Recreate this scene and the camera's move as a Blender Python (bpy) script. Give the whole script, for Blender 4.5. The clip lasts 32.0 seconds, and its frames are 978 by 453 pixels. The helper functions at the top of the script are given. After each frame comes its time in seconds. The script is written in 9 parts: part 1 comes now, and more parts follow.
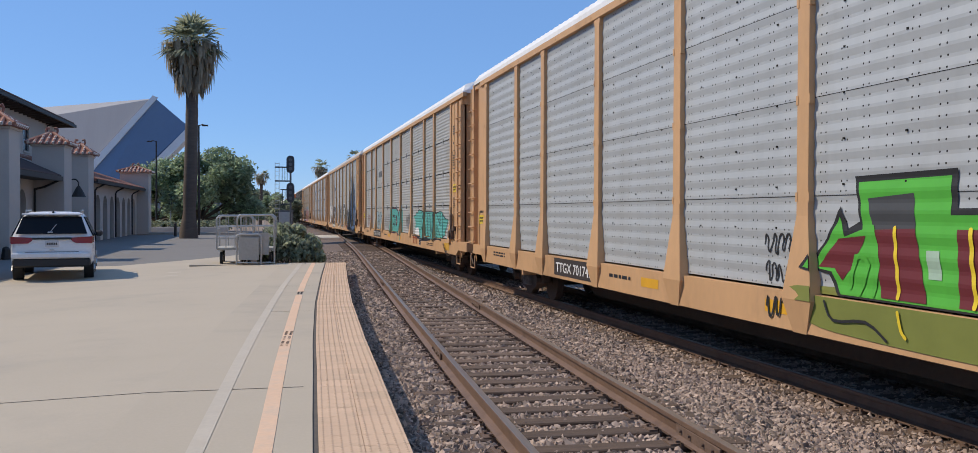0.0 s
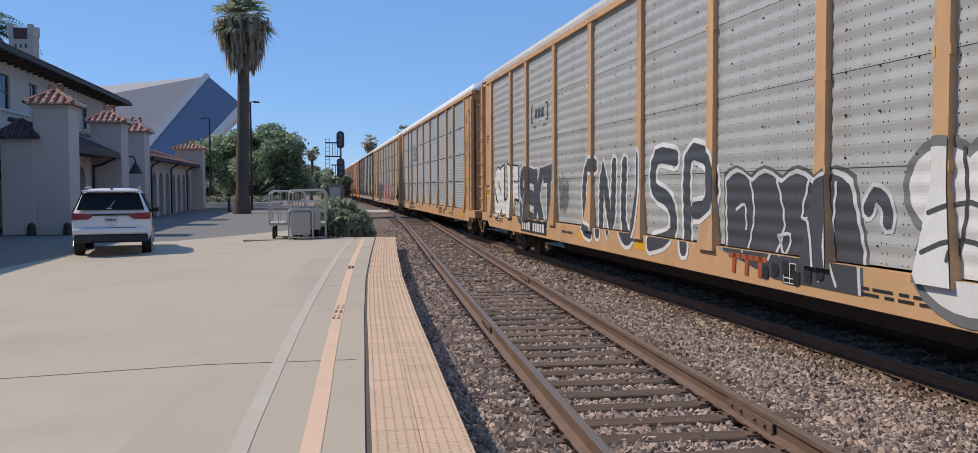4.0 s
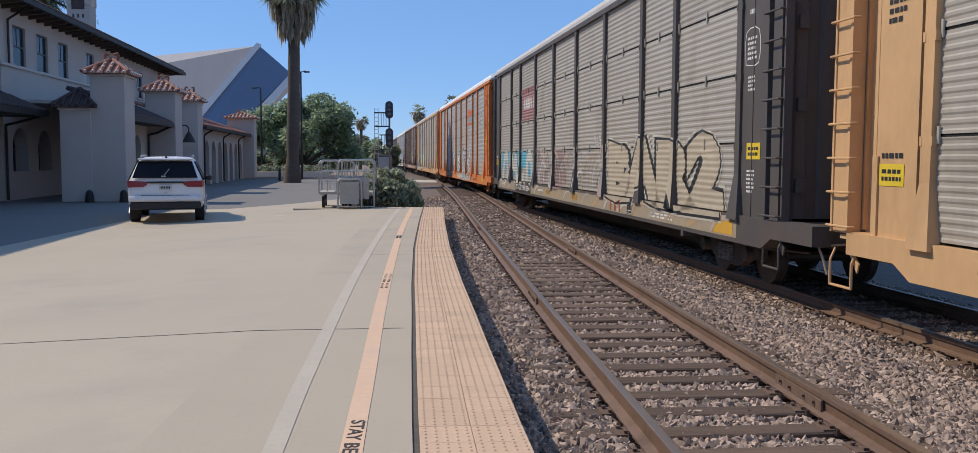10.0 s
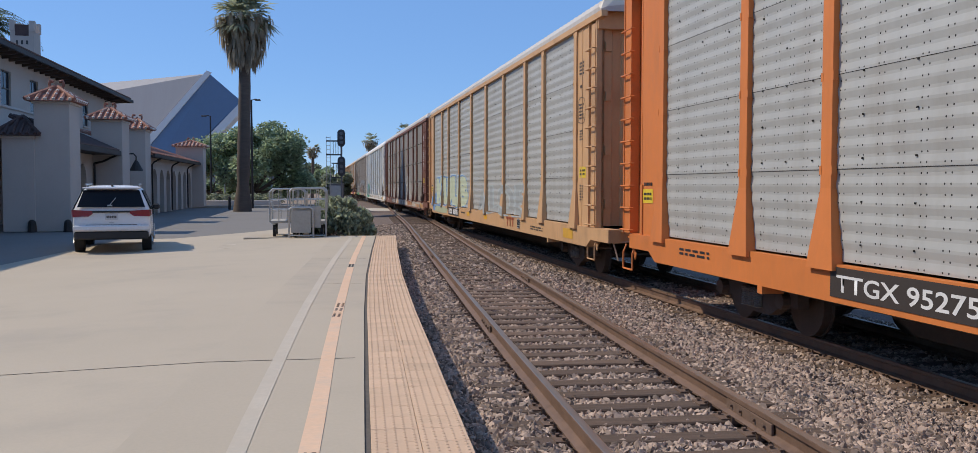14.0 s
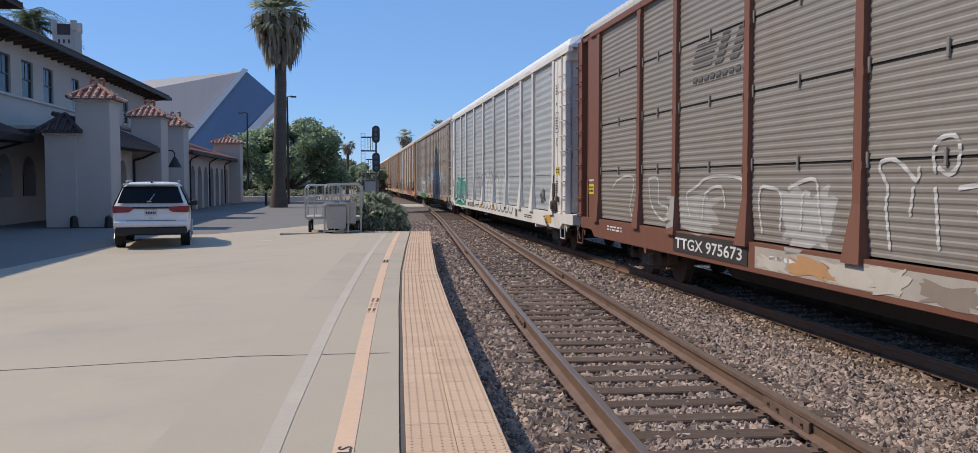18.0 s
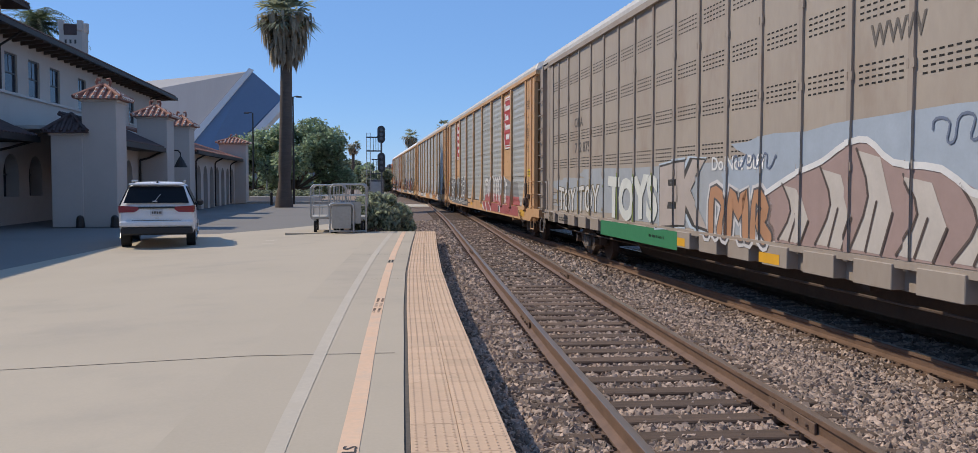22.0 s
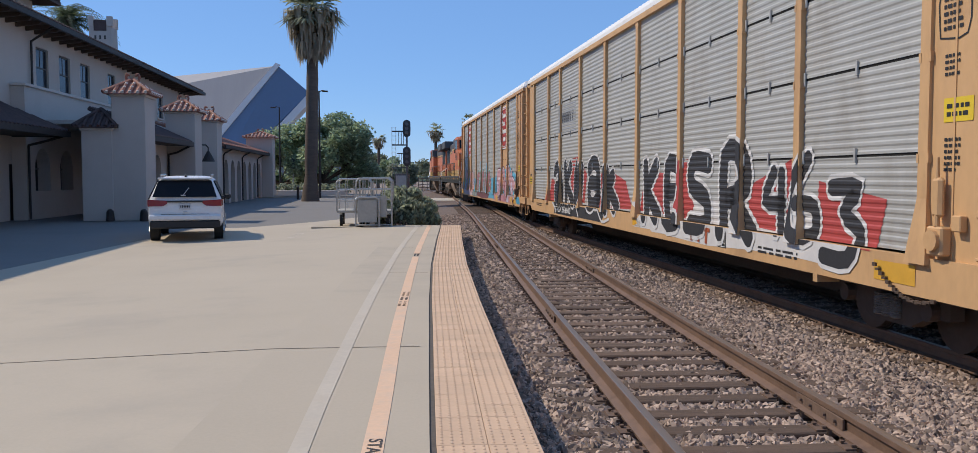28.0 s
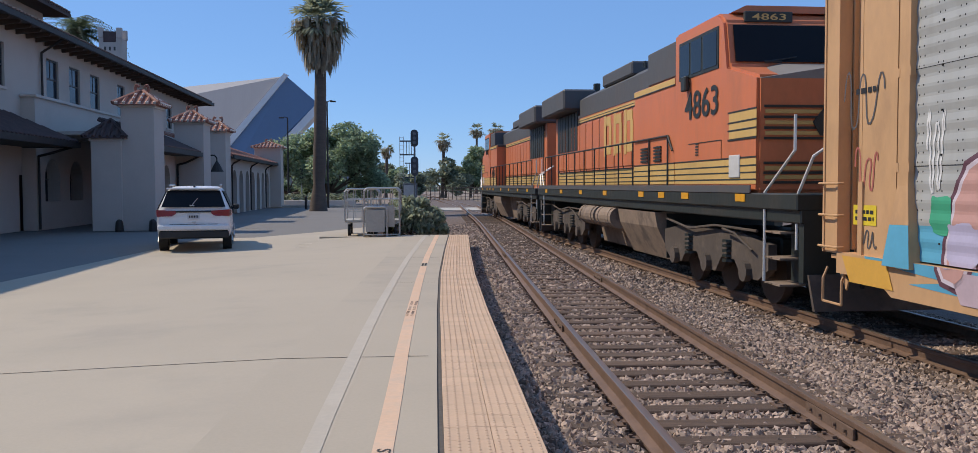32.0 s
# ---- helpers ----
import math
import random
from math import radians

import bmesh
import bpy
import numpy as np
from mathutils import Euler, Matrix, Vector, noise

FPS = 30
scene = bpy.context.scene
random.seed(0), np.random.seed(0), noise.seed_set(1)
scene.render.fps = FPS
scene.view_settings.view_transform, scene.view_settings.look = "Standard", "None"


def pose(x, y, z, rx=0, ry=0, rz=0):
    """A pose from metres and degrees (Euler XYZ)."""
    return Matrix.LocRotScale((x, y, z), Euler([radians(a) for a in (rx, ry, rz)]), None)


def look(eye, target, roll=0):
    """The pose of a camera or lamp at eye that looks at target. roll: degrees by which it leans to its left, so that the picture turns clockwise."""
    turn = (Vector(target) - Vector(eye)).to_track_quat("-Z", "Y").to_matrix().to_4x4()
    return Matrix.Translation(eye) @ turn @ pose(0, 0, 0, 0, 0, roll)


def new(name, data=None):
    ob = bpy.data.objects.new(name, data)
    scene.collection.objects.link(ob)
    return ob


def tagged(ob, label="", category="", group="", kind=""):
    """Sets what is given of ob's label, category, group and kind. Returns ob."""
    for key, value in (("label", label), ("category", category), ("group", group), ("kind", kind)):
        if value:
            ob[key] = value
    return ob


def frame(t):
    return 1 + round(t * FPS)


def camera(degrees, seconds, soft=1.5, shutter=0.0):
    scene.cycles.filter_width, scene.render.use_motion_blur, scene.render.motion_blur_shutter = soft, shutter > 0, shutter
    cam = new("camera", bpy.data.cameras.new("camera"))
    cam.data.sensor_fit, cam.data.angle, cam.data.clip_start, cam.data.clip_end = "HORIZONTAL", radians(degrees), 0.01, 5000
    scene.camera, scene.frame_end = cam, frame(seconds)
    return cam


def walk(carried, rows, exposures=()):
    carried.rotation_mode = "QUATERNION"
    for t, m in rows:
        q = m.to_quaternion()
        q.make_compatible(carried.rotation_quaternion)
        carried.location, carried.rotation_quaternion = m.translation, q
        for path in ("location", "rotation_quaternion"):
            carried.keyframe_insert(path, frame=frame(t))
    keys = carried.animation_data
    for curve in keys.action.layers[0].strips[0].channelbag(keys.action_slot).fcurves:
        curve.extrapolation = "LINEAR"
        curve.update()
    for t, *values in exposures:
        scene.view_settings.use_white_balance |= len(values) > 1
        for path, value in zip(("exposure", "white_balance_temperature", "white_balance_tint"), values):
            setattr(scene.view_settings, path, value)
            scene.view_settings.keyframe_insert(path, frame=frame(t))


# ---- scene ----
# camera: held in the hand on the platform, it only turns
cam = camera(57.0, 32.0, soft=0.75)
EYE = (0.0, 0.0, 1.77)
PATH = [
    (0, pose(*EYE, 89.14, -0.15, -9.70)),
    (0.5, pose(*EYE, 89.06, -0.04, -9.55)),
    (1, pose(*EYE, 88.73, -0.05, -9.06)),
    (1.5, pose(*EYE, 88.52, 0.08, -8.07)),
    (2, pose(*EYE, 88.51, 0.19, -7.84)),
    (2.5, pose(*EYE, 88.47, 0.14, -7.74)),
    (3, pose(*EYE, 88.32, 0.12, -7.41)),
    (3.5, pose(*EYE, 87.86, 0.14, -6.89)),
    (4, pose(*EYE, 87.49, 0.23, -6.60)),
    (4.5, pose(*EYE, 87.34, 0.38, -6.67)),
    (6.5, pose(*EYE, 86.42, 0.51, -5.33)),
    (7, pose(*EYE, 86.37, 0.47, -4.96)),
    (7.5, pose(*EYE, 86.18, 0.34, -4.27)),
    (8, pose(*EYE, 85.97, 0.30, -4.22)),
    (8.5, pose(*EYE, 85.69, 0.21, -3.85)),
    (9, pose(*EYE, 85.70, 0.09, -3.72)),
    (9.5, pose(*EYE, 85.65, 0.00, -3.64)),
    (10, pose(*EYE, 85.64, -0.18, -3.56)),
    (10.5, pose(*EYE, 85.62, -0.28, -3.27)),
    (11, pose(*EYE, 85.57, -0.41, -2.44)),
    (11.5, pose(*EYE, 85.58, -0.43, -2.22)),
    (12, pose(*EYE, 86.20, -0.29, -3.58)),
    (12.5, pose(*EYE, 86.58, -0.35, -5.34)),
    (13, pose(*EYE, 86.77, -0.40, -6.43)),
    (13.5, pose(*EYE, 86.87, -0.33, -6.48)),
    (14, pose(*EYE, 87.43, -0.07, -6.56)),
    (14.5, pose(*EYE, 87.27, 0.02, -6.51)),
    (16.5, pose(*EYE, 87.16, -0.04, -6.19)),
    (17, pose(*EYE, 87.17, -0.08, -5.53)),
    (17.5, pose(*EYE, 87.18, -0.04, -5.25)),
    (18, pose(*EYE, 87.16, 0.03, -4.40)),
    (18.5, pose(*EYE, 87.19, 0.08, -4.40)),
    (19, pose(*EYE, 87.20, 0.14, -4.34)),
    (19.5, pose(*EYE, 87.15, 0.21, -4.24)),
    (20, pose(*EYE, 87.20, 0.08, -4.19)),
    (20.5, pose(*EYE, 87.14, 0.15, -4.18)),
    (21, pose(*EYE, 87.20, 0.05, -4.18)),
    (21.5, pose(*EYE, 87.18, 0.06, -4.14)),
    (22, pose(*EYE, 87.17, -0.02, -4.07)),
    (22.5, pose(*EYE, 87.21, -0.08, -4.08)),
    (23, pose(*EYE, 87.09, -0.06, -4.04)),
    (23.5, pose(*EYE, 86.93, -0.02, -3.94)),
    (24, pose(*EYE, 86.86, -0.17, -3.90)),
    (24.5, pose(*EYE, 86.78, -0.07, -3.87)),
    (25, pose(*EYE, 86.77, -0.02, -3.83)),
    (25.5, pose(*EYE, 86.83, -0.15, -3.89)),
    (27.5, pose(*EYE, 86.74, -0.08, -2.82)),
    (28, pose(*EYE, 86.78, 0.04, -2.47)),
    (28.5, pose(*EYE, 86.90, -0.04, -2.36)),
    (29, pose(*EYE, 86.84, -0.02, -2.17)),
    (29.5, pose(*EYE, 86.90, -0.09, -2.00)),
    (30, pose(*EYE, 86.98, -0.08, -1.67)),
    (30.5, pose(*EYE, 87.21, -0.21, -1.80)),
    (31, pose(*EYE, 87.21, -0.03, -1.77)),
    (31.5, pose(*EYE, 87.17, 0.09, -1.82)),
    (32, pose(*EYE, 87.38, 0.19, -1.98)),
]
walk(cam, PATH)

# ---- light ----
world = bpy.data.worlds.new("world")
scene.world = world
world.use_nodes = True
wn = world.node_tree.nodes
sky = wn.new("ShaderNodeTexSky")
sky.sky_type, sky.sun_disc = "NISHITA", False
SUN_EL, SUN_AZ = 46.5, -69.0            # degrees; azimuth clockwise from +y
sky.sun_elevation, sky.sun_rotation = radians(SUN_EL), radians(SUN_AZ)
sky.air_density, sky.dust_density, sky.ozone_density, sky.altitude = 1.0, 0.0, 7.0, 2000.0
haze = wn.new("ShaderNodeMix")
haze.data_type = "RGBA"
haze.inputs[0].default_value = 0.62
haze.inputs[7].default_value = (1.22, 2.50, 5.15, 1)      # even, dry blue of a clear noon sky
world.node_tree.links.new(sky.outputs[0], haze.inputs[6])
world.node_tree.links.new(haze.outputs[2], wn["Background"].inputs[0])
wn["Background"].inputs[1].default_value = 0.15
sun = new("sun", bpy.data.lights.new("sun", "SUN"))
sun.data.energy, sun.data.angle, sun.data.color = 3.6, radians(0.53), (1.0, 0.885, 0.725)
_s = Vector((math.sin(radians(SUN_AZ)) * math.cos(radians(SUN_EL)), math.cos(radians(SUN_AZ)) * math.cos(radians(SUN_EL)), math.sin(radians(SUN_EL))))
sun.matrix_world = look(_s * 60, (0, 0, 0))
scene.view_settings.exposure = 0.0


# ---- materials ----
def material(name, color, rough=0.7, metal=0.0, vary=0.12, scale=1.2, fine=18.0, bump=0.15, fine_mix=0.5, stain=None, stain_amount=0.0,
             stain_scale=0.5, stretch=(1, 1, 1), island=False, spec=0.5, random_value=0.0):
    """A surface with two scales of variation, stains of their own colour and a fine relief."""
    m = bpy.data.materials.new(name)
    m.use_nodes = True
    nt = m.node_tree
    n, link = nt.nodes, nt.links.new
    bsdf = n["Principled BSDF"]
    tc, info = n.new("ShaderNodeTexCoord"), n.new("ShaderNodeObjectInfo")
    shift = n.new("ShaderNodeVectorMath")
    shift.operation = "MULTIPLY_ADD"
    link(info.outputs["Random"], shift.inputs[0])
    shift.inputs[1].default_value = (37.0, 53.0, 71.0)
    link(tc.outputs["Object"], shift.inputs[2])
    mp = n.new("ShaderNodeMapping")
    mp.inputs["Scale"].default_value = stretch
    link(shift.outputs[0], mp.inputs[0])

    def noise_tex(s, detail, rough_=0.6):
        t = n.new("ShaderNodeTexNoise")
        t.inputs["Scale"].default_value, t.inputs["Detail"].default_value, t.inputs["Roughness"].default_value = s, detail, rough_
        link(mp.outputs[0], t.inputs["Vector"])
        return t.outputs["Fac"]

    big, small = noise_tex(scale, 3), noise_tex(fine, 4)
    mix = n.new("ShaderNodeMix")
    mix.inputs[0].default_value = fine_mix
    link(big, mix.inputs[2]), link(small, mix.inputs[3])
    value = mix.outputs[0]
    ramp = n.new("ShaderNodeMapRange")
    ramp.inputs[1].default_value, ramp.inputs[2].default_value = 0.3, 0.7
    ramp.inputs[3].default_value, ramp.inputs[4].default_value = 1 - vary, 1 + vary
    link(value, ramp.inputs[0])
    factor = ramp.outputs[0]
    if island or random_value:
        geo = n.new("ShaderNodeNewGeometry")
        src = geo.outputs["Random Per Island"] if island else info.outputs["Random"]
        r2 = n.new("ShaderNodeMapRange")
        amount = random_value or 0.3
        r2.inputs[3].default_value, r2.inputs[4].default_value = 1 - amount, 1 + amount
        link(src, r2.inputs[0])
        mul = n.new("ShaderNodeMath")
        mul.operation = "MULTIPLY"
        link(factor, mul.inputs[0]), link(r2.outputs[0], mul.inputs[1])
        factor = mul.outputs[0]
    tint = n.new("ShaderNodeVectorMath")
    tint.operation = "SCALE"
    tint.inputs[0].default_value = color
    link(factor, tint.inputs[3])
    out = tint.outputs[0]
    if stain is not None:
        s1 = noise_tex(stain_scale, 6, 0.65)
        r3 = n.new("ShaderNodeMapRange")
        r3.interpolation_type = "SMOOTHSTEP"
        r3.inputs[1].default_value, r3.inputs[2].default_value = 0.48, 0.72
        r3.inputs[4].default_value = stain_amount
        link(s1, r3.inputs[0])
        mc = n.new("ShaderNodeMix")
        mc.data_type = "RGBA"
        link(r3.outputs[0], mc.inputs[0]), link(out, mc.inputs[6])
        mc.inputs[7].default_value = (*stain, 1)
        out = mc.outputs[2]
    link(out, bsdf.inputs["Base Color"])
    rr = n.new("ShaderNodeMapRange")
    rr.inputs[3].default_value, rr.inputs[4].default_value = max(0.02, rough - 0.12), min(1, rough + 0.12)
    link(small, rr.inputs[0]), link(rr.outputs[0], bsdf.inputs["Roughness"])
    bsdf.inputs["Metallic"].default_value = metal
    bsdf.inputs["Specular IOR Level"].default_value = spec
    if bump:
        b = n.new("ShaderNodeBump")
        b.inputs["Strength"].default_value, b.inputs["Distance"].default_value = bump, 0.02
        link(value, b.inputs["Height"]), link(b.outputs[0], bsdf.inputs["Normal"])
    return m


def nodes_of(m):
    return m.node_tree.nodes, m.node_tree.links.new, m.node_tree.nodes["Principled BSDF"]


def leafy(name, color, **kw):
    """A leaf: a matt surface that lets part of the light through."""
    m = material(name, color, **kw)
    n, link, bsdf = nodes_of(m)
    thin, mix = n.new("ShaderNodeBsdfTranslucent"), n.new("ShaderNodeMixShader")
    link(bsdf.inputs["Base Color"].links[0].from_socket, thin.inputs["Color"])
    mix.inputs[0].default_value = 0.6
    link(bsdf.outputs[0], mix.inputs[1]), link(thin.outputs[0], mix.inputs[2])
    link(mix.outputs[0], n["Material Output"].inputs["Surface"])
    return m


concrete = material("concrete", (0.455, 0.385, 0.292), 0.85, vary=0.07, scale=0.35, fine=40, bump=0.06, stain=(0.30, 0.26, 0.22), stain_amount=0.35, stain_scale=0.45)
concrete_edge = material("concrete_edge", (0.43, 0.38, 0.32), 0.85, vary=0.08, scale=0.6, fine=40, bump=0.06, stain=(0.25, 0.22, 0.19), stain_amount=0.3, stain_scale=0.8)
asphalt = material("asphalt", (0.20, 0.185, 0.17), 0.9, vary=0.12, scale=0.3, fine=60, bump=0.15, stain=(0.13, 0.12, 0.115), stain_amount=0.4, stain_scale=0.3)
tactile_paint = material("tactile_yellow", (0.605, 0.415, 0.275), 0.8, vary=0.08, scale=1.5, fine=30, bump=0.05, stain=(0.36, 0.25, 0.16), stain_amount=0.35, stain_scale=1.2, random_value=0.05)
line_yellow = material("line_yellow", (0.70, 0.47, 0.31), 0.8, vary=0.1, scale=1.0, fine=25, bump=0.03, stain=(0.5, 0.42, 0.34), stain_amount=0.5, stain_scale=2.0)
line_white = material("line_white", (0.505, 0.44, 0.352), 0.8, vary=0.1, scale=1.0, fine=25, bump=0.03, stain=(0.48, 0.41, 0.32), stain_amount=0.8, stain_scale=2.5)
dark_paint = material("dark_paint", (0.06, 0.05, 0.045), 0.8, vary=0.2, scale=6, fine=40, bump=0.0)
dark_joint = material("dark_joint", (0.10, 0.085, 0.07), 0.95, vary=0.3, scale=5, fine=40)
rail_steel = material("rail_steel", (0.20, 0.125, 0.085), 0.62, metal=0.35, vary=0.22, scale=2.5, fine=30, bump=0.12, stain=(0.10, 0.06, 0.04), stain_amount=0.5, stain_scale=3.0)
rail_worn = material("rail_worn", (0.33, 0.25, 0.19), 0.38, metal=0.75, vary=0.15, scale=1.0, fine=30, bump=0.03, stretch=(20, 1, 1))
tie_wood = material("tie_wood", (0.12, 0.079, 0.056), 0.92, vary=0.45, scale=2.0, fine=14, bump=0.5, stretch=(1, 9, 9), stain=(0.07, 0.05, 0.04), stain_amount=0.6, stain_scale=1.0, random_value=0.25)
ballast_bed = material("ballast_bed", (0.15, 0.11, 0.09), 0.95, vary=0.45, scale=6, fine=22, bump=1.0, fine_mix=0.65)
stone = material("ballast_stone", (0.328, 0.245, 0.193), 0.9, vary=0.25, scale=12, fine=60, bump=0.15, island=True, random_value=0.6)
dirt = material("dirt", (0.27, 0.205, 0.155), 0.95, vary=0.25, scale=0.8, fine=12, bump=0.6, stain=(0.16, 0.12, 0.09), stain_amount=0.5, stain_scale=0.7)
spike_iron = material("spike_iron", (0.17, 0.11, 0.078), 0.8, metal=0.3, vary=0.25, scale=10, fine=40)


# ---- mesh helpers ----
def part(name, bm, mat_, parent=None, label="", smooth=False):
    me = bpy.data.meshes.new(name)
    if smooth:
        for f in bm.faces:
            f.smooth = True
    bm.to_mesh(me)
    bm.free()
    me.materials.append(mat_)
    ob = new(name, me)
    if parent is not None:
        ob.parent = parent
    if label:
        ob["label"] = label
    return ob


def again(src, parent, m=None, name=None):
    """Another object on the same mesh."""
    ob = new(name or src.name.split(".")[0], src.data)
    ob.parent = parent
    if m is not None:
        ob.matrix_basis = m
    if "label" in src:
        ob["label"] = src["label"]
    return ob


def box(bm, x0, x1, y0, y1, z0, z1, bevel=0.0):
    m = Matrix.Translation(((x0 + x1) / 2, (y0 + y1) / 2, (z0 + z1) / 2)) @ Matrix.Diagonal((abs(x1 - x0), abs(y1 - y0), abs(z1 - z0), 1))
    geo = bmesh.ops.create_cube(bm, size=1, matrix=m)
    if bevel:
        edges = list({e for v in geo["verts"] for e in v.link_edges})
        bmesh.ops.bevel(bm, geom=edges, offset=bevel, segments=1, affect="EDGES", profile=0.5)
    return bm


def rod(bm, a, b, r, seg=8, r2=None):
    a, b = Vector(a), Vector(b)
    d = b - a
    m = Matrix.Translation((a + b) / 2) @ d.to_track_quat("Z", "Y").to_matrix().to_4x4()
    bmesh.ops.create_cone(bm, cap_ends=True, segments=seg, radius1=r, radius2=r if r2 is None else r2, depth=d.length, matrix=m)
    return bm


def tube(bm, pts, r, seg=8):
    for a, b in zip(pts[:-1], pts[1:]):
        rod(bm, a, b, r, seg)
    for p in pts[1:-1]:
        bmesh.ops.create_icosphere(bm, subdivisions=1, radius=r * 1.02, matrix=Matrix.Translation(p))
    return bm


def prism(bm, profile, axis, a, b):
    """A closed outline swept from a to b along an axis. The outline is given in the other two axes, in order."""
    def at(p, w):
        return {"x": (w, p[0], p[1]), "y": (p[0], w, p[1]), "z": (p[0], p[1], w)}[axis]
    va, vb = [bm.verts.new(at(p, a)) for p in profile], [bm.verts.new(at(p, b)) for p in profile]
    k = len(profile)
    for i in range(k):
        bm.faces.new((va[i], va[(i + 1) % k], vb[(i + 1) % k], vb[i]))
    bm.faces.new(va[::-1]), bm.faces.new(vb)
    bmesh.ops.recalc_face_normals(bm, faces=bm.faces[:])
    return bm


def swept(bm, line, outline, closed=True):
    """An outline (side, up) carried along a line of points in the plane; side is to the right of the line."""
    rings = []
    for i, p in enumerate(line):
        a, b = Vector(line[max(i - 1, 0)]), Vector(line[min(i + 1, len(line) - 1)])
        d = (b - a)
        d.z = 0
        d.normalize()
        right = Vector((d.y, -d.x, 0))
        rings.append([bm.verts.new(Vector(p) + right * s + Vector((0, 0, u))) for s, u in outline])
    k = len(outline)
    for r0, r1 in zip(rings[:-1], rings[1:]):
        for i in range(k if closed else k - 1):
            bm.faces.new((r0[i], r1[i], r1[(i + 1) % k], r0[(i + 1) % k]))
    if closed:
        bm.faces.new(rings[0]), bm.faces.new(rings[-1][::-1])
    bmesh.ops.recalc_face_normals(bm, faces=bm.faces[:])
    return bm


def mesh_of(name, verts, faces, mat_, parent=None):
    me = bpy.data.meshes.new(name)
    me.from_pydata(verts, [], faces)
    me.materials.append(mat_)
    ob = new(name, me)
    if parent is not None:
        ob.parent = parent
    return ob


def thing(name, m=None, label="", category="", group=""):
    ob = new(name)
    ob.empty_display_size = 0.2
    if m is not None:
        ob.matrix_basis = m
    return tagged(ob, label, category, group)


def lerp_line(pts, y):
    """x at y along a line of (y, x) points."""
    return float(np.interp(y, [p[0] for p in pts], [p[1] for p in pts]))

# ---- ground, platform and tracks; z = 0 is the top of the near rails ----
MAIN_Z, TRACK_Z, MAIN_SLOPE, MAIN_X = -0.10, -0.19, -0.075, 7.13       # the through track runs straight, at a small angle
MAIN_TURN = math.degrees(math.atan(-MAIN_SLOPE))
EDGE = [(-6, 0.87), (0, 0.69), (5.2, 0.52), (7.2, 0.47), (9, 0.43), (11.2, 0.375), (15.8, 0.30), (22, 0.295), (28.7, 0.33)]
NEAR_LEFT = [(-8, 1.80), (0, 1.60), (5.8, 1.50), (10, 1.43), (16, 1.365), (25, 1.28), (42, 1.12), (50, 0.98), (59.5, 0.72), (72, 0.45), (82, 0.26)]
PLAT_Z = 0.20


def near_x(y):
    return lerp_line(NEAR_LEFT, y)


def main_x(y):
    return MAIN_X + MAIN_SLOPE * y


def plaza_z(x):
    return float(np.interp(x, [-7.0, -1.6], [0.0, PLAT_Z]))


def sheet(name, xs, ys, height, mat_, label, category=""):
    """A ground sheet over a grid, with a height for each place."""
    verts = [(x, y, height(x, y)) for y in ys for x in xs]
    k = len(xs)
    faces = [(j * k + i, j * k + i + 1, (j + 1) * k + i + 1, (j + 1) * k + i) for j in range(len(ys) - 1) for i in range(k - 1)]
    return tagged(mesh_of(name, verts, faces, mat_), label, category or name, kind="structure")


sheet("ground", [-2500, -300, -60, -20, 0, 20, 60, 300, 2500], [-600, -60, 0, 40, 100, 300, 900, 2500], lambda x, y: -0.62, dirt,
      "bare dry earth reaching to the horizon", "ground")

# paved forecourt of concrete, falling gently away from the tracks
concrete_x = [-8.5, -7, -5, -3, -1.6]
bm = bmesh.new()
CON_END = [(-8.5, 30.6), (-7.5, 31.2), (-5.2, 33.5), (-3.9, 37.2), (-1.6, 28.72)]
for i, (a, b) in enumerate(zip(concrete_x[:-1], concrete_x[1:])):
    ya, yb = CON_END[i][1], CON_END[i + 1][1]
    if i == 3:
        ya = 28.72
    v = [bm.verts.new(p) for p in ((a, -30, plaza_z(a)), (b, -30, plaza_z(b)), (b, yb, plaza_z(b)), (a, ya, plaza_z(a)))]
    w = [bm.verts.new((q.co.x, q.co.y, -0.6)) for q in v]
    bm.faces.new(v)
    for j in range(4):
        bm.faces.new((v[j], w[j], w[(j + 1) % 4], v[(j + 1) % 4]))
forecourt = tagged(part("pavement", bm, concrete), "pale sunlit concrete forecourt beside the tracks", "pavement", kind="structure")
bm = bmesh.new()
box(bm, -4.4, -3.0, 28.72, 31.5, -0.6, 0.155)
part("pavement_corner", bm, concrete, forecourt)

# platform deck between the forecourt and the tactile strip
ys = [-6 + 0.6 * i for i in range(59)] + [28.7]
ys = [y for y in ys if y <= 28.7]


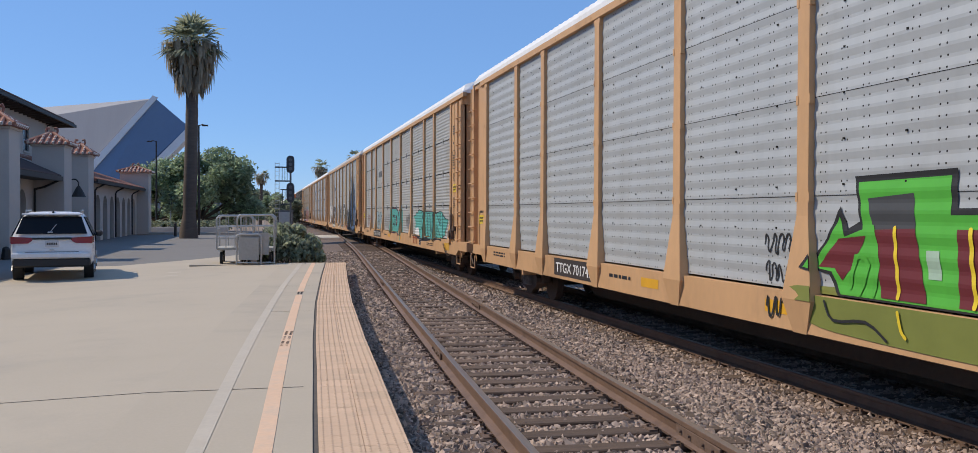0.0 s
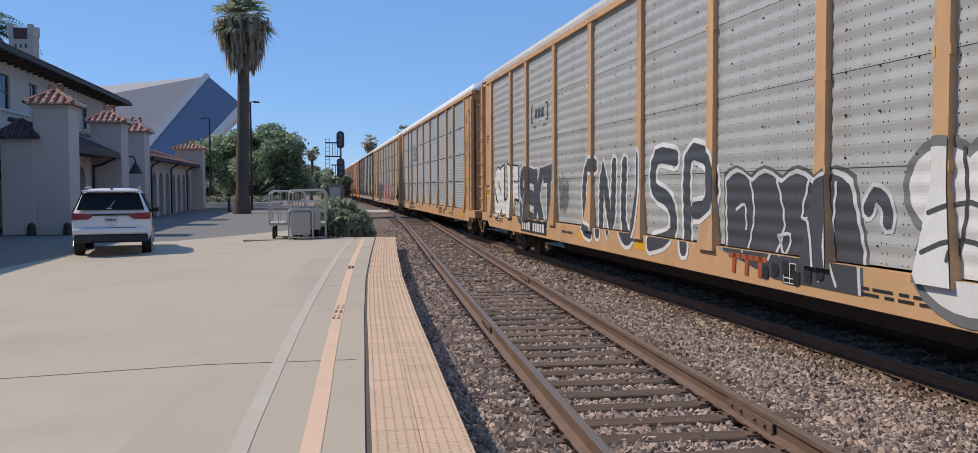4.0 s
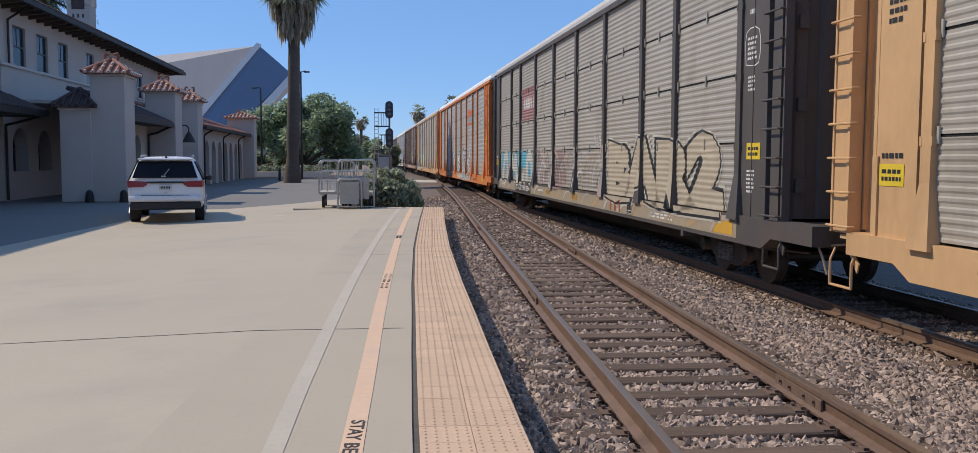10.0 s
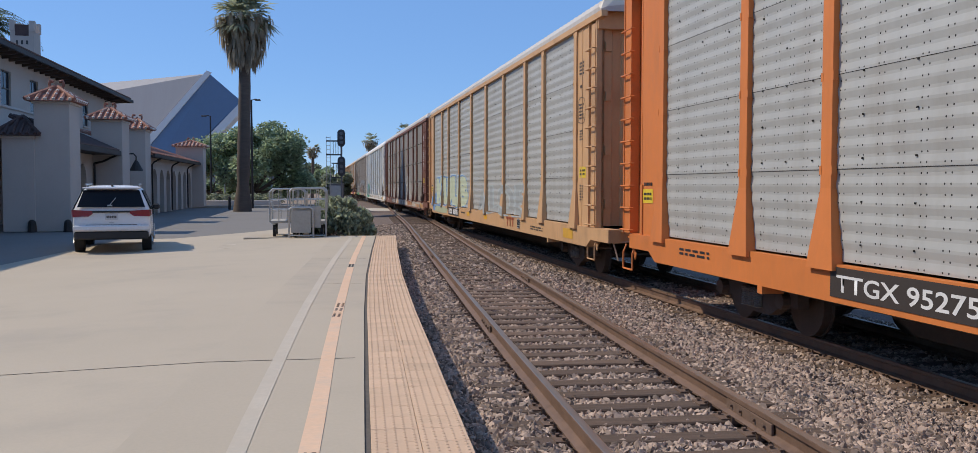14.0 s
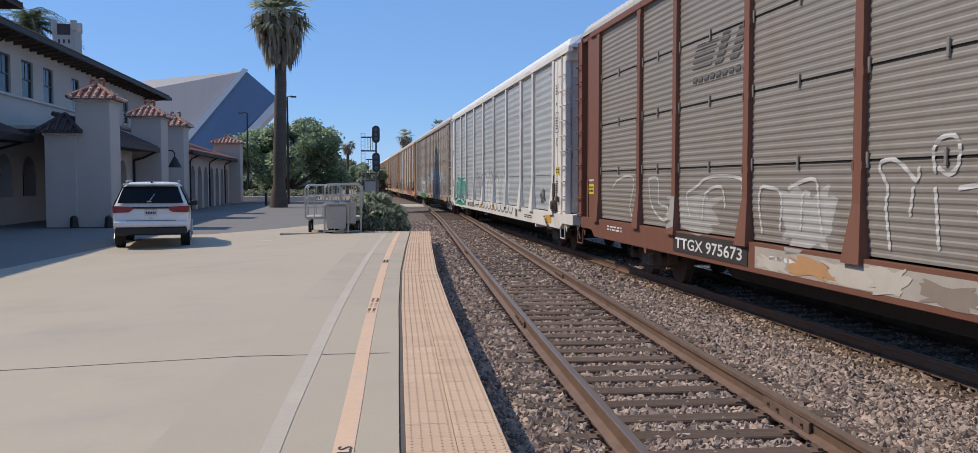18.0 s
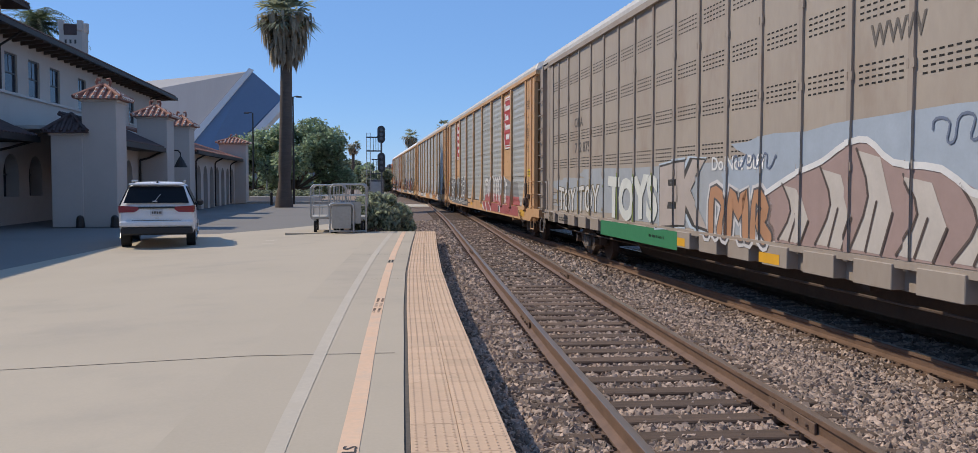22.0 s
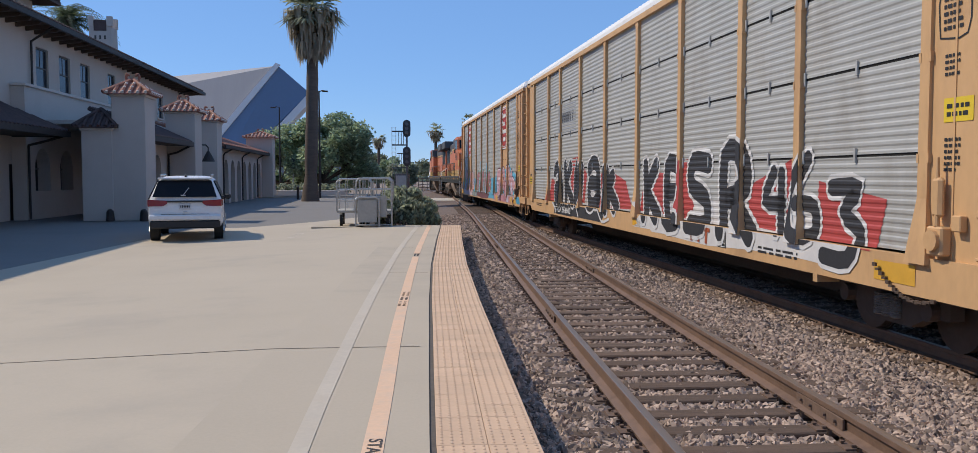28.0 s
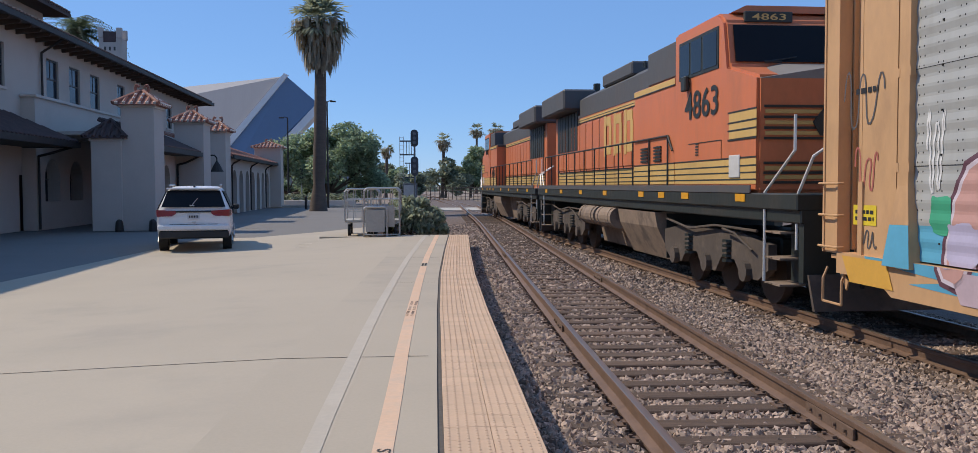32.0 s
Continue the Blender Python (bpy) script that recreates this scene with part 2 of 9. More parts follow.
def deck(name, off0, off1, z, mat_, label):
    b = bmesh.new()
    rows = []
    for y in ys:
        e = lerp_line(EDGE, y)
        x0 = -1.6 if off0 is None else e + off0
        rows.append([b.verts.new(p) for p in ((x0, y, z), (e + off1, y, z), (e + off1, y, -0.6), (x0, y, -0.6))])
    for r, s in zip(rows[:-1], rows[1:]):
        for i in range(4):
            b.faces.new((r[i], s[i], s[(i + 1) % 4], r[(i + 1) % 4]))
    b.faces.new(rows[0]), b.faces.new(rows[-1][::-1])
    bmesh.ops.recalc_face_normals(b, faces=b.faces[:])
    return tagged(part(name, b, mat_), label, "platform", kind="structure")


STRIP = 0.61
platform = deck("platform", None, -STRIP - 0.035, PLAT_Z, concrete, "smooth concrete platform deck along the track")
# the edge face takes the joint's dark brown; its shade is painted in
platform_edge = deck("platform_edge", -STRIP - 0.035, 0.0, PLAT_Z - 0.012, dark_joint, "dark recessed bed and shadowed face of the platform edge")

# tactile tiles with raised domes, two abreast
bm = bmesh.new()
T = 0.302
box(bm, -T / 2, T / 2, -T / 2, T / 2, -0.03, 0.0, 0.003)
for i in range(5):
    for j in range(5):
        c = Matrix.Translation((-0.12 + 0.06 * i, -0.12 + 0.06 * j, 0.0025))
        bmesh.ops.create_cone(bm, cap_ends=True, segments=6, radius1=0.0125, radius2=0.007, depth=0.005, matrix=c)
tile0 = part("tactile_tile", bm, tactile_paint, platform_edge)
placed = False
y = -5.8
while y < 28.55:
    e, e2 = lerp_line(EDGE, y), lerp_line(EDGE, y + 0.305)
    turn = math.degrees(math.atan2(-(e2 - e), 0.305))
    for k in (0.5, 1.5):
        m = pose(e - k * 0.305, y + 0.1525, PLAT_Z + 0.002 + random.uniform(-0.001, 0.001), 0, 0, turn)
        if not placed:
            tile0.matrix_basis, placed = m, True
        else:
            again(tile0, platform_edge, m)
    y += 0.305

# painted lines on the platform


def stripe(name, pts, width, mat_, label, z=0.004):
    b = bmesh.new()
    prev = None
    for yy, xx in pts:
        zz = (plaza_z(xx) if xx < -1.6 else PLAT_Z) + z
        r = (b.verts.new((xx - width / 2, yy, zz)), b.verts.new((xx + width / 2, yy, zz)))
        if prev:
            b.faces.new((prev[0], prev[1], r[1], r[0]))
        prev = r
    return tagged(part(name, b, mat_), label, "road marking", kind="structure")


def along(pts, y0, y1, step=0.6):
    k = max(2, int((y1 - y0) / step) + 1)
    return [(y0 + (y1 - y0) * i / (k - 1), lerp_line(pts, y0 + (y1 - y0) * i / (k - 1))) for i in range(k)]


YELLOW = [(-6, -0.08), (0, -0.30), (5.2, -0.452), (6.2, -0.472), (7.3, -0.50), (8.22, -0.527), (10.06, -0.567), (12.2, -0.605), (14.6, -0.640), (17.4, -0.670), (20.0, -0.685), (25.5, -0.670), (28.7, -0.655)]
WHITE = [(-6, -0.48), (0, -0.70), (5.1, -0.868), (5.9, -0.90), (7.5, -0.94), (9.7, -0.993), (12.1, -1.035), (15.5, -1.068), (19.5, -1.088), (26.3, -1.045), (28.7, -1.02)]
for y0, y1 in ((-6, 17.5), (18.2, 28.5)):
    stripe("yellow_line", along(YELLOW, y0, y1), 0.125, line_yellow, "worn pale yellow warning line painted on the platform")
# stencilled words on the line, to be read facing the track
def line_words(text, y0, y1, bars_only=False):
    x = lerp_line(YELLOW, (y0 + y1) / 2)
    if bars_only:
        b = bmesh.new()
        k = 13
        for i in range(k):
            if i not in (4, 8):
                yy = y1 - (y1 - y0) * (i + 0.5) / k
                for dx in (-0.03, 0.03):
                    box(b, x + dx - 0.016, x + dx + 0.016, yy - 0.016, yy + 0.016, PLAT_Z + 0.006, PLAT_Z + 0.008)
        return tagged(part("line_lettering", b, dark_paint), "dark worn stencilled marks on the platform line", "lettering", kind="structure")
    b = text_shape(text, 0.085, y1 - y0, 0.01)
    for v in b.verts:
        v.co = (x - 0.0425 + v.co.y, y1 - v.co.x, PLAT_Z + 0.007)
    bmesh.ops.recalc_face_normals(b, faces=b.faces[:])
    return tagged(part("line_lettering", b, dark_paint), "dark stencilled words on the yellow platform line", "lettering", kind="structure")


LINE_WORDS = ((4.56, 5.31, False), (10.8, 12.15, True), (17.6, 18.1, True))
stripe("white_line", along(WHITE, -6, 28.5), 0.115, line_white, "faded white line painted on the platform")
for yj, x0, x1, skew in ((8.25, -8.4, -0.28, 0.045), (14.6, -1.05, -0.36, 0.0), (19.6, -1.25, -0.42, 0.0)):
    b = bmesh.new()
    for a, c in ((-30, -7), (-7, -1.6), (-1.6, x1)):
        a = max(a, x0)
        if a < c:
            b.faces.new([b.verts.new((xx, yj + dy + skew * (xx + 0.3), plaza_z(xx) + 0.003)) for xx, dy in ((a, -0.008), (c, -0.008), (c, 0.008), (a, 0.008))])
    tagged(part("joint", b, dark_joint), "dark saw-cut joint across the concrete", "joint", kind="structure")

# two faded paint marks on the forecourt
for x0, x1, y0, y1 in ((-4.45, -4.05, 24.5, 24.8), (-4.6, -4.2, 25.9, 26.3)):
    b = bmesh.new()
    b.faces.new([b.verts.new((x, y, plaza_z(x) + 0.004)) for x, y in ((x0, y0), (x1, y0 + 0.05), (x1 - 0.05, y1), (x0 + 0.08, y1 - 0.04))])
    tagged(part("faded_mark", b, line_white), "small faded white paint mark on the concrete", "road marking", kind="structure")

# asphalt drive beyond the forecourt
bm = bmesh.new()
v = [bm.verts.new(p) for p in ((-90, -30, -0.012), (-8.2, -30, -0.012), (-8.2, 29.0, -0.012), (-3.0, 29.5, -0.012), (-3.6, 44, -0.012), (-6.5, 62, -0.012), (-7.5, 74, -0.012), (-90, 74, -0.012))]
w = [bm.verts.new((q.co.x, q.co.y, -0.6)) for q in v]
bm.faces.new(v)
for j in range(8):
    bm.faces.new((v[j], w[j], w[(j + 1) % 8], v[(j + 1) % 8]))
bmesh.ops.recalc_face_normals(bm, faces=bm.faces[:])
tagged(part("asphalt_drive", bm, asphalt), "grey asphalt drive in front of the depot", "asphalt", kind="structure")
bm = bmesh.new()
box(bm, -90, -6.2, 78, 88, -0.6, -0.10)
tagged(part("road", bm, asphalt), "asphalt street crossing behind the depot", "road", kind="structure")


# ballast: a bed with the shoulders of both tracks
def bed_z(x, y):
    nx = near_x(y) + 0.72
    dm = x - main_x(y)
    t = float(np.clip((x - (nx + 1.2)) / max(0.4, main_x(y) - 1.3 - nx - 1.2), 0, 1))
    z = -0.215 - 0.19 * t
    if abs(x - nx) < 0.72:
        z -= 0.018
    if dm > 1.7:
        z -= min(0.14, (dm - 1.7) * 0.3)
    if x < near_x(y) - 0.5 and y > 28:
        z -= 0.05 * min(2, near_x(y) - 0.5 - x)
    return z + 0.018 * noise.noise(Vector((x * 1.3, y * 1.3, 0)))


by = np.concatenate([np.linspace(-8, 40, 140), np.linspace(41, 130, 60)])
verts, faces = [], []
for yy in by:
    # bed runs 17 m past the track, added to darken shaded ground under the cars
    lo, hi = (lerp_line(EDGE, yy) - 0.3 if yy < 28.6 else -3.6 - max(0, (yy - 40) * 0.05)), main_x(yy) + 17.0
    for k in range(50):
        xx = lo + (hi - lo) * (0.6 * k / 49 + 0.4 * (k / 49) ** 3)
        verts.append((xx, yy, bed_z(xx, yy)))
for j in range(len(by) - 1):
    for i in range(49):
        a = j * 50 + i
        faces.append((a, a + 1, a + 51, a + 50))
tagged(mesh_of("ballast_bed", verts, faces, ballast_bed), "bed of crushed grey-brown stone under the tracks", "ballast", kind="structure")

# loose stones
shape = np.array([(1, 0, 0), (-1, 0, 0), (0, 1, 0), (0, -1, 0), (0, 0, 1), (0, 0, -1), (.62, .62, .5), (-.62, .62, -.5), (.62, -.62, -.5), (-.62, -.62, .5)], float)
hull = bmesh.new()
for p in shape:
    hull.verts.new(p)
bmesh.ops.convex_hull(hull, input=hull.verts[:])
hull.verts.index_update()
tri = np.array([[v.index for v in f.verts] for f in hull.faces if len(f.verts) == 3])
shape = np.array([v.co[:] for v in hull.verts])
hull.free()
rng = np.random.default_rng(4)
TIE_STEP, TIE_MAIN = 0.50, 0.52


def stones(name, count, y0, y1, size, label):
    yy = y0 + (y1 - y0) * rng.random(count * 3) ** 1.35
    e = np.interp(yy, [p[0] for p in EDGE] + [28.71, 140], [p[1] for p in EDGE] + [-2.6, -4.5])
    hi = MAIN_X + MAIN_SLOPE * yy + 2.0
    xx = e + 0.05 + (hi - e) * rng.random(count * 3)
    nl = np.interp(yy, [p[0] for p in NEAR_LEFT], [p[1] for p in NEAR_LEFT])
    mc = MAIN_X + MAIN_SLOPE * yy
    keep = np.ones(len(yy), bool)
    for r in (nl - 0.036, nl + 1.471):
        keep &= np.abs(xx - r) > 0.10
    for r in (mc - 0.754, mc + 0.754):
        keep &= np.abs(xx - r) > 0.10
    on_near = (np.abs(xx - nl - 0.717) < 1.28) & (np.abs((yy / TIE_STEP) % 1 - 0.5) < 0.21)
    keep &= ~on_near | (rng.random(len(yy)) < 0.20 + 0.3 * (np.abs(xx - nl - 0.717) > 0.95))
    on_main = (np.abs(xx - mc) < 1.28) & (np.abs((yy / TIE_MAIN) % 1 - 0.5) < 0.21)
    keep &= ~on_main | (rng.random(len(yy)) < 0.25)
    xx, yy = xx[keep][:count], yy[keep][:count]
    n = len(xx)
    s = size * (0.5 + 0.9 * rng.random((n, 1, 1))) * (0.5 + 0.8 * rng.random((n, 1, 3)))
    jig = 1 + 0.5 * (rng.random((n, len(shape), 1)) - 0.5)
    a, b = rng.random((2, n)) * 6.283
    ca, sa, cb, sb = np.cos(a), np.sin(a), np.cos(b), np.sin(b)
    zero, one = np.zeros(n), np.ones(n)
    rot = np.stack([np.stack([ca, -sa, zero], -1), np.stack([sa, ca, zero], -1), np.stack([zero, zero, one], -1)], 1) @ \
        np.stack([np.stack([one, zero, zero], -1), np.stack([zero, cb, -sb], -1), np.stack([zero, sb, cb], -1)], 1)
    pts = np.einsum("nij,nkj->nki", rot, shape[None] * s * jig)
    zz = np.array([bed_z(float(p), float(q)) for p, q in zip(xx, yy)]) + size * (0.15 + 0.45 * rng.random(n))
    pts += np.stack([xx, yy, zz], -1)[:, None]
    k = len(shape)
    f = (tri[None] + (np.arange(n) * k)[:, None, None]).reshape(-1, 3)
    me = bpy.data.meshes.new(name)
    me.vertices.add(n * k)
    me.vertices.foreach_set("co", pts.astype(np.float32).ravel())
    me.loops.add(f.size)
    me.loops.foreach_set("vertex_index", f.astype(np.int32).ravel())
    me.polygons.add(len(f))
    me.polygons.foreach_set("loop_start", np.arange(0, f.size, 3, dtype=np.int32))
    me.polygons.foreach_set("use_smooth", np.zeros(len(f), dtype=bool))
    me.update(calc_edges=True)
    me.materials.append(stone)
    return tagged(new(name, me), label, "ballast", kind="stuff")


stones("ballast_stones", 88000, 3.4, 17, 0.031, "loose angular ballast stones, grey, tan and rust brown")
stones("ballast_stones", 14000, -7, 3.4, 0.034, "loose angular ballast stones, grey, tan and rust brown")
stones("ballast_stones", 32000, 17, 46, 0.042, "loose angular ballast stones, grey, tan and rust brown")

# rails
HEAD = [(-0.036, 0.0), (-0.030, 0.003), (0.030, 0.003), (0.036, -0.001), (0.036, -0.036), (0.012, -0.050), (0.009, -0.125), (0.076, -0.150), (0.076, -0.168),
        (-0.076, -0.168), (-0.076, -0.150), (-0.009, -0.125), (-0.012, -0.050), (-0.036, -0.036)]
TOP = [(-0.033, 0.0035), (-0.020, 0.0055), (0.020, 0.0055), (0.033, 0.0035)]


def rail(name, line, label):
    b = bmesh.new()
    swept(b, line, HEAD)
    ob = tagged(part(name, b, rail_steel), label, "rail", "rails of the tracks")
    b = bmesh.new()
    swept(b, line, TOP, closed=False)
    part("running_surface", b, rail_worn, ob, "dull polished top of the rail")
    return ob


near_ys = [-8 + 1.5 * i for i in range(61)]
left = [(near_x(y) - 0.036, y, 0) for y in near_ys]
right = [(near_x(y) + 1.435 + 0.036, y, -0.0) for y in near_ys]
near_rails = [rail("rail", left, "rusty brown steel rail of the platform track"), rail("rail", right, "rusty brown steel rail of the platform track")]
for s in (-0.754, 0.754):
    rail("rail", [(main_x(y) + s, y, TRACK_Z) for y in range(-120, 600, 8)], "rusty steel rail of the through track")
for r_, line, ys_ in ((near_rails[1], right, (6.95, 17.9)), (near_rails[0], left, (12.0, 24.0))):
    for yj in ys_:
        x = float(np.interp(yj, [p[1] for p in line], [p[0] for p in line]))
        b = bmesh.new()
        for s in (-1, 1):
            box(b, x + s * 0.012, x + s * 0.035, yj - 0.45, yj + 0.45, -0.135, -0.045, 0.004)
            for k in (-0.33, -0.14, 0.14, 0.33):
                rod(b, (x + s * 0.03, yj + k, -0.088), (x + s * 0.058, yj + k, -0.088), 0.015, 6)
        part("joint_bar", b, spike_iron, r_, "bolted rail joint bar")

# ties, each with its plates and spikes
bm = bmesh.new()
box(bm, -1.3, 1.3, -0.115, 0.115, -0.17, 0.0, 0.012)
tie_mesh = part("tie", bm, tie_wood)
bm = bmesh.new()
for c in (0.0,):
    box(bm, c - 0.17, c + 0.17, -0.095, 0.095, 0.0, 0.014)
    for dx, dy in ((-0.10, -0.06), (0.10, 0.06), (-0.13, 0.05), (0.12, -0.05)):
        box(bm, c + dx - 0.011, c + dx + 0.011, dy - 0.011, dy + 0.011, 0.0, 0.03)
        box(bm, c + dx - 0.016, c + dx + 0.016, dy - 0.016, dy + 0.016, 0.026, 0.036)
    for dy in (-0.135, 0.135):
        box(bm, c - 0.10, c + 0.10, dy - 0.012, dy + 0.012, -0.02, 0.03)
        box(bm, c - 0.10, c - 0.08, dy - 0.014, dy + 0.014, -0.02, 0.03)
        box(bm, c + 0.08, c + 0.10, dy - 0.014, dy + 0.014, -0.02, 0.03)
plate_mesh = part("rail_fastening", bm, spike_iron)
tie_count = 0
for track in ("near", "main"):
    step = TIE_STEP if track == "near" else TIE_MAIN
    k0, k1 = (-16, 118) if track == "near" else (-14, 170)
    for k in range(k0, k1):
        y = (k + 0.5) * step
        if track == "near":
            m = pose(near_x(y) + 0.717, y, -0.182, 0, 0, math.degrees(math.atan2(near_x(y - 1) - near_x(y + 1), 2)) + random.uniform(-0.8, 0.8))
        else:
            m = pose(main_x(y), y, TRACK_Z - 0.182, 0, 0, MAIN_TURN + random.uniform(-0.8, 0.8))
        if tie_count == 0:
            t_ob = tie_mesh
            t_ob.matrix_basis = m
            plate_mesh.parent = t_ob
            plate_mesh.matrix_basis = pose(-0.754, 0, 0)
            again(plate_mesh, t_ob, pose(0.754, 0, 0))
        else:
            t_ob = new("tie", tie_mesh.data)
            t_ob.matrix_basis = m
            for s in (-0.754, 0.754):
                again(plate_mesh, t_ob, pose(s, 0, 0))
        tagged(t_ob, "weathered brown wooden railway tie set in ballast", "railway tie", "ties of the tracks")
        tie_count += 1

# grade crossing panels beyond the platform
crossing = thing("grade_crossing", None, "pale concrete road crossing panels laid between the rails", "grade crossing")
panel_mat = material("crossing_concrete", (0.50, 0.46, 0.40), 0.85, vary=0.1, scale=1, fine=30, bump=0.1)
for k in range(4):
    y0 = 72 + 2.0 * k
    for dx0, dx1 in ((-2.9, -0.84), (-0.66, 0.66), (0.84, 2.6)):
        b = bmesh.new()
        box(b, main_x(y0 + 1) + dx0, main_x(y0 + 1) + dx1, y0 + 0.02, y0 + 1.98, -0.42, TRACK_Z - 0.005, 0.01)
        part("concrete_panel", b, panel_mat, crossing)

# ---- the train ----
SPEED, PITCH, GAP0 = 13.1, 29.0, 25.47        # metres a second, coupled length, first gap's place at the start


def paint(name, color, rough=0.6, rust=0.35):
    return material(name, color, rough, vary=0.10, scale=0.6, fine=9, bump=0.05, stain=(0.20, 0.11, 0.06), stain_amount=rust, stain_scale=0.9, stretch=(1, 1, 0.5))


FRAME = {
    "tan": paint("tan_paint", (0.57, 0.335, 0.165)),
    "yellow": paint("yellow_tan_paint", (0.585, 0.355, 0.17)),
    "dark": paint("dark_brown_paint", (0.085, 0.074, 0.068), rust=0.25),
    "orange": paint("orange_paint", (0.62, 0.19, 0.045), rust=0.2),
    "brown": paint("brown_red_paint", (0.19, 0.075, 0.045), rust=0.3),
    "white": paint("white_paint", (0.72, 0.68, 0.62), rust=0.25),
    "grey": paint("warm_grey_paint", (0.33, 0.275, 0.225), rust=0.3),
}
WORD = {"tan": "tan", "yellow": "yellow-tan", "dark": "dark brown", "orange": "orange", "brown": "red-brown", "white": "white", "grey": "warm grey"}


def galvanized(name, color, dots, dirty):
    """Corrugated sheet steel with rows of small punched holes."""
    m = material(name, color, 0.5, metal=0.08, vary=0.08, scale=0.7, fine=6, bump=0.04, stain=(0.24, 0.19, 0.14), stain_amount=dirty, stain_scale=1.1, stretch=(1, 1, 0.35))
    if dots:
        n, link, bsdf = nodes_of(m)
        tc, sep = n.new("ShaderNodeTexCoord"), n.new("ShaderNodeSeparateXYZ")
        link(tc.outputs["Object"], sep.inputs[0])

        def op(kind, a, b=0.0):
            o = n.new("ShaderNodeMath")
            o.operation = kind
            for i, v in enumerate((a, b)):
                if isinstance(v, (int, float)):
                    o.inputs[i].default_value = v
                else:
                    link(v, o.inputs[i])
            return o.outputs[0]

        u, v = op("FRACT", op("DIVIDE", op("ADD", sep.outputs[1], 50), 0.085)), op("FRACT", op("DIVIDE", sep.outputs[2], 0.1025))
        du, dv = op("MULTIPLY", op("SUBTRACT", u, 0.5), 0.085), op("MULTIPLY", op("SUBTRACT", v, 0.5), 0.1025)
        near = op("LESS_THAN", op("SQRT", op("ADD", op("MULTIPLY", du, du), op("MULTIPLY", dv, dv))), 0.0105)
        group = op("LESS_THAN", op("FRACT", op("DIVIDE", op("ADD", sep.outputs[1], 50.2), 0.34)), 0.5)
        mask = op("MULTIPLY", near, group)
        old = bsdf.inputs["Base Color"].links[0].from_socket
        mc = n.new("ShaderNodeMix")
        mc.data_type = "RGBA"
        link(mask, mc.inputs[0]), link(old, mc.inputs[6])
        mc.inputs[7].default_value = (0.02, 0.018, 0.016, 1)
        link(mc.outputs[2], bsdf.inputs["Base Color"])
    return m


PANEL = {
    "blue": galvanized("galvanized_blue_grey", (0.42, 0.44, 0.445), True, 0.15),
    "grey": galvanized("galvanized_grey", (0.415, 0.417, 0.395), True, 0.3),
    "plain": galvanized("galvanized_plain", (0.42, 0.42, 0.40), False, 0.3),
    "dirty": galvanized("galvanized_dirty", (0.40, 0.365, 0.31), False, 0.4),
    "smoky": galvanized("galvanized_smoky", (0.40, 0.365, 0.315), False, 0.45),
    "dusty": galvanized("galvanized_brown", (0.265, 0.235, 0.20), False, 0.5),
    "vented": paint("warm_grey_panel", (0.36, 0.305, 0.25), rust=0.3),
}
roof_white = material("roof_white", (0.78, 0.77, 0.75), 0.5, vary=0.08, scale=0.8, fine=12, bump=0.03, stain=(0.5, 0.46, 0.4), stain_amount=0.3, stain_scale=0.8)
roof_grey = material("roof_grey", (0.52, 0.49, 0.45), 0.55, metal=0.2, vary=0.12, scale=0.8, fine=12, bump=0.03, stain=(0.3, 0.25, 0.2), stain_amount=0.4, stain_scale=0.8)
under_black = material("underframe_black", (0.11, 0.075, 0.055), 0.8, vary=0.3, scale=2, fine=14, bump=0.1, stain=(0.09, 0.06, 0.04), stain_amount=0.4, stain_scale=2)
wheel_steel = material("wheel_steel", (0.12, 0.085, 0.065), 0.6, metal=0.4, vary=0.25, scale=3, fine=18)
spring_steel = material("spring_steel", (0.34, 0.29, 0.25), 0.6, metal=0.2, vary=0.25, scale=4, fine=18)
PALE_ROD = material("pale_rod", (0.50, 0.36, 0.24), 0.6, vary=0.15, scale=3, fine=20, bump=0.05)
black_gap = material("black_seam", (0.012, 0.011, 0.010), 0.9, bump=0.0)
PAINTS = {}


def spray(color):
    key = tuple(color)
    if key not in PAINTS:
        PAINTS[key] = material("spray_paint", color, 0.6, vary=0.10, scale=3.0, fine=25, bump=0.0, fine_mix=0.35)
    return PAINTS[key]


CAR_L, HALF = 27.9, 14.5
POSTS = [1.72, 4.65, 6.65, 9.55, 12.45, 15.35, 18.25, 21.15, 23.15, 26.05]      # from the far end of the coupled length
LONG_POSTS = [1.62, 4.53, 6.57, 9.72, 12.86, 15.90, 18.95, 21.90, 23.75, 26.05]      # an older car with longer bays
VENT_POSTS = [1.06 + 1.165 * k for k in range(23)]
SLACK = [-0.50, -0.50, -0.10, 0.51, 0.17, 0.15, 0.28, 0.65, 0.65, 0.65, 0.35, 0.0, -0.15, -0.30, -0.70]      # how far each car's couplings are drawn out
Z_SILL0, Z_SILL1, Z_EAVE = 0.60, 1.02, 5.30
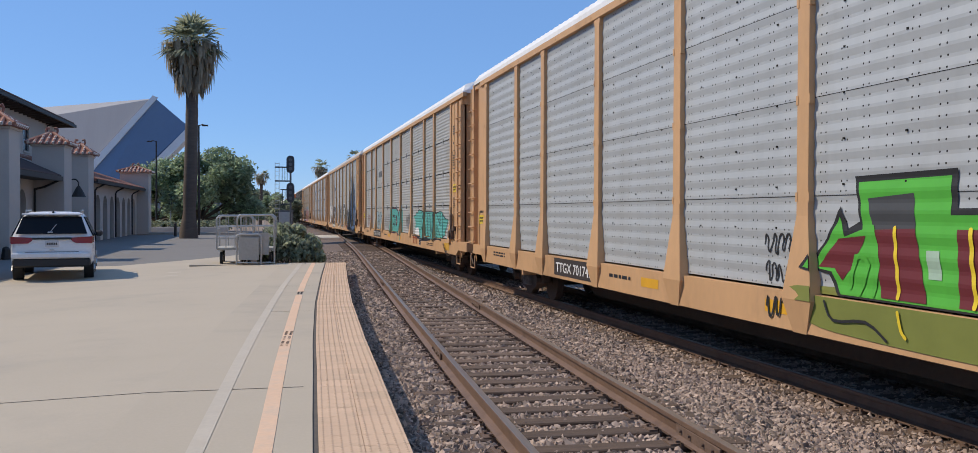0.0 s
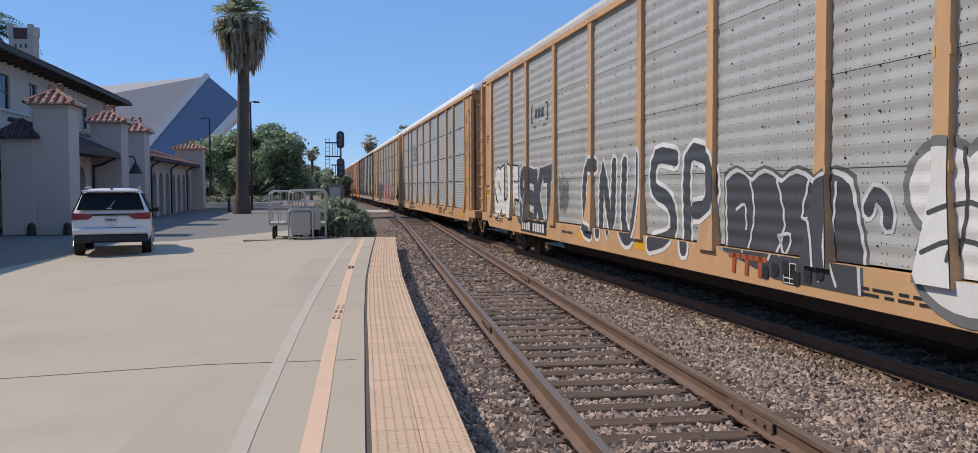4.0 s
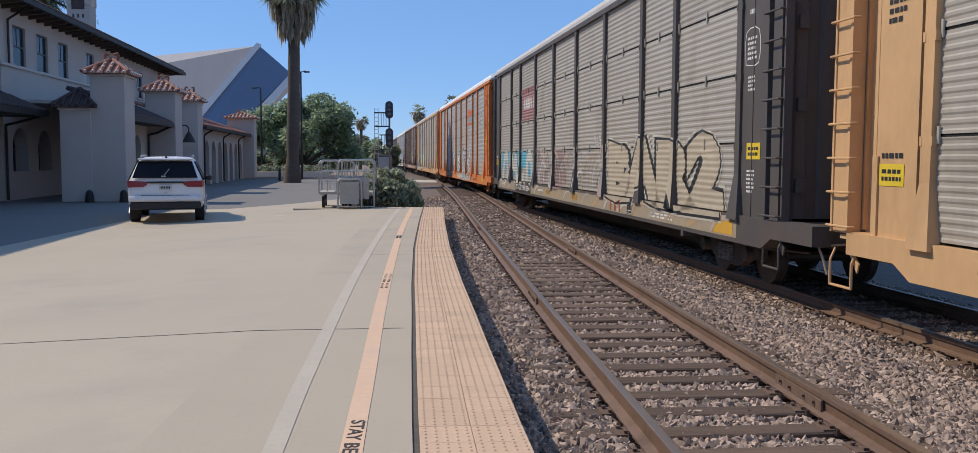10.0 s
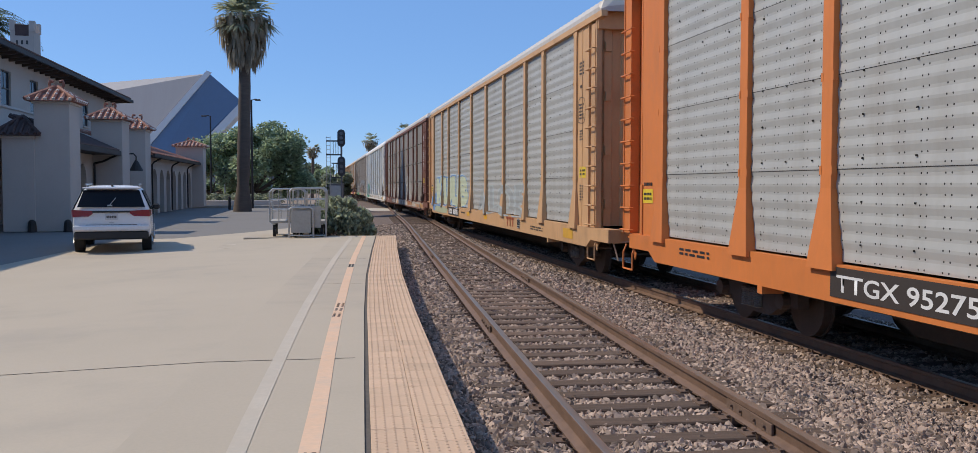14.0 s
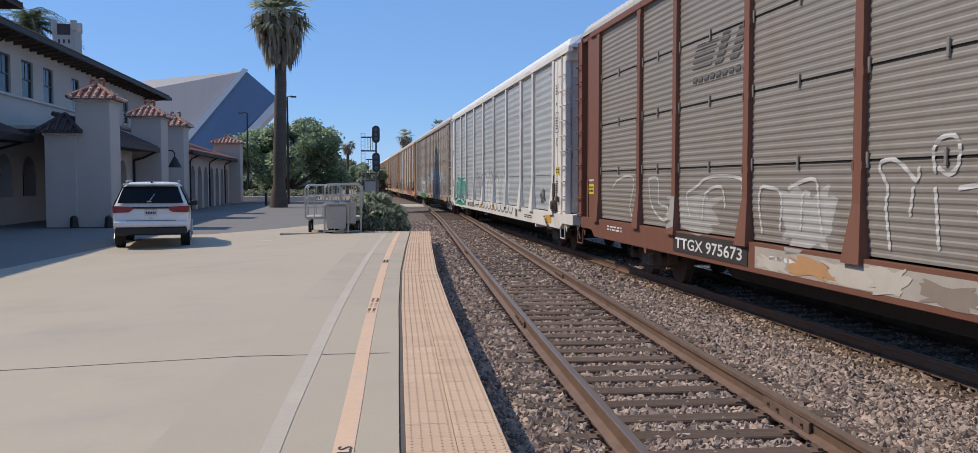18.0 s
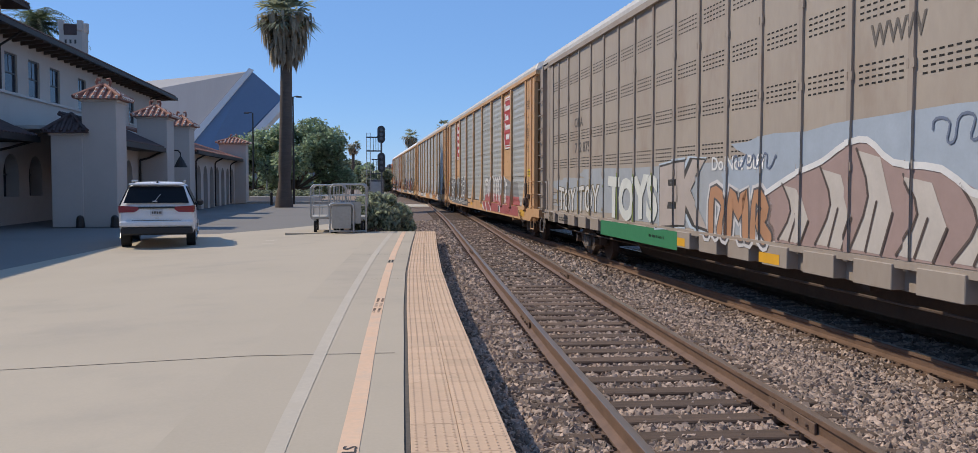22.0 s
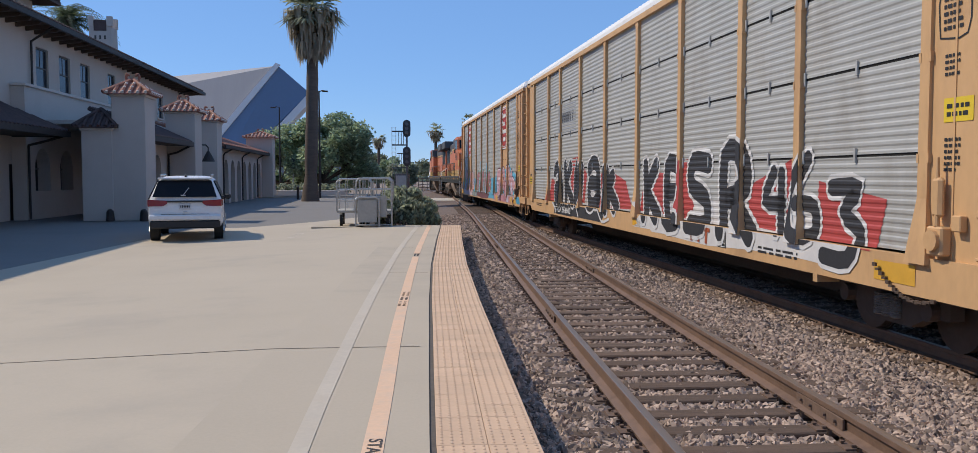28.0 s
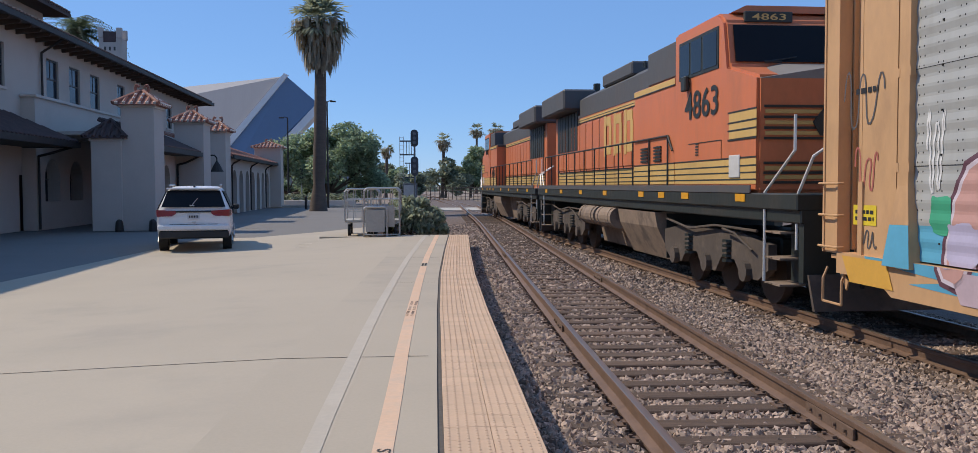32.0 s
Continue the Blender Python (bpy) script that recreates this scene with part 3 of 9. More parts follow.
# heights of a post over its foot, half width and depth there
POST_SHAPE = {"wide": [(0.0, 0.27, 0.150), (0.90, 0.105, 0.078), (4.16, 0.105, 0.075), (4.22, 0.13, 0.075), (4.34, 0.13, 0.075)],
              "seamed": [(0.0, 0.19, 0.150), (0.68, 0.085, 0.078), (4.16, 0.085, 0.075), (4.22, 0.11, 0.075), (4.34, 0.11, 0.075)],
              "vented": [(0.0, 0.045, 0.045), (1.0, 0.045, 0.045), (4.16, 0.045, 0.045), (4.22, 0.05, 0.045), (4.34, 0.05, 0.045)]}
POST_Z = 0.95
X_PANEL, X_SILL = -1.455, -1.545
WIDE = dict(pitch=0.205, depth=0.0105, steps=((0.16, 1), (0.34, 0), (0.16, 0), (0.34, 1)))
FINE = dict(pitch=0.1025, depth=0.009, steps=((0.30, 1), (0.18, 0), (0.30, 0), (0.22, 1)))


def waves(z0, z1, pitch, depth, steps):
    """The corrugation's break points (z, depth outwards)."""
    out, z = [], z0
    k = 0
    out.append((z0, depth))
    while True:
        f, d = steps[k % 4]
        z += f * pitch
        if z >= z1:
            break
        out.append((z, d * depth))
        k += 1
    out.append((z1, out[-1][1]))
    return out


def wave_mesh(width, z0, z1, style):
    b = bmesh.new()
    pts = waves(z0, z1, **style)
    rows = [(b.verts.new((-d, -width / 2, z)), b.verts.new((-d, width / 2, z))) for z, d in pts]
    for r, s in zip(rows[:-1], rows[1:]):
        b.faces.new((r[0], r[1], s[1], s[0]))
    back = [b.verts.new((0.03, -width / 2, z0)), b.verts.new((0.03, width / 2, z0)), b.verts.new((0.03, width / 2, z1)), b.verts.new((0.03, -width / 2, z1))]
    b.faces.new(back)
    bmesh.ops.recalc_face_normals(b, faces=b.faces[:])
    return b


MESHES = {}


def shared(name, key, build, mat_, parent, m=None, label="", smooth=False):
    """A part whose mesh is built once for each key and material."""
    key = (key, mat_.name)
    if key not in MESHES:
        ob = part(name, build(), mat_, parent, label, smooth)
        MESHES[key] = ob.data
    else:
        ob = new(name, MESHES[key])
        ob.parent = parent
        if label:
            ob["label"] = label
    if m is not None:
        ob.matrix_basis = m
    return ob


# -- painted letters and shapes on the car sides
def text_shape(text, height, width=None, bold=0.0):
    """Flat letters as a bmesh in (right, up), from the lower left corner."""
    cu = bpy.data.curves.new("letters", "FONT")
    cu.body, cu.size, cu.offset, cu.resolution_u = text, 1.0, bold, 3
    ob = bpy.data.objects.new("letters", cu)
    me = bpy.data.meshes.new_from_object(ob)
    b = bmesh.new()
    b.from_mesh(me)
    bpy.data.objects.remove(ob), bpy.data.curves.remove(cu), bpy.data.meshes.remove(me)
    xs, ys_ = [v.co.x for v in b.verts], [v.co.y for v in b.verts]
    kx, ky = (width or (max(xs) - min(xs)) * height / (max(ys_) - min(ys_))) / (max(xs) - min(xs)), height / (max(ys_) - min(ys_))
    x0, y0 = min(xs), min(ys_)
    for v in b.verts:
        v.co = ((v.co.x - x0) * kx, (v.co.y - y0) * ky, 0)
    return b


for y0_, y1_, plain_ in LINE_WORDS:
    line_words("STAY BEHI", y0_, y1_, plain_)


def blob_shape(width, height, seed, lumps=14, rough_=0.12):
    """An uneven sprayed field."""
    r = random.Random(seed)
    b = bmesh.new()
    ring = []
    n = 40
    phase = [r.uniform(0, 6.28) for _ in range(4)]
    for i in range(n):
        a = 2 * math.pi * i / n
        k = 1 + rough_ * (math.sin(3 * a + phase[0]) * 0.4 + math.sin(lumps * a + phase[1]) * 0.5 + math.sin(7 * a + phase[2]) * 0.5)
        c, s = math.cos(a), math.sin(a)
        p = 0.5  # squarish oval
        ring.append(b.verts.new((width / 2 + width / 2 * k * math.copysign(abs(c) ** p, c), height / 2 + height / 2 * k * math.copysign(abs(s) ** p, s), 0)))
    b.faces.new(ring)
    return b


def stroke_shape(pts, width, smooth=3):
    """A brush line drawn as one ribbon through points, its bends rounded and its ends blunt."""
    p = [Vector((x, y)) for x, y in pts]
    line = []
    for k in range(len(p) - 1):
        p0, p1, p2, p3 = p[max(k - 1, 0)], p[k], p[k + 1], p[min(k + 2, len(p) - 1)]
        for j in range(smooth):
            f = j / smooth
            line.append(0.5 * (2 * p1 + (p2 - p0) * f + (2 * p0 - 5 * p1 + 4 * p2 - p3) * f * f + (3 * p1 - p0 - 3 * p2 + p3) * f ** 3))
    line.append(p[-1])
    h = width / 2
    head, tail = (line[0] - line[1]).normalized(), (line[-1] - line[-2]).normalized()
    chain = [(line[0] + head * h * 0.9, 0.45), (line[0] + head * h * 0.5, 0.85)] + [(q, 1.0) for q in line] + [(line[-1] + tail * h * 0.5, 0.85), (line[-1] + tail * h * 0.9, 0.45)]
    b = bmesh.new()
    prev = None
    for k, (q, grow) in enumerate(chain):
        d = (chain[min(k + 1, len(chain) - 1)][0] - chain[max(k - 1, 0)][0])
        d = d.normalized() if d.length > 1e-6 else tail
        n = Vector((-d.y, d.x)) * h * grow
        row = (b.verts.new((q.x + n.x, q.y + n.y, 0)), b.verts.new((q.x - n.x, q.y - n.y, 0)))
        if prev:
            b.faces.new((prev[0], prev[1], row[1], row[0]))
        prev = row
    return b


def warp(b, amount, seed):
    """Hand-sprayed letters lean and swell."""
    r = random.Random(seed)
    p = [r.uniform(0, 6.28) for _ in range(4)]
    h = max(v.co.y for v in b.verts)
    for v in b.verts:
        x, y = v.co.x, v.co.y
        v.co.x += amount * h * (0.5 * math.sin(2.1 * y / h * 3 + p[0] + x) + 0.25 * math.sin(5 * y / h + p[1] + 2 * x))
        v.co.y += amount * h * (0.6 * math.sin(1.9 * x + p[2]) + 0.3 * math.sin(4.3 * x + p[3]))
    return b


def cut(b, axis, at, keep_above):
    """Keep one side of a plane."""
    co, no = [0, 0, 0], [0, 0, 0]
    co[axis], no[axis] = at, 1 if keep_above else -1
    geo = b.verts[:] + b.edges[:] + b.faces[:]
    bmesh.ops.bisect_plane(b, geom=geo, plane_co=co, plane_no=no, clear_inner=True)


def decal(car, name, shape, a, z, mat_, layer=1, label=""):
    """Paint on the near side of a car. a: the shape's left end, from the far end of the car; z: its foot. It follows ribs, posts and sill."""
    style, lift = car["_style"], 0.003 * layer
    for v in shape.verts:
        v.co = (0, HALF - a - car["_shift"] - v.co.x, z + v.co.y)
    ys_, zs = [v.co.y for v in shape.verts], [v.co.z for v in shape.verts]
    y0, y1, z0, z1 = min(ys_), max(ys_), min(zs), max(zs)
    out = bmesh.new()

    def add(src):
        me = bpy.data.meshes.new("tmp")
        src.to_mesh(me)
        src.free()
        out.from_mesh(me)
        bpy.data.meshes.remove(me)

    if z1 > Z_SILL1:
        c = shape.copy()
        if z0 < Z_SILL1 + 0.02:
            cut(c, 2, Z_SILL1 + 0.02, True)
        if car["_kind"] == "vented":
            for v in c.verts:
                v.co.x = X_PANEL - 0.012 - lift
        else:
            wv = waves(Z_SILL1 + 0.03, Z_EAVE - 0.02, **style)
            if y0 > HALF - 1.8 or y1 < HALF - 26.0:
                wv = [(Z_SILL1, 0.040), (Z_EAVE, 0.040)]
            for zz, _ in wv:
                if z0 < zz < z1:
                    bmesh.ops.bisect_plane(c, geom=c.verts[:] + c.edges[:] + c.faces[:], plane_co=(0, 0, zz), plane_no=(0, 0, 1))
            kz, kd = [w[0] for w in wv], [w[1] for w in wv]
            for v in c.verts:
                v.co.x = X_PANEL - float(np.interp(v.co.z, kz, kd)) - lift
        add(c)
        form = POST_SHAPE[car["_kind"]]
        pz, pw, pd = [POST_Z + f[0] for f in form], [f[1] for f in form], [f[2] for f in form]
        for p in car["_posts"]:
            yp = HALF - p
            if y0 < yp + pw[0] and y1 > yp - pw[0]:
                for q, low, high in ((0, POST_Z + 0.004, pz[1]), (1, pz[1], Z_EAVE)):
                    if z1 <= low or z0 >= high:
                        continue
                    c = shape.copy()
                    cut(c, 2, low, True), cut(c, 2, high, False)
                    for k in (1, -1):
                        bmesh.ops.bisect_plane(c, geom=c.verts[:] + c.edges[:] + c.faces[:], plane_co=(0, yp + k * pw[q], pz[q]), clear_outer=True,
                                               plane_no=(0, k, (pw[q] - pw[q + 1]) / (pz[q + 1] - pz[q])))
                    for v in c.verts:
                        v.co.x = X_PANEL - float(np.interp(v.co.z, pz, pd)) - lift
                    if len(c.faces):
                        add(c)
                    else:
                        c.free()
    if z0 < Z_SILL1:
        c = shape.copy()
        cut(c, 2, Z_SILL1, False), cut(c, 2, Z_SILL0 + 0.005, True)
        for v in c.verts:
            v.co.x = X_SILL - lift
        if len(c.faces):
            add(c)
        else:
            c.free()
    shape.free()
    out.normal_update()
    turned = [f for f in out.faces if f.normal.x > 0]
    bmesh.ops.reverse_faces(out, faces=turned)
    return part(name, out, mat_, car["_ob"], label)


def graffiti(car, text, a, width, z, height, fill, edge=None, halo=None, bold=0.05, amount=0.05, seed=1, layer=1):
    """A sprayed word: halo, outline and fill."""
    for color, grow, lay in ((halo, bold + 0.085, layer), (edge, bold + 0.045, layer + 1), (fill, bold, layer + 2)):
        if color is None:
            continue
        g = (grow - bold) * height * 0.75
        sh = warp(text_shape(text, height + 2 * g, width + 2 * g, grow), amount, seed)
        decal(car, "graffiti", sh, a - g, z - g, spray(color), lay)


def letters(car, text, a, width, z, height, color, layer=2, name="lettering", bold=0.015):
    decal(car, name, text_shape(text, height, width, bold), a, z, spray(color), layer)


def plate(car, a, width, z, height, color, layer=1, name="painted_panel"):
    b = bmesh.new()
    b.faces.new([b.verts.new(p) for p in ((0, 0, 0), (width, 0, 0), (width, height, 0), (0, height, 0))])
    decal(car, name, b, a, z, spray(color), layer)


def bars(car, a, width, z, height, rows, color, layer=2):
    """Small stencilling that cannot be read: rows of short bars."""
    r = random.Random(int(a * 100) + rows)
    b = bmesh.new()
    for i in range(rows):
        x, step = 0.0, height / rows
        while x < width * (0.7 if i % 3 == 2 else 1.0):
            w = min(r.uniform(0.12, 0.3) * width, width - x)
            if w > 0.02:
                y = height - (i + 0.8) * step
                b.faces.new([b.verts.new(p) for p in ((x, y, 0), (x + w * 0.85, y, 0), (x + w * 0.85, y + step * 0.55, 0), (x, y + step * 0.55, 0))])
            x += w + 0.03 * width
    decal(car, "stencilling", b, a, z, spray(color), layer)["kind"] = "stuff"


# -- running gear
def truck_parts(root, y):
    """A four-wheel truck: side frames, springs, bolster, wheels."""
    t = part("truck", box(bmesh.new(), -1.1, 1.1, -0.25, 0.25, 0.42, 0.66, 0.03), under_black, root)
    t.location = (0, y, TRACK_Z - MAIN_Z)          # the bodies ride high on their springs

    def side():
        b = bmesh.new()
        prism(b, [(-1.15, 0.40), (-1.15, 0.58), (-0.75, 0.62), (-0.45, 0.74), (0.45, 0.74), (0.75, 0.62), (1.15, 0.58), (1.15, 0.40), (0.75, 0.38), (0.42, 0.22), (-0.42, 0.22), (-0.75, 0.38)], "x", -0.08, 0.08)
        return b
    for s in (-1, 1):
        shared("side_frame", "side_frame", side, under_black, t, pose(s * 1.02, 0, 0))

        def spring():
            b = bmesh.new()
            rings = []
            for j in range(21):
                rr = 0.050 + 0.028 * (j % 2)
                rings.append([b.verts.new((rr * math.cos(q * 0.785), rr * math.sin(q * 0.785), 0.29 + 0.0135 * j)) for q in range(8)])
            for p, q in zip(rings[:-1], rings[1:]):
                for n_ in range(8):
                    b.faces.new((p[n_], p[(n_ + 1) % 8], q[(n_ + 1) % 8], q[n_]))
            b.faces.new(rings[0][::-1]), b.faces.new(rings[-1])
            return b
        for k in (-0.18, 0, 0.18):
            shared("spring", "spring", spring, spring_steel, t, pose(s * 1.13, k, 0))
        for k in (-0.88, 0.88):
            def bearing():
                return rod(bmesh.new(), (-0.07, 0, 0), (0.07, 0, 0), 0.11, 10)
            shared("bearing", "bearing", bearing, wheel_steel, t, pose(s * 1.14, k, 0.47))
    for k in (-0.88, 0.88):
        def wheelset():
            b = bmesh.new()
            rod(b, (-0.95, 0, 0), (0.95, 0, 0), 0.08, 10)
            for s in (-1, 1):
                rod(b, (s * 0.69, 0, 0), (s * 0.82, 0, 0), 0.42, 24)
                rod(b, (s * 0.68, 0, 0), (s * 0.71, 0, 0), 0.445, 24)
            return b
        shared("wheelset", "wheelset", wheelset, wheel_steel, t, pose(0, k, 0.42))
    return t


def rung_mesh(width=0.50, off=0.07):
    """A round ladder rung that stands off the corner post on bent ends."""
    return tube(bmesh.new(), [(off, -width / 2, 0), (0, -width / 2, 0), (0, width / 2, 0), (off, width / 2, 0)], 0.015, 6)


def post_mesh(form, foot):
    """A wall post that flares and deepens to a gusset over the sill; with a foot, a wedge runs down the sill under it."""
    b = bmesh.new()
    levels = ([(-0.36, form[0][1] * 0.45, 0.095)] if foot else []) + form
    rings = [[b.verts.new(p) for p in ((0.0, -w, z), (-d, -w, z), (-d, w, z), (0.0, w, z))] for z, w, d in levels]
    for r, q in zip(rings[:-1], rings[1:]):
        for k in range(4):
            b.faces.new((r[k], r[(k + 1) % 4], q[(k + 1) % 4], q[k]))
    b.faces.new(rings[0]), b.faces.new(rings[-1][::-1])
    bmesh.ops.recalc_face_normals(b, faces=b.faces[:])
    for z, w, d in form[1:3]:                      # lugs that hold the panels
        for e in (-1, 1):
            for k in range(3):
                zz = 1.1 + 1.04 * k
                box(b, -d - 0.004, -0.02, e * w - 0.02, e * w + 0.02, zz - 0.05, zz + 0.05)
        break
    return b


def auto_rack(i, color, panel, kind, roof="white", signs=False):
    """A covered auto rack car: flat car, posts, corrugated panels, roof, end doors, ladders, trucks and couplers."""
    root = thing("auto_rack_car", None, "", "rail car", "freight cars of the train")
    frame_m, panel_m = FRAME[color], PANEL[panel]
    style = WIDE if kind == "wide" else FINE
    posts = VENT_POSTS if kind == "vented" else LONG_POSTS if i == 0 else POSTS
    car = {"_ob": root, "_style": style, "_kind": kind, "_posts": posts, "_shift": 0.0}
    Y0, Y1 = -CAR_L / 2, CAR_L / 2

    def sill():
        b = bmesh.new()
        lo, hi, end = Z_SILL0, Z_SILL1, 0.76           # shallower over the trucks' ends
        side_ = [(Y0 - 0.02, end), (Y0 + 1.15, end), (Y0 + 1.45, lo), (Y1 - 1.0, lo), (Y1 - 0.7, end), (Y1 + 0.25, end), (Y1 + 0.25, hi), (Y0 - 0.02, hi)]
        prism(b, side_, "x", X_SILL, X_SILL + 0.26)
        for e in (-1, 1):
            box(b, X_SILL - 0.004, X_SILL + 0.3, e * (HALF - 5.2) - 0.06, e * (HALF - 5.2) + 0.06, Z_SILL0 - 0.10, Z_SILL0 + 0.01)
        return b
    if kind == "vented":
        def sill_open():
            b = bmesh.new()
            box(b, X_SILL + 0.16, X_SILL + 0.26, Y0, Y1, Z_SILL0 + 0.12, Z_SILL1)
            box(b, X_SILL + 0.03, X_SILL + 0.26, Y0, Y1, Z_SILL1 - 0.05, Z_SILL1 + 0.03)
            for p, q in zip(VENT_POSTS[:-1], VENT_POSTS[1:]):
                y = HALF - (p + q) / 2
                box(b, X_SILL, X_SILL + 0.2, y - 0.40, y + 0.34, 0.73, Z_SILL1 - 0.01, 0.008)
            for e in (-1, 1):
                box(b, X_SILL, X_SILL + 0.2, e * (HALF - 1.5) - 0.35, e * (HALF - 1.5) + 0.35, 0.73, Z_SILL1, 0.008)
            return b
        sill = sill_open
    shared("side_sill", ("sill", kind == "vented"), sill, frame_m, root)
    shared("side_sill", ("sill", kind == "vented"), sill, frame_m, root, pose(0, 0, 0, 0, 0, 180))

    def deck_():
        b = bmesh.new()
        box(b, -1.3, 1.3, Y0 + 0.1, Y1 - 0.1, 0.92, 1.0)
        box(b, -0.35, 0.35, Y0, Y1, 0.55, 0.92)
        prism(b, [(Y0 + 5.2, 0.56), (Y0 + 6.2, 0.16), (Y1 - 6.2, 0.16), (Y1 - 5.2, 0.56)], "x", -0.42, 0.42)
        for k in range(9):
            y = Y0 + 2.2 + k * (CAR_L - 4.4) / 8
            box(b, -1.28, 1.28, y - 0.1, y + 0.1, 0.62, 0.93)
        return b
    shared("underframe", "deck", deck_, under_black, root)

    def inner():
        b = bmesh.new()
        for z in (2.75,):
            box(b, -1.38, 1.38, Y0 + 1.3, Y1 - 1.3, z, z + 0.06)
        return b
    shared("deck_floor", "inner", inner, under_black, root)

    # side walls
    for side in (0, 180):
        turn = pose(0, 0, 0, 0, 0, side)
        if side == 180:
            def plain():
                b = wave_mesh(CAR_L - 2.6, Z_SILL1 + 0.03, Z_EAVE - 0.02, style)
                bmesh.ops.translate(b, verts=b.verts[:], vec=(X_PANEL, 0, 0))
                return b
            shared("side_panel", ("far", kind == "wide"), plain, panel_m, root, turn)
        else:
            for k, (a, c) in enumerate(zip(posts[:-1], posts[1:])):
                w, mid = c - a, HALF - (a + c) / 2
                if signs and k in (1, 7):
                    shared("sign_panel", "sign_panel", lambda: box(bmesh.new(), -0.001, 0.03, -w / 2 + 0.02, w / 2 - 0.02, Z_SILL1, Z_EAVE - 0.02), frame_m, root, pose(X_PANEL, mid, 0))
                    continue
                rows = [(Z_SILL1 + 0.03, Z_EAVE - 0.02)]
                if kind == "seamed":
                    cuts = [Z_SILL1 + 0.03, 2.10, 3.14, 4.18, Z_EAVE - 0.02]
                    rows = [(p + (0.02 if q else 0), r) for q, (p, r) in enumerate(zip(cuts[:-1], cuts[1:]))]
                if kind == "vented":
                    shared("side_panel", ("vent", round(w, 2)), lambda: vented_panel(w), panel_m, root, pose(X_PANEL, mid, 0))
                    shared("vent_field", ("slots", round(w, 2)), lambda: vent_slots(w), black_gap, root, pose(X_PANEL, mid, 0), "rows of punched vent slots")["kind"] = "stuff"
                    continue
                for z0, z1 in rows:
                    shared("side_panel", (round(w, 2), z0, kind), lambda: wave_mesh(w - 0.02, z0, z1 - 0.012, style), panel_m, root, pose(X_PANEL, mid, 0))
            if kind == "wide":
                def ticks():
                    b = bmesh.new()
                    r = random.Random(8)
                    for a, c in zip(posts[:-1], posts[1:]):
                        for zz in (2.06, 3.10, 4.14):
                            box(b, X_PANEL - 0.0115, X_PANEL - 0.008, HALF - c + 0.08, HALF - a - 0.08, zz - 0.0035, zz + 0.0035)
                        for f in (0.2, 0.5, 0.8):
                            for k in range(9):
                                if r.random() < 0.8:
                                    y, z = HALF - a - (c - a) * f, 1.25 + 0.46 * k
                                    box(b, X_PANEL - 0.018, X_PANEL - 0.006, y - 0.012, y + 0.012, z - 0.010, z + 0.010)
                    return b
                shared("panel_clip_field", ("ticks", i == 0), ticks, black_gap, root, label="small dark clips and seams on the panels")
            if kind == "seamed":
                def seams():
                    b = bmesh.new()
                    box(b, X_PANEL + 0.004, X_PANEL + 0.03, HALF - 26.05, HALF - 1.75, Z_SILL1 + 0.05, Z_EAVE - 0.06)
                    return b
                shared("seam", "seams", seams, black_gap, root)

                def latch():
                    return box(bmesh.new(), -0.035, -0.01, -0.02, 0.02, -0.08, 0.10, 0.004)
                for a, c in zip(POSTS[:-1], POSTS[1:]):
                    for zz in (2.10, 3.14, 4.18):
                        for yy in (HALF - (a + c) / 2, HALF - a - 0.12, HALF - c + 0.12):
                            shared("latch", "latch", latch, panel_m, root, pose(X_PANEL, yy, zz))
        for p in posts:
            shared("post", ("post", kind, i == 0), lambda: post_mesh(POST_SHAPE[kind], i == 0), frame_m, root, turn @ pose(X_PANEL, HALF - p, POST_Z))

    def top_rail():
        b = bmesh.new()
        box(b, -1.545, -1.42, Y0 + 0.5, Y1 - 0.5, Z_EAVE - 0.06, Z_EAVE + 0.06)
        for k in range(40):
            y = Y0 + 0.9 + k * (CAR_L - 1.8) / 39
            rod(b, (-1.55, y, Z_EAVE), (-1.535, y, Z_EAVE), 0.018, 6)
        return b
    shared("top_rail", "top_rail", top_rail, frame_m, root)
    shared("top_rail", "top_rail", top_rail, frame_m, root, pose(0, 0, 0, 0, 0, 180))

    def roof_mesh():
        b = bmesh.new()
        arc = [(-1.53, Z_EAVE + 0.06), (-1.52, Z_EAVE + 0.16), (-1.40, Z_EAVE + 0.32), (-1.05, Z_EAVE + 0.44), (-0.5, Z_EAVE + 0.51), (0, Z_EAVE + 0.53)]
        arc = arc + [(-x, z) for x, z in arc[-2::-1]]
        n = 184
        rings = []
        for k in range(n + 1):
            y = Y0 + 0.60 + (CAR_L - 0.30) * k / n
            g = 0.010 if k % 2 else 0.0
            e = 0.35 if k in (0, n) else 1.0
            rings.append([b.verts.new((x * (1 + g * 0.4 * (abs(x) > 1.3)), y, Z_EAVE + 0.06 + (z - Z_EAVE - 0.06) * e + g)) for x, z in arc])
        for r, s in zip(rings[:-1], rings[1:]):
            for j in range(len(arc) - 1):
                b.faces.new((r[j], r[j + 1], s[j + 1], s[j]))
        b.faces.new(rings[0][::-1]), b.faces.new(rings[-1])
        bmesh.ops.recalc_face_normals(b, faces=b.faces[:])
        return b
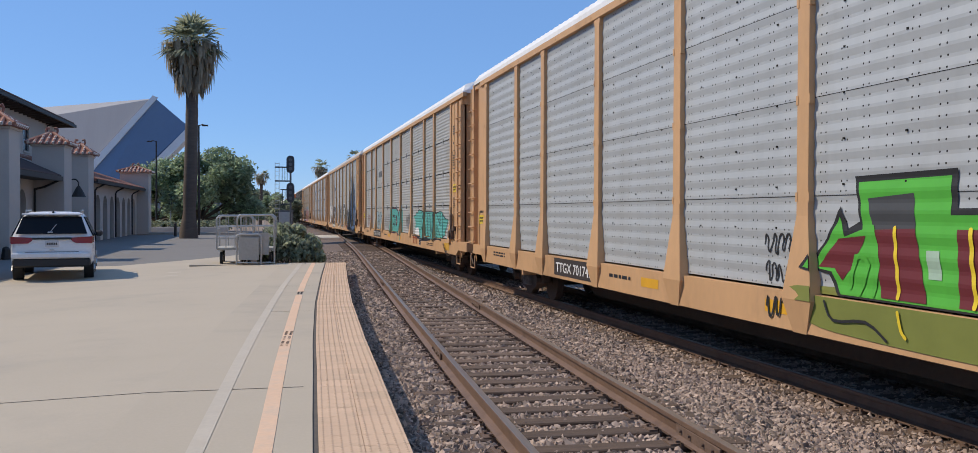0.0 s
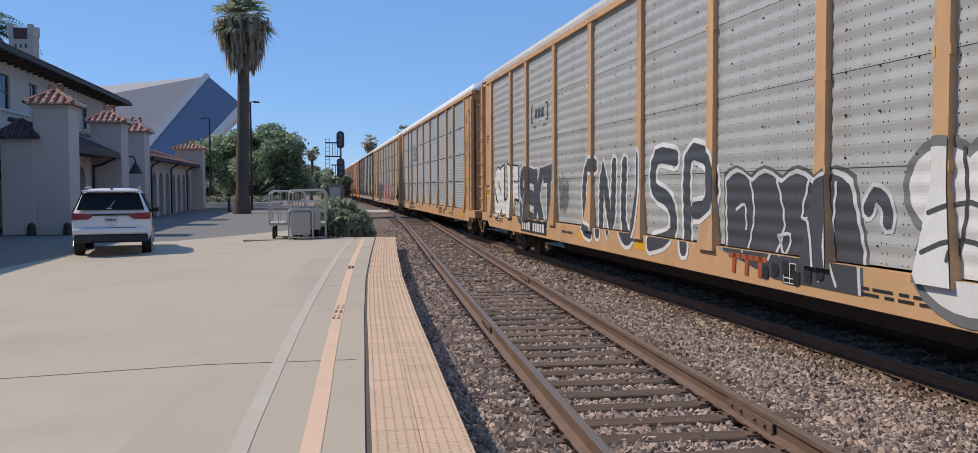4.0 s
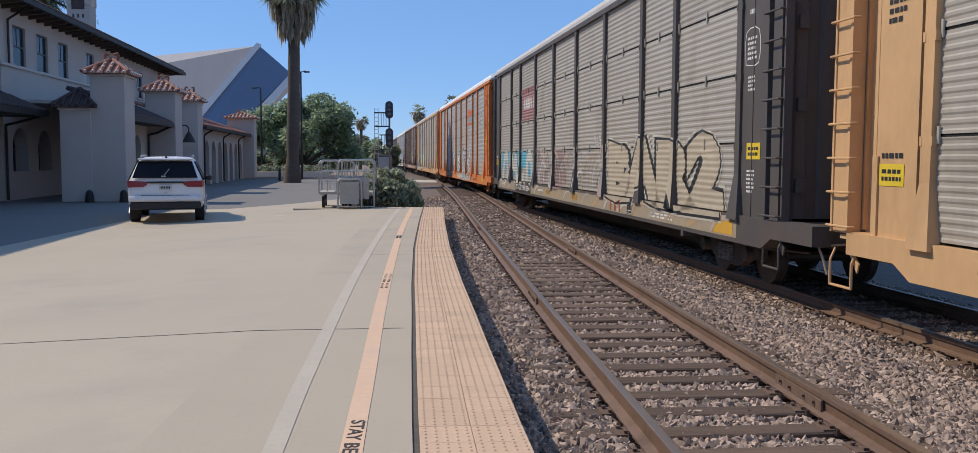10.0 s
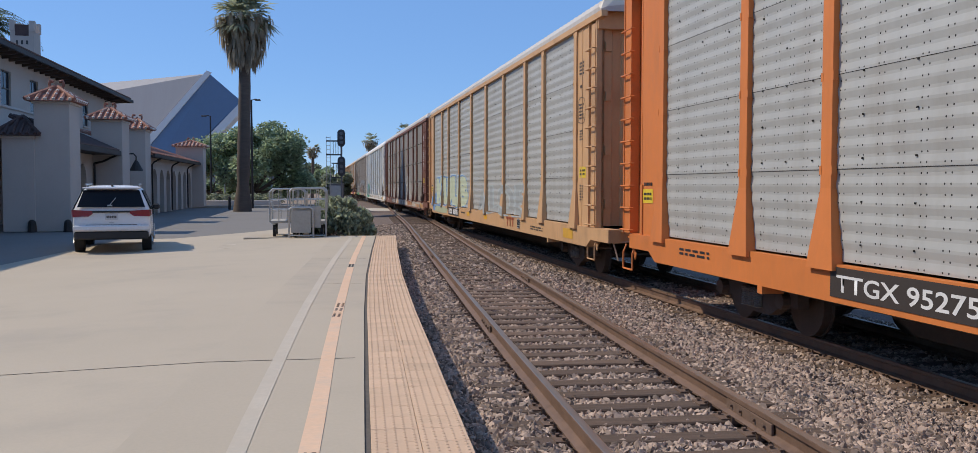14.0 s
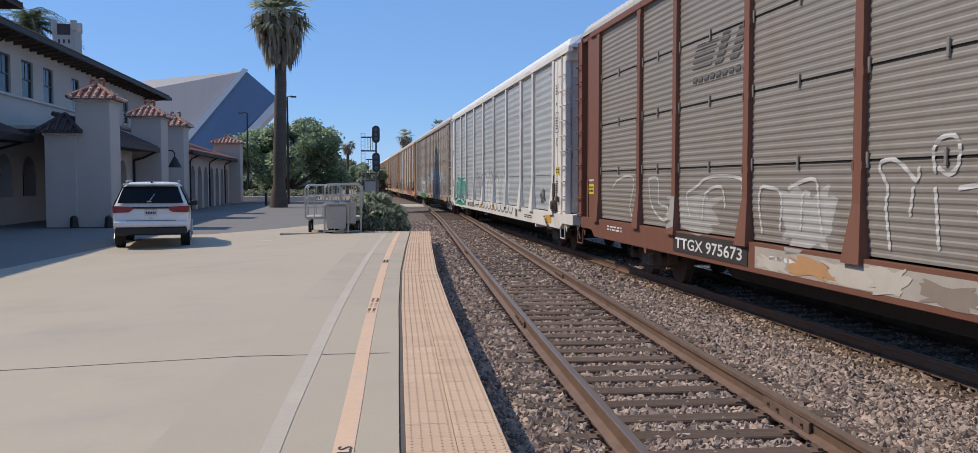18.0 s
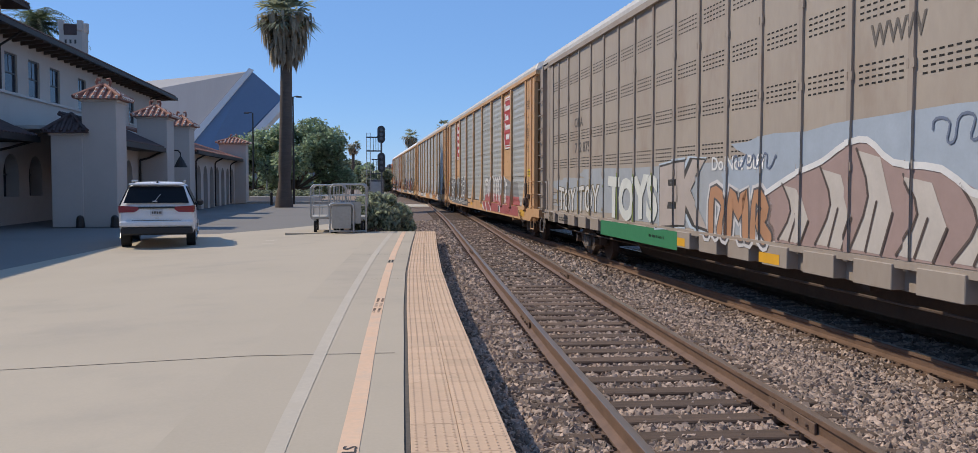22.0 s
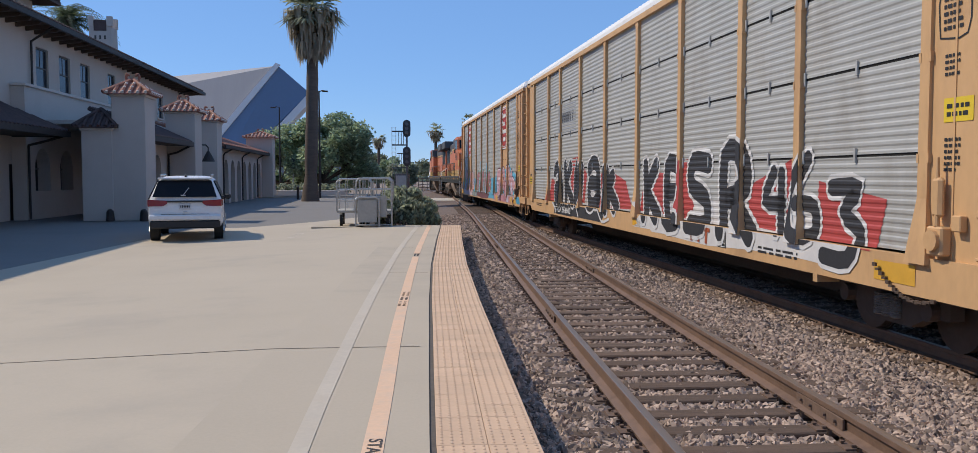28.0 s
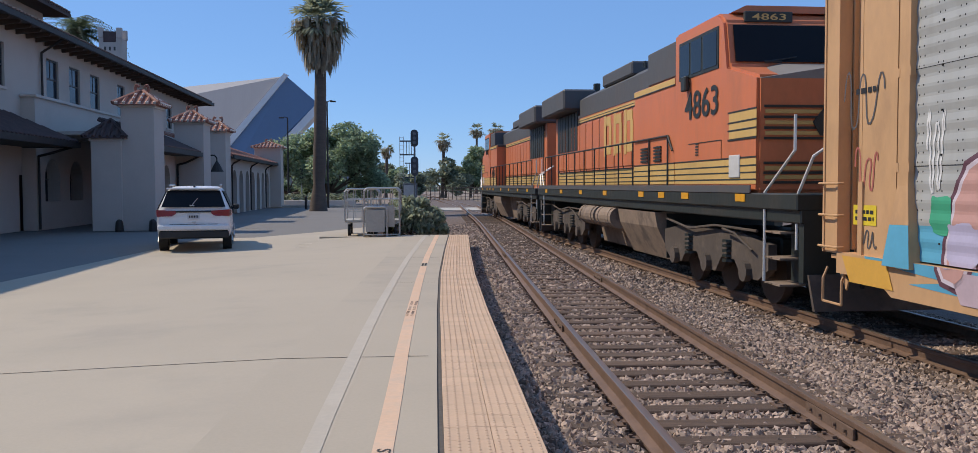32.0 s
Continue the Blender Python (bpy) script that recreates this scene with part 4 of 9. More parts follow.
    shared("roof", "roof", roof_mesh, {"white": roof_white, "grey": roof_grey}[roof], root, label="ribbed sheet-metal roof")

    # ends: corner boxes, folding doors, ladders, grab irons, coupler
    for e in (-1, 1):
        turn = pose(0, 0, 0, 0, 0, 0 if e < 0 else 180)

        y_end = Y0 + 0.90 if e < 0 else Y0 - 0.42
        lane = 0.28 if e < 0 else 0.02                 # middle of the ladder's post, from the end

        def corner():
            b = bmesh.new()
            for s in (-1, 1):
                def post_box(x0, x1, a0, a1, z0=1.0, z1=Z_EAVE, bevel=0.0):
                    box(b, s * x0, s * x1, y_end + a0, y_end + a1, z0, z1, bevel)
                if e < 0:
                    post_box(1.44, 1.495, 0.56, 1.50)                       # flat corner plate
                    post_box(1.485, 1.505, 1.02, 1.05)
                    post_box(1.36, 1.40, 0.0, 0.56)                         # hollow ladder post
                    post_box(1.36, 1.515, 0.52, 0.56), post_box(1.36, 1.515, 0.0, 0.04)
                    post_box(1.36, 1.50, 0.14, 0.40, 1.0, Z_EAVE - 0.1)
                else:
                    post_box(1.45, 1.515, -0.20, 0.10), post_box(1.36, 1.53, 0.10, 0.15), post_box(1.36, 1.53, -0.24, -0.20)
                    post_box(1.26, 1.30, 0.15, 0.62)                        # deep slot beside the ladder
                    post_box(1.30, 1.50, 0.60, 0.66)
                    post_box(1.44, 1.495, 0.66, 1.40)
                    post_box(1.49, 1.52, 0.62, 0.72, 1.0, 1.9)
            box(b, -1.5, 1.5, y_end - 0.07, y_end + 0.13, Z_EAVE - 0.25, Z_EAVE + 0.1)
            box(b, -1.5, 1.5, y_end, y_end + 1.5, Z_EAVE - 0.06, Z_EAVE + 0.06)
            return b
        shared("end_frame", ("corner", e), corner, frame_m, root, turn)

        def doors():
            fold = []
            for k in range(14):
                x, y = -1.26 + k * 2.52 / 13, y_end + 0.05 + (0.04 if k % 2 else 0)
                fold += [(x - 0.08, y), (x + 0.08, y)]
            b = prism(bmesh.new(), fold + [(1.36, y_end + 0.20), (-1.36, y_end + 0.20)], "z", 1.05, Z_EAVE - 0.2)
            for s in (-1, 1):
                for zz in (1.5, 2.6, 3.7, 4.7):
                    box(b, s * 1.32, s * 1.20, y_end - 0.02, y_end + 0.08, zz - 0.09, zz + 0.09)
            return b
        shared("end_door", ("doors", e), doors, FRAME["dark"] if color == "dark" else frame_m, root, turn)
        for s in (-1, 1):
            tall = 1.3 if (signs or i == 2) and (e < 0 or signs) else 4.2
            for k in range(int(tall / 0.40)):
                shared("ladder_rung", "rung", rung_mesh, frame_m, root, turn @ pose(s * 1.585, y_end + lane, 1.08 + 0.40 * k, 0, 0, 0 if s < 0 else 180))

            def stirrup():
                b = bmesh.new()
                tube(b, [(0.06, -0.24, 0.80), (0, -0.24, 0.66), (0, -0.24, 0.36), (0, 0.24, 0.36), (0, 0.24, 0.66), (0.06, 0.24, 0.80)], 0.017, 6)
                prism(b, [(-0.20, 0.78), (-0.34, 0.66), (-0.30, 0.55), (-0.12, 0.78)], "x", 0.03, 0.05)
                return b
            shared("step", "stirrup", stirrup, frame_m, root, turn @ pose(s * 1.52, y_end + lane, 0, 0, 0, 0 if s < 0 else 180))

        def lever():
            b = bmesh.new()
            tube(b, [(-1.42, Y0 + 0.35, 0.78), (-1.42, Y0 + 0.05, 0.76), (-1.40, Y0 - 0.05, 0.60), (-1.36, Y0 - 0.08, 0.42)], 0.016, 6)
            tube(b, [(-1.42, Y0 + 0.05, 0.76), (-0.9, Y0 - 0.02, 0.80), (-0.3, Y0 - 0.1, 0.86)], 0.014, 6)
            return b
        if e < 0 or i % 3:
            shared("uncoupling_lever", "lever", lever, PALE_ROD, root, turn, "pale bent steel uncoupling rod")

        def coupler():
            b = bmesh.new()
            box(b, -0.14, 0.14, Y0 - 0.5, Y0 + 0.4, 0.72, 0.98, 0.02)
            box(b, -0.22, 0.22, Y0 - 0.58, Y0 - 0.3, 0.70, 1.0, 0.04)
            tube(b, [(-0.4, Y0, 0.8), (-0.42, Y0 - 0.3, 0.55), (-0.3, Y0 - 0.55, 0.45)], 0.03, 6)
            return b
        shared("coupler", "coupler", coupler, under_black, root, turn)

        def end_sill():
            b = bmesh.new()
            box(b, -1.50, 1.50, Y0 - (-0.05 if e < 0 else 0.22), Y0 + 0.55, 0.77, 1.0, 0.02)
            prism(b, [(-0.5, 0.78), (0.5, 0.78), (0.3, 0.50), (-0.3, 0.50)], "y", Y0 + 0.1, Y0 + 0.5)
            for s in (-1, 1):
                box(b, s * 1.50, s * 1.10, y_end - 0.05, y_end + 0.55, 0.93, 0.98)      # step board
            return b
        shared("end_sill", ("end_sill", e), end_sill, frame_m, root, turn)
        truck_parts(root, e * 10.3)

    if i not in (3, 5, 6, 7, 10):
        def hand_brake():
            b = bmesh.new()
            y = Y0 + 2.25 - 0.20
            box(b, -1.62, -1.50, y - 0.13, y + 0.13, 1.06, 1.36, 0.02)
            rod(b, (-1.585, y, 1.36), (-1.57, y + 0.03, 2.05), 0.03, 8, 0.016)
            box(b, -1.61, -1.53, y - 0.07, y + 0.08, 1.45, 1.85, 0.03)
            rod(b, (-1.66, y, 1.22), (-1.60, y, 1.22), 0.11, 12)
            box(b, -1.58, -1.50, y - 0.36, y - 0.22, 1.32, 1.48, 0.01)
            return b
        shared("hand_brake", "hand_brake", hand_brake, under_black if i != 13 else frame_m, root, label="dark hand brake housing with its lever")

        def chain():
            b = bmesh.new()
            for k in range(17):
                f = k / 16
                y, z = Y0 + 2.05 + 1.1 * f, 1.06 - 0.52 * math.sin(math.pi * (0.35 + 0.5 * f)) + 0.05 * f
                box(b, -1.62, -1.585, y - 0.035, y + 0.035, z - 0.012, z + 0.012) if k % 2 else box(b, -1.615, -1.59, y - 0.035, y + 0.035, z - 0.02, z + 0.02)
            return b
        shared("brake_chain", "chain", chain, wheel_steel, root)

    def pipe():
        b = bmesh.new()
        tube(b, [(-1.25, Y0 + 0.6, 0.62), (-1.28, Y0 + 2.0, 0.55), (-1.28, Y1 - 2.0, 0.55), (-1.25, Y1 - 0.6, 0.62)], 0.018, 6)
        return b
    shared("brake_pipe", "pipe", pipe, wheel_steel, root)
    tagged(root, f"covered {WORD[color]} auto rack freight car with corrugated metal sides")
    for a in (11.7, 15.2):
        plate(car, a, 0.62, 0.76, 0.14, (0.70, 0.36, 0.02), 1, "reflector")
    return car


def vented_panel(w):
    """A flat painted sheet."""
    return box(bmesh.new(), -0.012, 0.03, -w / 2 + 0.01, w / 2 - 0.01, Z_SILL1 + 0.03, Z_EAVE - 0.02)


def vent_slots(w):
    """Groups of short punched slots in a sheet."""
    b = bmesh.new()
    for z0, rows in ((1.20, 6), (2.25, 4), (2.95, 4), (3.68, 4), (4.45, 4)):
        for r in range(rows):
            for k in range(7):
                y = -w / 2 + 0.20 + k * (w - 0.4) / 6
                z = z0 + r * 0.072
                b.faces.new([b.verts.new((-0.0145, y + p, z + q)) for p, q in ((-0.040, 0), (0.040, 0), (0.040, 0.022), (-0.040, 0.022))])
    return b


CARS = [auto_rack(0, "tan", "blue", "wide"), auto_rack(1, "tan", "plain", "seamed"), auto_rack(2, "tan", "grey", "wide", "grey"),
        auto_rack(3, "tan", "blue", "seamed"), auto_rack(4, "yellow", "dirty", "seamed"), auto_rack(5, "dark", "smoky", "seamed", "grey"),
        auto_rack(6, "orange", "grey", "wide"), auto_rack(7, "tan", "grey", "wide", "grey"), auto_rack(8, "brown", "dusty", "seamed", "grey"),
        auto_rack(9, "white", "blue", "wide"), auto_rack(10, "grey", "vented", "vented", "grey"), auto_rack(11, "tan", "grey", "wide", "grey", True),
        auto_rack(12, "tan", "grey", "wide", "grey"), auto_rack(13, "yellow", "plain", "seamed"), auto_rack(14, "tan", "grey", "wide", "white", True)]

# ---- the depot: stucco walls, tiled piers and awnings; built square in its own space, u away from the wall, v along it ----
DEPOT = Matrix.Translation((-9.35, 0, 0)) @ pose(0, 0, 0, 0, 0, MAIN_TURN)
stucco = material("stucco", (0.53, 0.46, 0.40), 0.9, vary=0.06, scale=0.4, fine=25, bump=0.12, stain=(0.40, 0.34, 0.29), stain_amount=0.35, stain_scale=0.35)
stucco_light = material("stucco_trim", (0.58, 0.51, 0.45), 0.9, vary=0.06, scale=0.6, fine=25, bump=0.1)
tile_red = material("clay_tile", (0.30, 0.125, 0.085), 0.8, vary=0.3, scale=3, fine=14, bump=0.2, stain=(0.55, 0.40, 0.32), stain_amount=0.6, stain_scale=2.5)
tile_dark = material("clay_tile_dark", (0.085, 0.055, 0.05), 0.85, vary=0.3, scale=3, fine=14, bump=0.2)
mortar_white = material("tile_mortar", (0.68, 0.58, 0.50), 0.9, vary=0.15, scale=4, fine=20, bump=0.1)
wood_dark = material("eave_wood", (0.075, 0.055, 0.045), 0.8, vary=0.25, scale=2, fine=16, bump=0.1)
metal_dark = material("dark_metal", (0.045, 0.038, 0.034), 0.6, metal=0.4, vary=0.2, scale=4, fine=20)
door_dark = material("door_paint", (0.06, 0.055, 0.05), 0.6, vary=0.2, scale=2, fine=12)
window_glass = material("window_glass", (0.02, 0.026, 0.04), 0.08, vary=0.1, scale=2, fine=4, bump=0.0, spec=0.25)
window_wood = material("window_frame", (0.10, 0.095, 0.09), 0.6, vary=0.15, scale=4, fine=16)
depot = thing("depot_building", DEPOT, "two-storey mission style stucco depot with red clay tile roofs", "building")
WALL_U = -5.3


def holed(bm, u0, u1, v0, v1, z0, z1, holes):
    """A wall with openings through it."""
    vs = sorted({v0, v1, *[h[0] for h in holes], *[h[1] for h in holes]})
    zs = sorted({z0, z1, *[h[2] for h in holes], *[h[3] for h in holes]})
    for a, b in zip(vs[:-1], vs[1:]):
        run = None
        for c, d in zip(zs[:-1], zs[1:]):
            mv, mz = (a + b) / 2, (c + d) / 2
            free = any(h[0] < mv < h[1] and h[2] < mz < h[3] for h in holes)
            if free:
                if run:
                    box(bm, u0, u1, a, b, *run)
                run = None
            else:
                run = (run[0], d) if run else (c, d)
        if run:
            box(bm, u0, u1, a, b, *run)
    bmesh.ops.remove_doubles(bm, verts=bm.verts[:], dist=1e-4)
    return bm


def sash_window(parent, u, v0, v1, z0, z1):
    """A recessed sash window: frame, two sashes with glass, sill."""
    b = bmesh.new()
    f = 0.07
    for p in ((v0, v0 + f, z0, z1), (v1 - f, v1, z0, z1), (v0 + f, v1 - f, z0, z0 + f), (v0 + f, v1 - f, z1 - f, z1), (v0 + f, v1 - f, (z0 + z1) / 2 - 0.03, (z0 + z1) / 2 + 0.03)):
        box(b, u - 0.16, u - 0.08, *p)
    mid = (v0 + v1) / 2
    box(b, u - 0.14, u - 0.10, mid - 0.015, mid + 0.015, (z0 + z1) / 2, z1 - f)
    w = part("window", b, window_wood, parent)
    for za, zb in ((z0 + f, (z0 + z1) / 2 - 0.03), ((z0 + z1) / 2 + 0.03, z1 - f)):
        b = bmesh.new()
        box(b, u - 0.13, u - 0.115, v0 + f, v1 - f, za, zb)
        part("pane", b, window_glass, w, "dark window pane")
    b = bmesh.new()
    box(b, u - 0.1, u + 0.06, v0 - 0.08, v1 + 0.08, z0 - 0.1, z0)
    part("sill", b, stucco_light, w)


# two-storey wing
W2 = [(34.5, 35.8), (40.05, 41.5), (42.85, 44.3), (45.75, 47.2), (50.2, 51.6), (54.3, 55.7), (58.1, 59.5), (61.0, 62.4)]
holes = [(a, b, 5.6, 7.3) for a, b in W2] + [(26.5, 27.7, 5.6, 7.3), (30.9, 32.1, 5.6, 7.3), (33.2, 34.3, 2.0, 3.4), (36.9, 37.7, 0.0, 2.25)]
b = bmesh.new()
holed(b, WALL_U - 0.35, WALL_U, 8, 70, 0, 8.0, holes)
part("wall", b, stucco, depot)
b = bmesh.new()
box(b, -16, WALL_U - 0.36, 8, 8.3, 0, 8.0)
box(b, -16, WALL_U - 0.36, 69.7, 70, 0, 8.0)
box(b, -16, -15.7, 8.3, 69.7, 0, 8.0)
part("wall", b, stucco, depot)
b = bmesh.new()
box(b, -9, -8.8, 8.4, 69.6, 0, 8.0)
part("inner_wall", b, door_dark, depot, "dark interior partition")
for a, c in W2 + [(26.5, 27.7), (30.9, 32.1)]:
    sash_window(depot, WALL_U, a, c, 5.6, 7.3)
sash_window(depot, WALL_U, 33.2, 34.3, 2.0, 3.4)
b = bmesh.new()
box(b, WALL_U - 0.25, WALL_U - 0.18, 36.9, 37.7, 0.0, 2.25)
d = part("door", b, door_dark, depot, "dark recessed service door")
b = bmesh.new()
rod(b, (WALL_U - 0.17, 37.02, 1.05), (WALL_U - 0.10, 37.02, 1.05), 0.03, 8)
part("door_handle", b, metal_dark, d)


def tiled_slope(parent, u0, z0, u1, z1, v0, v1, mat_, hip0=0.0, hip1=0.0, step=0.34, lip=None):
    """A roof slope of barrel tile ridges from the eave (u0, z0) up to (u1, z1), with hipped ends."""
    b = bmesh.new()
    q = [b.verts.new(p) for p in ((u0, v0, z0), (u0, v1, z0), (u1, v1 - hip1, z1), (u1, v0 + hip0, z1))]
    w = [b.verts.new((p.co.x, p.co.y, p.co.z - 0.09)) for p in q]
    b.faces.new(q), b.faces.new(w[::-1])
    for j in range(4):
        b.faces.new((q[j], w[j], w[(j + 1) % 4], q[(j + 1) % 4]))
    if hip0:
        b.faces.new([b.verts.new(p) for p in ((u0, v0, z0), (u1, v0 + hip0, z1), (u1, v0, z0))])
    if hip1:
        b.faces.new([b.verts.new(p) for p in ((u0, v1, z0), (u1, v1, z0), (u1, v1 - hip1, z1))])
    v = v0 + step / 2
    while v < v1:
        t = 1.0
        if hip0 and v < v0 + hip0:
            t = (v - v0) / hip0
        if hip1 and v > v1 - hip1:
            t = min(t, (v1 - v) / hip1)
        if t > 0.06:
            rod(b, (u0 + (0.04 if u0 > u1 else -0.04), v, z0 + 0.02), (u0 + (u1 - u0) * t, v, z0 + (z1 - z0) * t + 0.02), 0.085, 6)
        v += step
    bmesh.ops.recalc_face_normals(b, faces=b.faces[:])
    return part("tile_roof", b, mat_, parent)


# main roof with bracketed eave
EAVE_U, EAVE_Z = -4.2, 8.05
tiled_slope(depot, EAVE_U, EAVE_Z + 0.12, -10.5, 10.2, 7, 71, tile_dark, 6.0, 6.0)
tiled_slope(depot, -16.8, EAVE_Z + 0.12, -10.5, 10.2, 7, 71, tile_dark, 6.0, 6.0)
b = bmesh.new()
box(b, EAVE_U - 0.04, EAVE_U + 0.10, 6.9, 71.1, EAVE_Z - 0.10, EAVE_Z + 0.10)
box(b, -16.8, EAVE_U - 0.04, 71.0, 71.1, EAVE_Z - 0.10, EAVE_Z + 0.10)
part("gutter", b, metal_dark, depot)
b = bmesh.new()
box(b, WALL_U, EAVE_U - 0.04, 7, 71, EAVE_Z - 0.02, EAVE_Z + 0.03)
box(b, -16, WALL_U, 70, 71, EAVE_Z - 0.02, EAVE_Z + 0.03)
part("soffit", b, wood_dark, depot)
bracket = None
for k in range(62):
    v = 9 + k * 1.0
    def bracket_mesh():
        bb = bmesh.new()
        prism(bb, [(WALL_U, EAVE_Z - 0.02), (WALL_U, EAVE_Z - 0.26), (EAVE_U - 0.2, EAVE_Z - 0.16), (EAVE_U - 0.08, EAVE_Z - 0.02)], "y", -0.07, 0.07)
        return bb
    shared("eave_bracket", "eave_bracket", bracket_mesh, wood_dark, depot, pose(0, v, 0))

# upper block behind, with its own eave
b = bmesh.new()
box(b, -13, -7.6, 26, 46.2, 8.6, 10.3)
part("upper_wall", b, stucco, depot)
tiled_slope(depot, -6.6, 10.47, -10.3, 11.7, 25, 47.2, tile_dark, 3.5, 3.5)
tiled_slope(depot, -14, 10.47, -10.3, 11.7, 25, 47.2, tile_dark, 3.5, 3.5)
b = bmesh.new()
box(b, -14, -6.6, 25, 47.2, 10.28, 10.40)
part("soffit", b, wood_dark, depot)

# lower storey standing proud, with coping
PROUD = -4.75
b = bmesh.new()
ar = [(38.1, 39.8), (41.0, 42.65)]


def arched(bm, u0, u1, v0, v1, z0, z1, arches, sill, spring):
    """A wall with round-headed openings. arches: (v0, v1) of each."""
    edge = v0
    for a, c in arches:
        box(bm, u0, u1, edge, a, z0, z1)
        if sill > z0:
            box(bm, u0, u1, a, c, z0, sill)
        r, mid = (c - a) / 2, (a + c) / 2
        head = [(mid - r * math.cos(math.pi * k / 12), spring + r * math.sin(math.pi * k / 12)) for k in range(13)]
        for (va, za), (vb, zb) in zip(head[:-1], head[1:]):
            f0 = [bm.verts.new((uu, vv, zz)) for uu in (u0, u1) for vv, zz in ((va, za), (vb, zb), (vb, z1), (va, z1))]
            bm.faces.new(f0[:4]), bm.faces.new(f0[4:][::-1])
            bm.faces.new((f0[0], f0[4], f0[5], f0[1])), bm.faces.new((f0[3], f0[2], f0[6], f0[7]))
        edge = c
    box(bm, u0, u1, edge, v1, z0, z1)
    bmesh.ops.remove_doubles(bm, verts=bm.verts[:], dist=1e-4)
    bmesh.ops.recalc_face_normals(bm, faces=bm.faces[:])
    return bm


arched(b, WALL_U + 0.004, PROUD, 37.2, 55.0, 0, 5.35, ar, 1.15, 2.08)
part("lower_wall", b, stucco, depot)
for a, c in ar:
    b = bmesh.new()
    box(b, WALL_U + 0.01, WALL_U + 0.03, a, c, 1.15, 3.0)
    w = part("window", b, window_glass, depot, "dark arched window")
    b = bmesh.new()
    box(b, WALL_U + 0.03, WALL_U + 0.09, (a + c) / 2 - 0.03, (a + c) / 2 + 0.03, 1.15, 2.92)
    box(b, WALL_U + 0.03, WALL_U + 0.09, a, c, 2.05, 2.11)
    part("mullion", b, window_wood, w)
b = bmesh.new()
box(b, WALL_U, PROUD + 0.10, 37.1, 55.0, 5.35, 5.47, 0.02)
part("coping", b, stucco_light, depot)

# left awning
tiled_slope(depot, -3.1, 3.52, -5.2, 4.6, 14, 37.1, tile_dark, 0, 1.6)
b = bmesh.new()
box(b, -3.22, -3.0, 13.9, 37.15, 3.32, 3.54)
box(b, -5.2, -3.22, 37.0, 37.15, 3.32, 3.54)
part("fascia", b, metal_dark, depot)
b = bmesh.new()
box(b, -5.25, -3.22, 14, 37.0, 3.36, 3.42)
part("soffit", b, wood_dark, depot)


def downspout(pts):
    b = bmesh.new()
    tube(b, pts, 0.05, 8)
    part("downspout", b, metal_dark, depot)


downspout([(-3.15, 37.1, 3.4), (-4.2, 37.15, 3.1), (PROUD + 0.07, 37.3, 3.0), (PROUD + 0.07, 37.3, 0.05)])
downspout([(EAVE_U, 39.0, 7.95), (WALL_U + 0.1, 39.3, 7.4), (WALL_U + 0.1, 39.3, 5.5)])
downspout([(EAVE_U, 66.8, 7.95), (WALL_U + 0.1, 67.0, 7.7), (WALL_U + 0.1, 67.0, 4.5)])


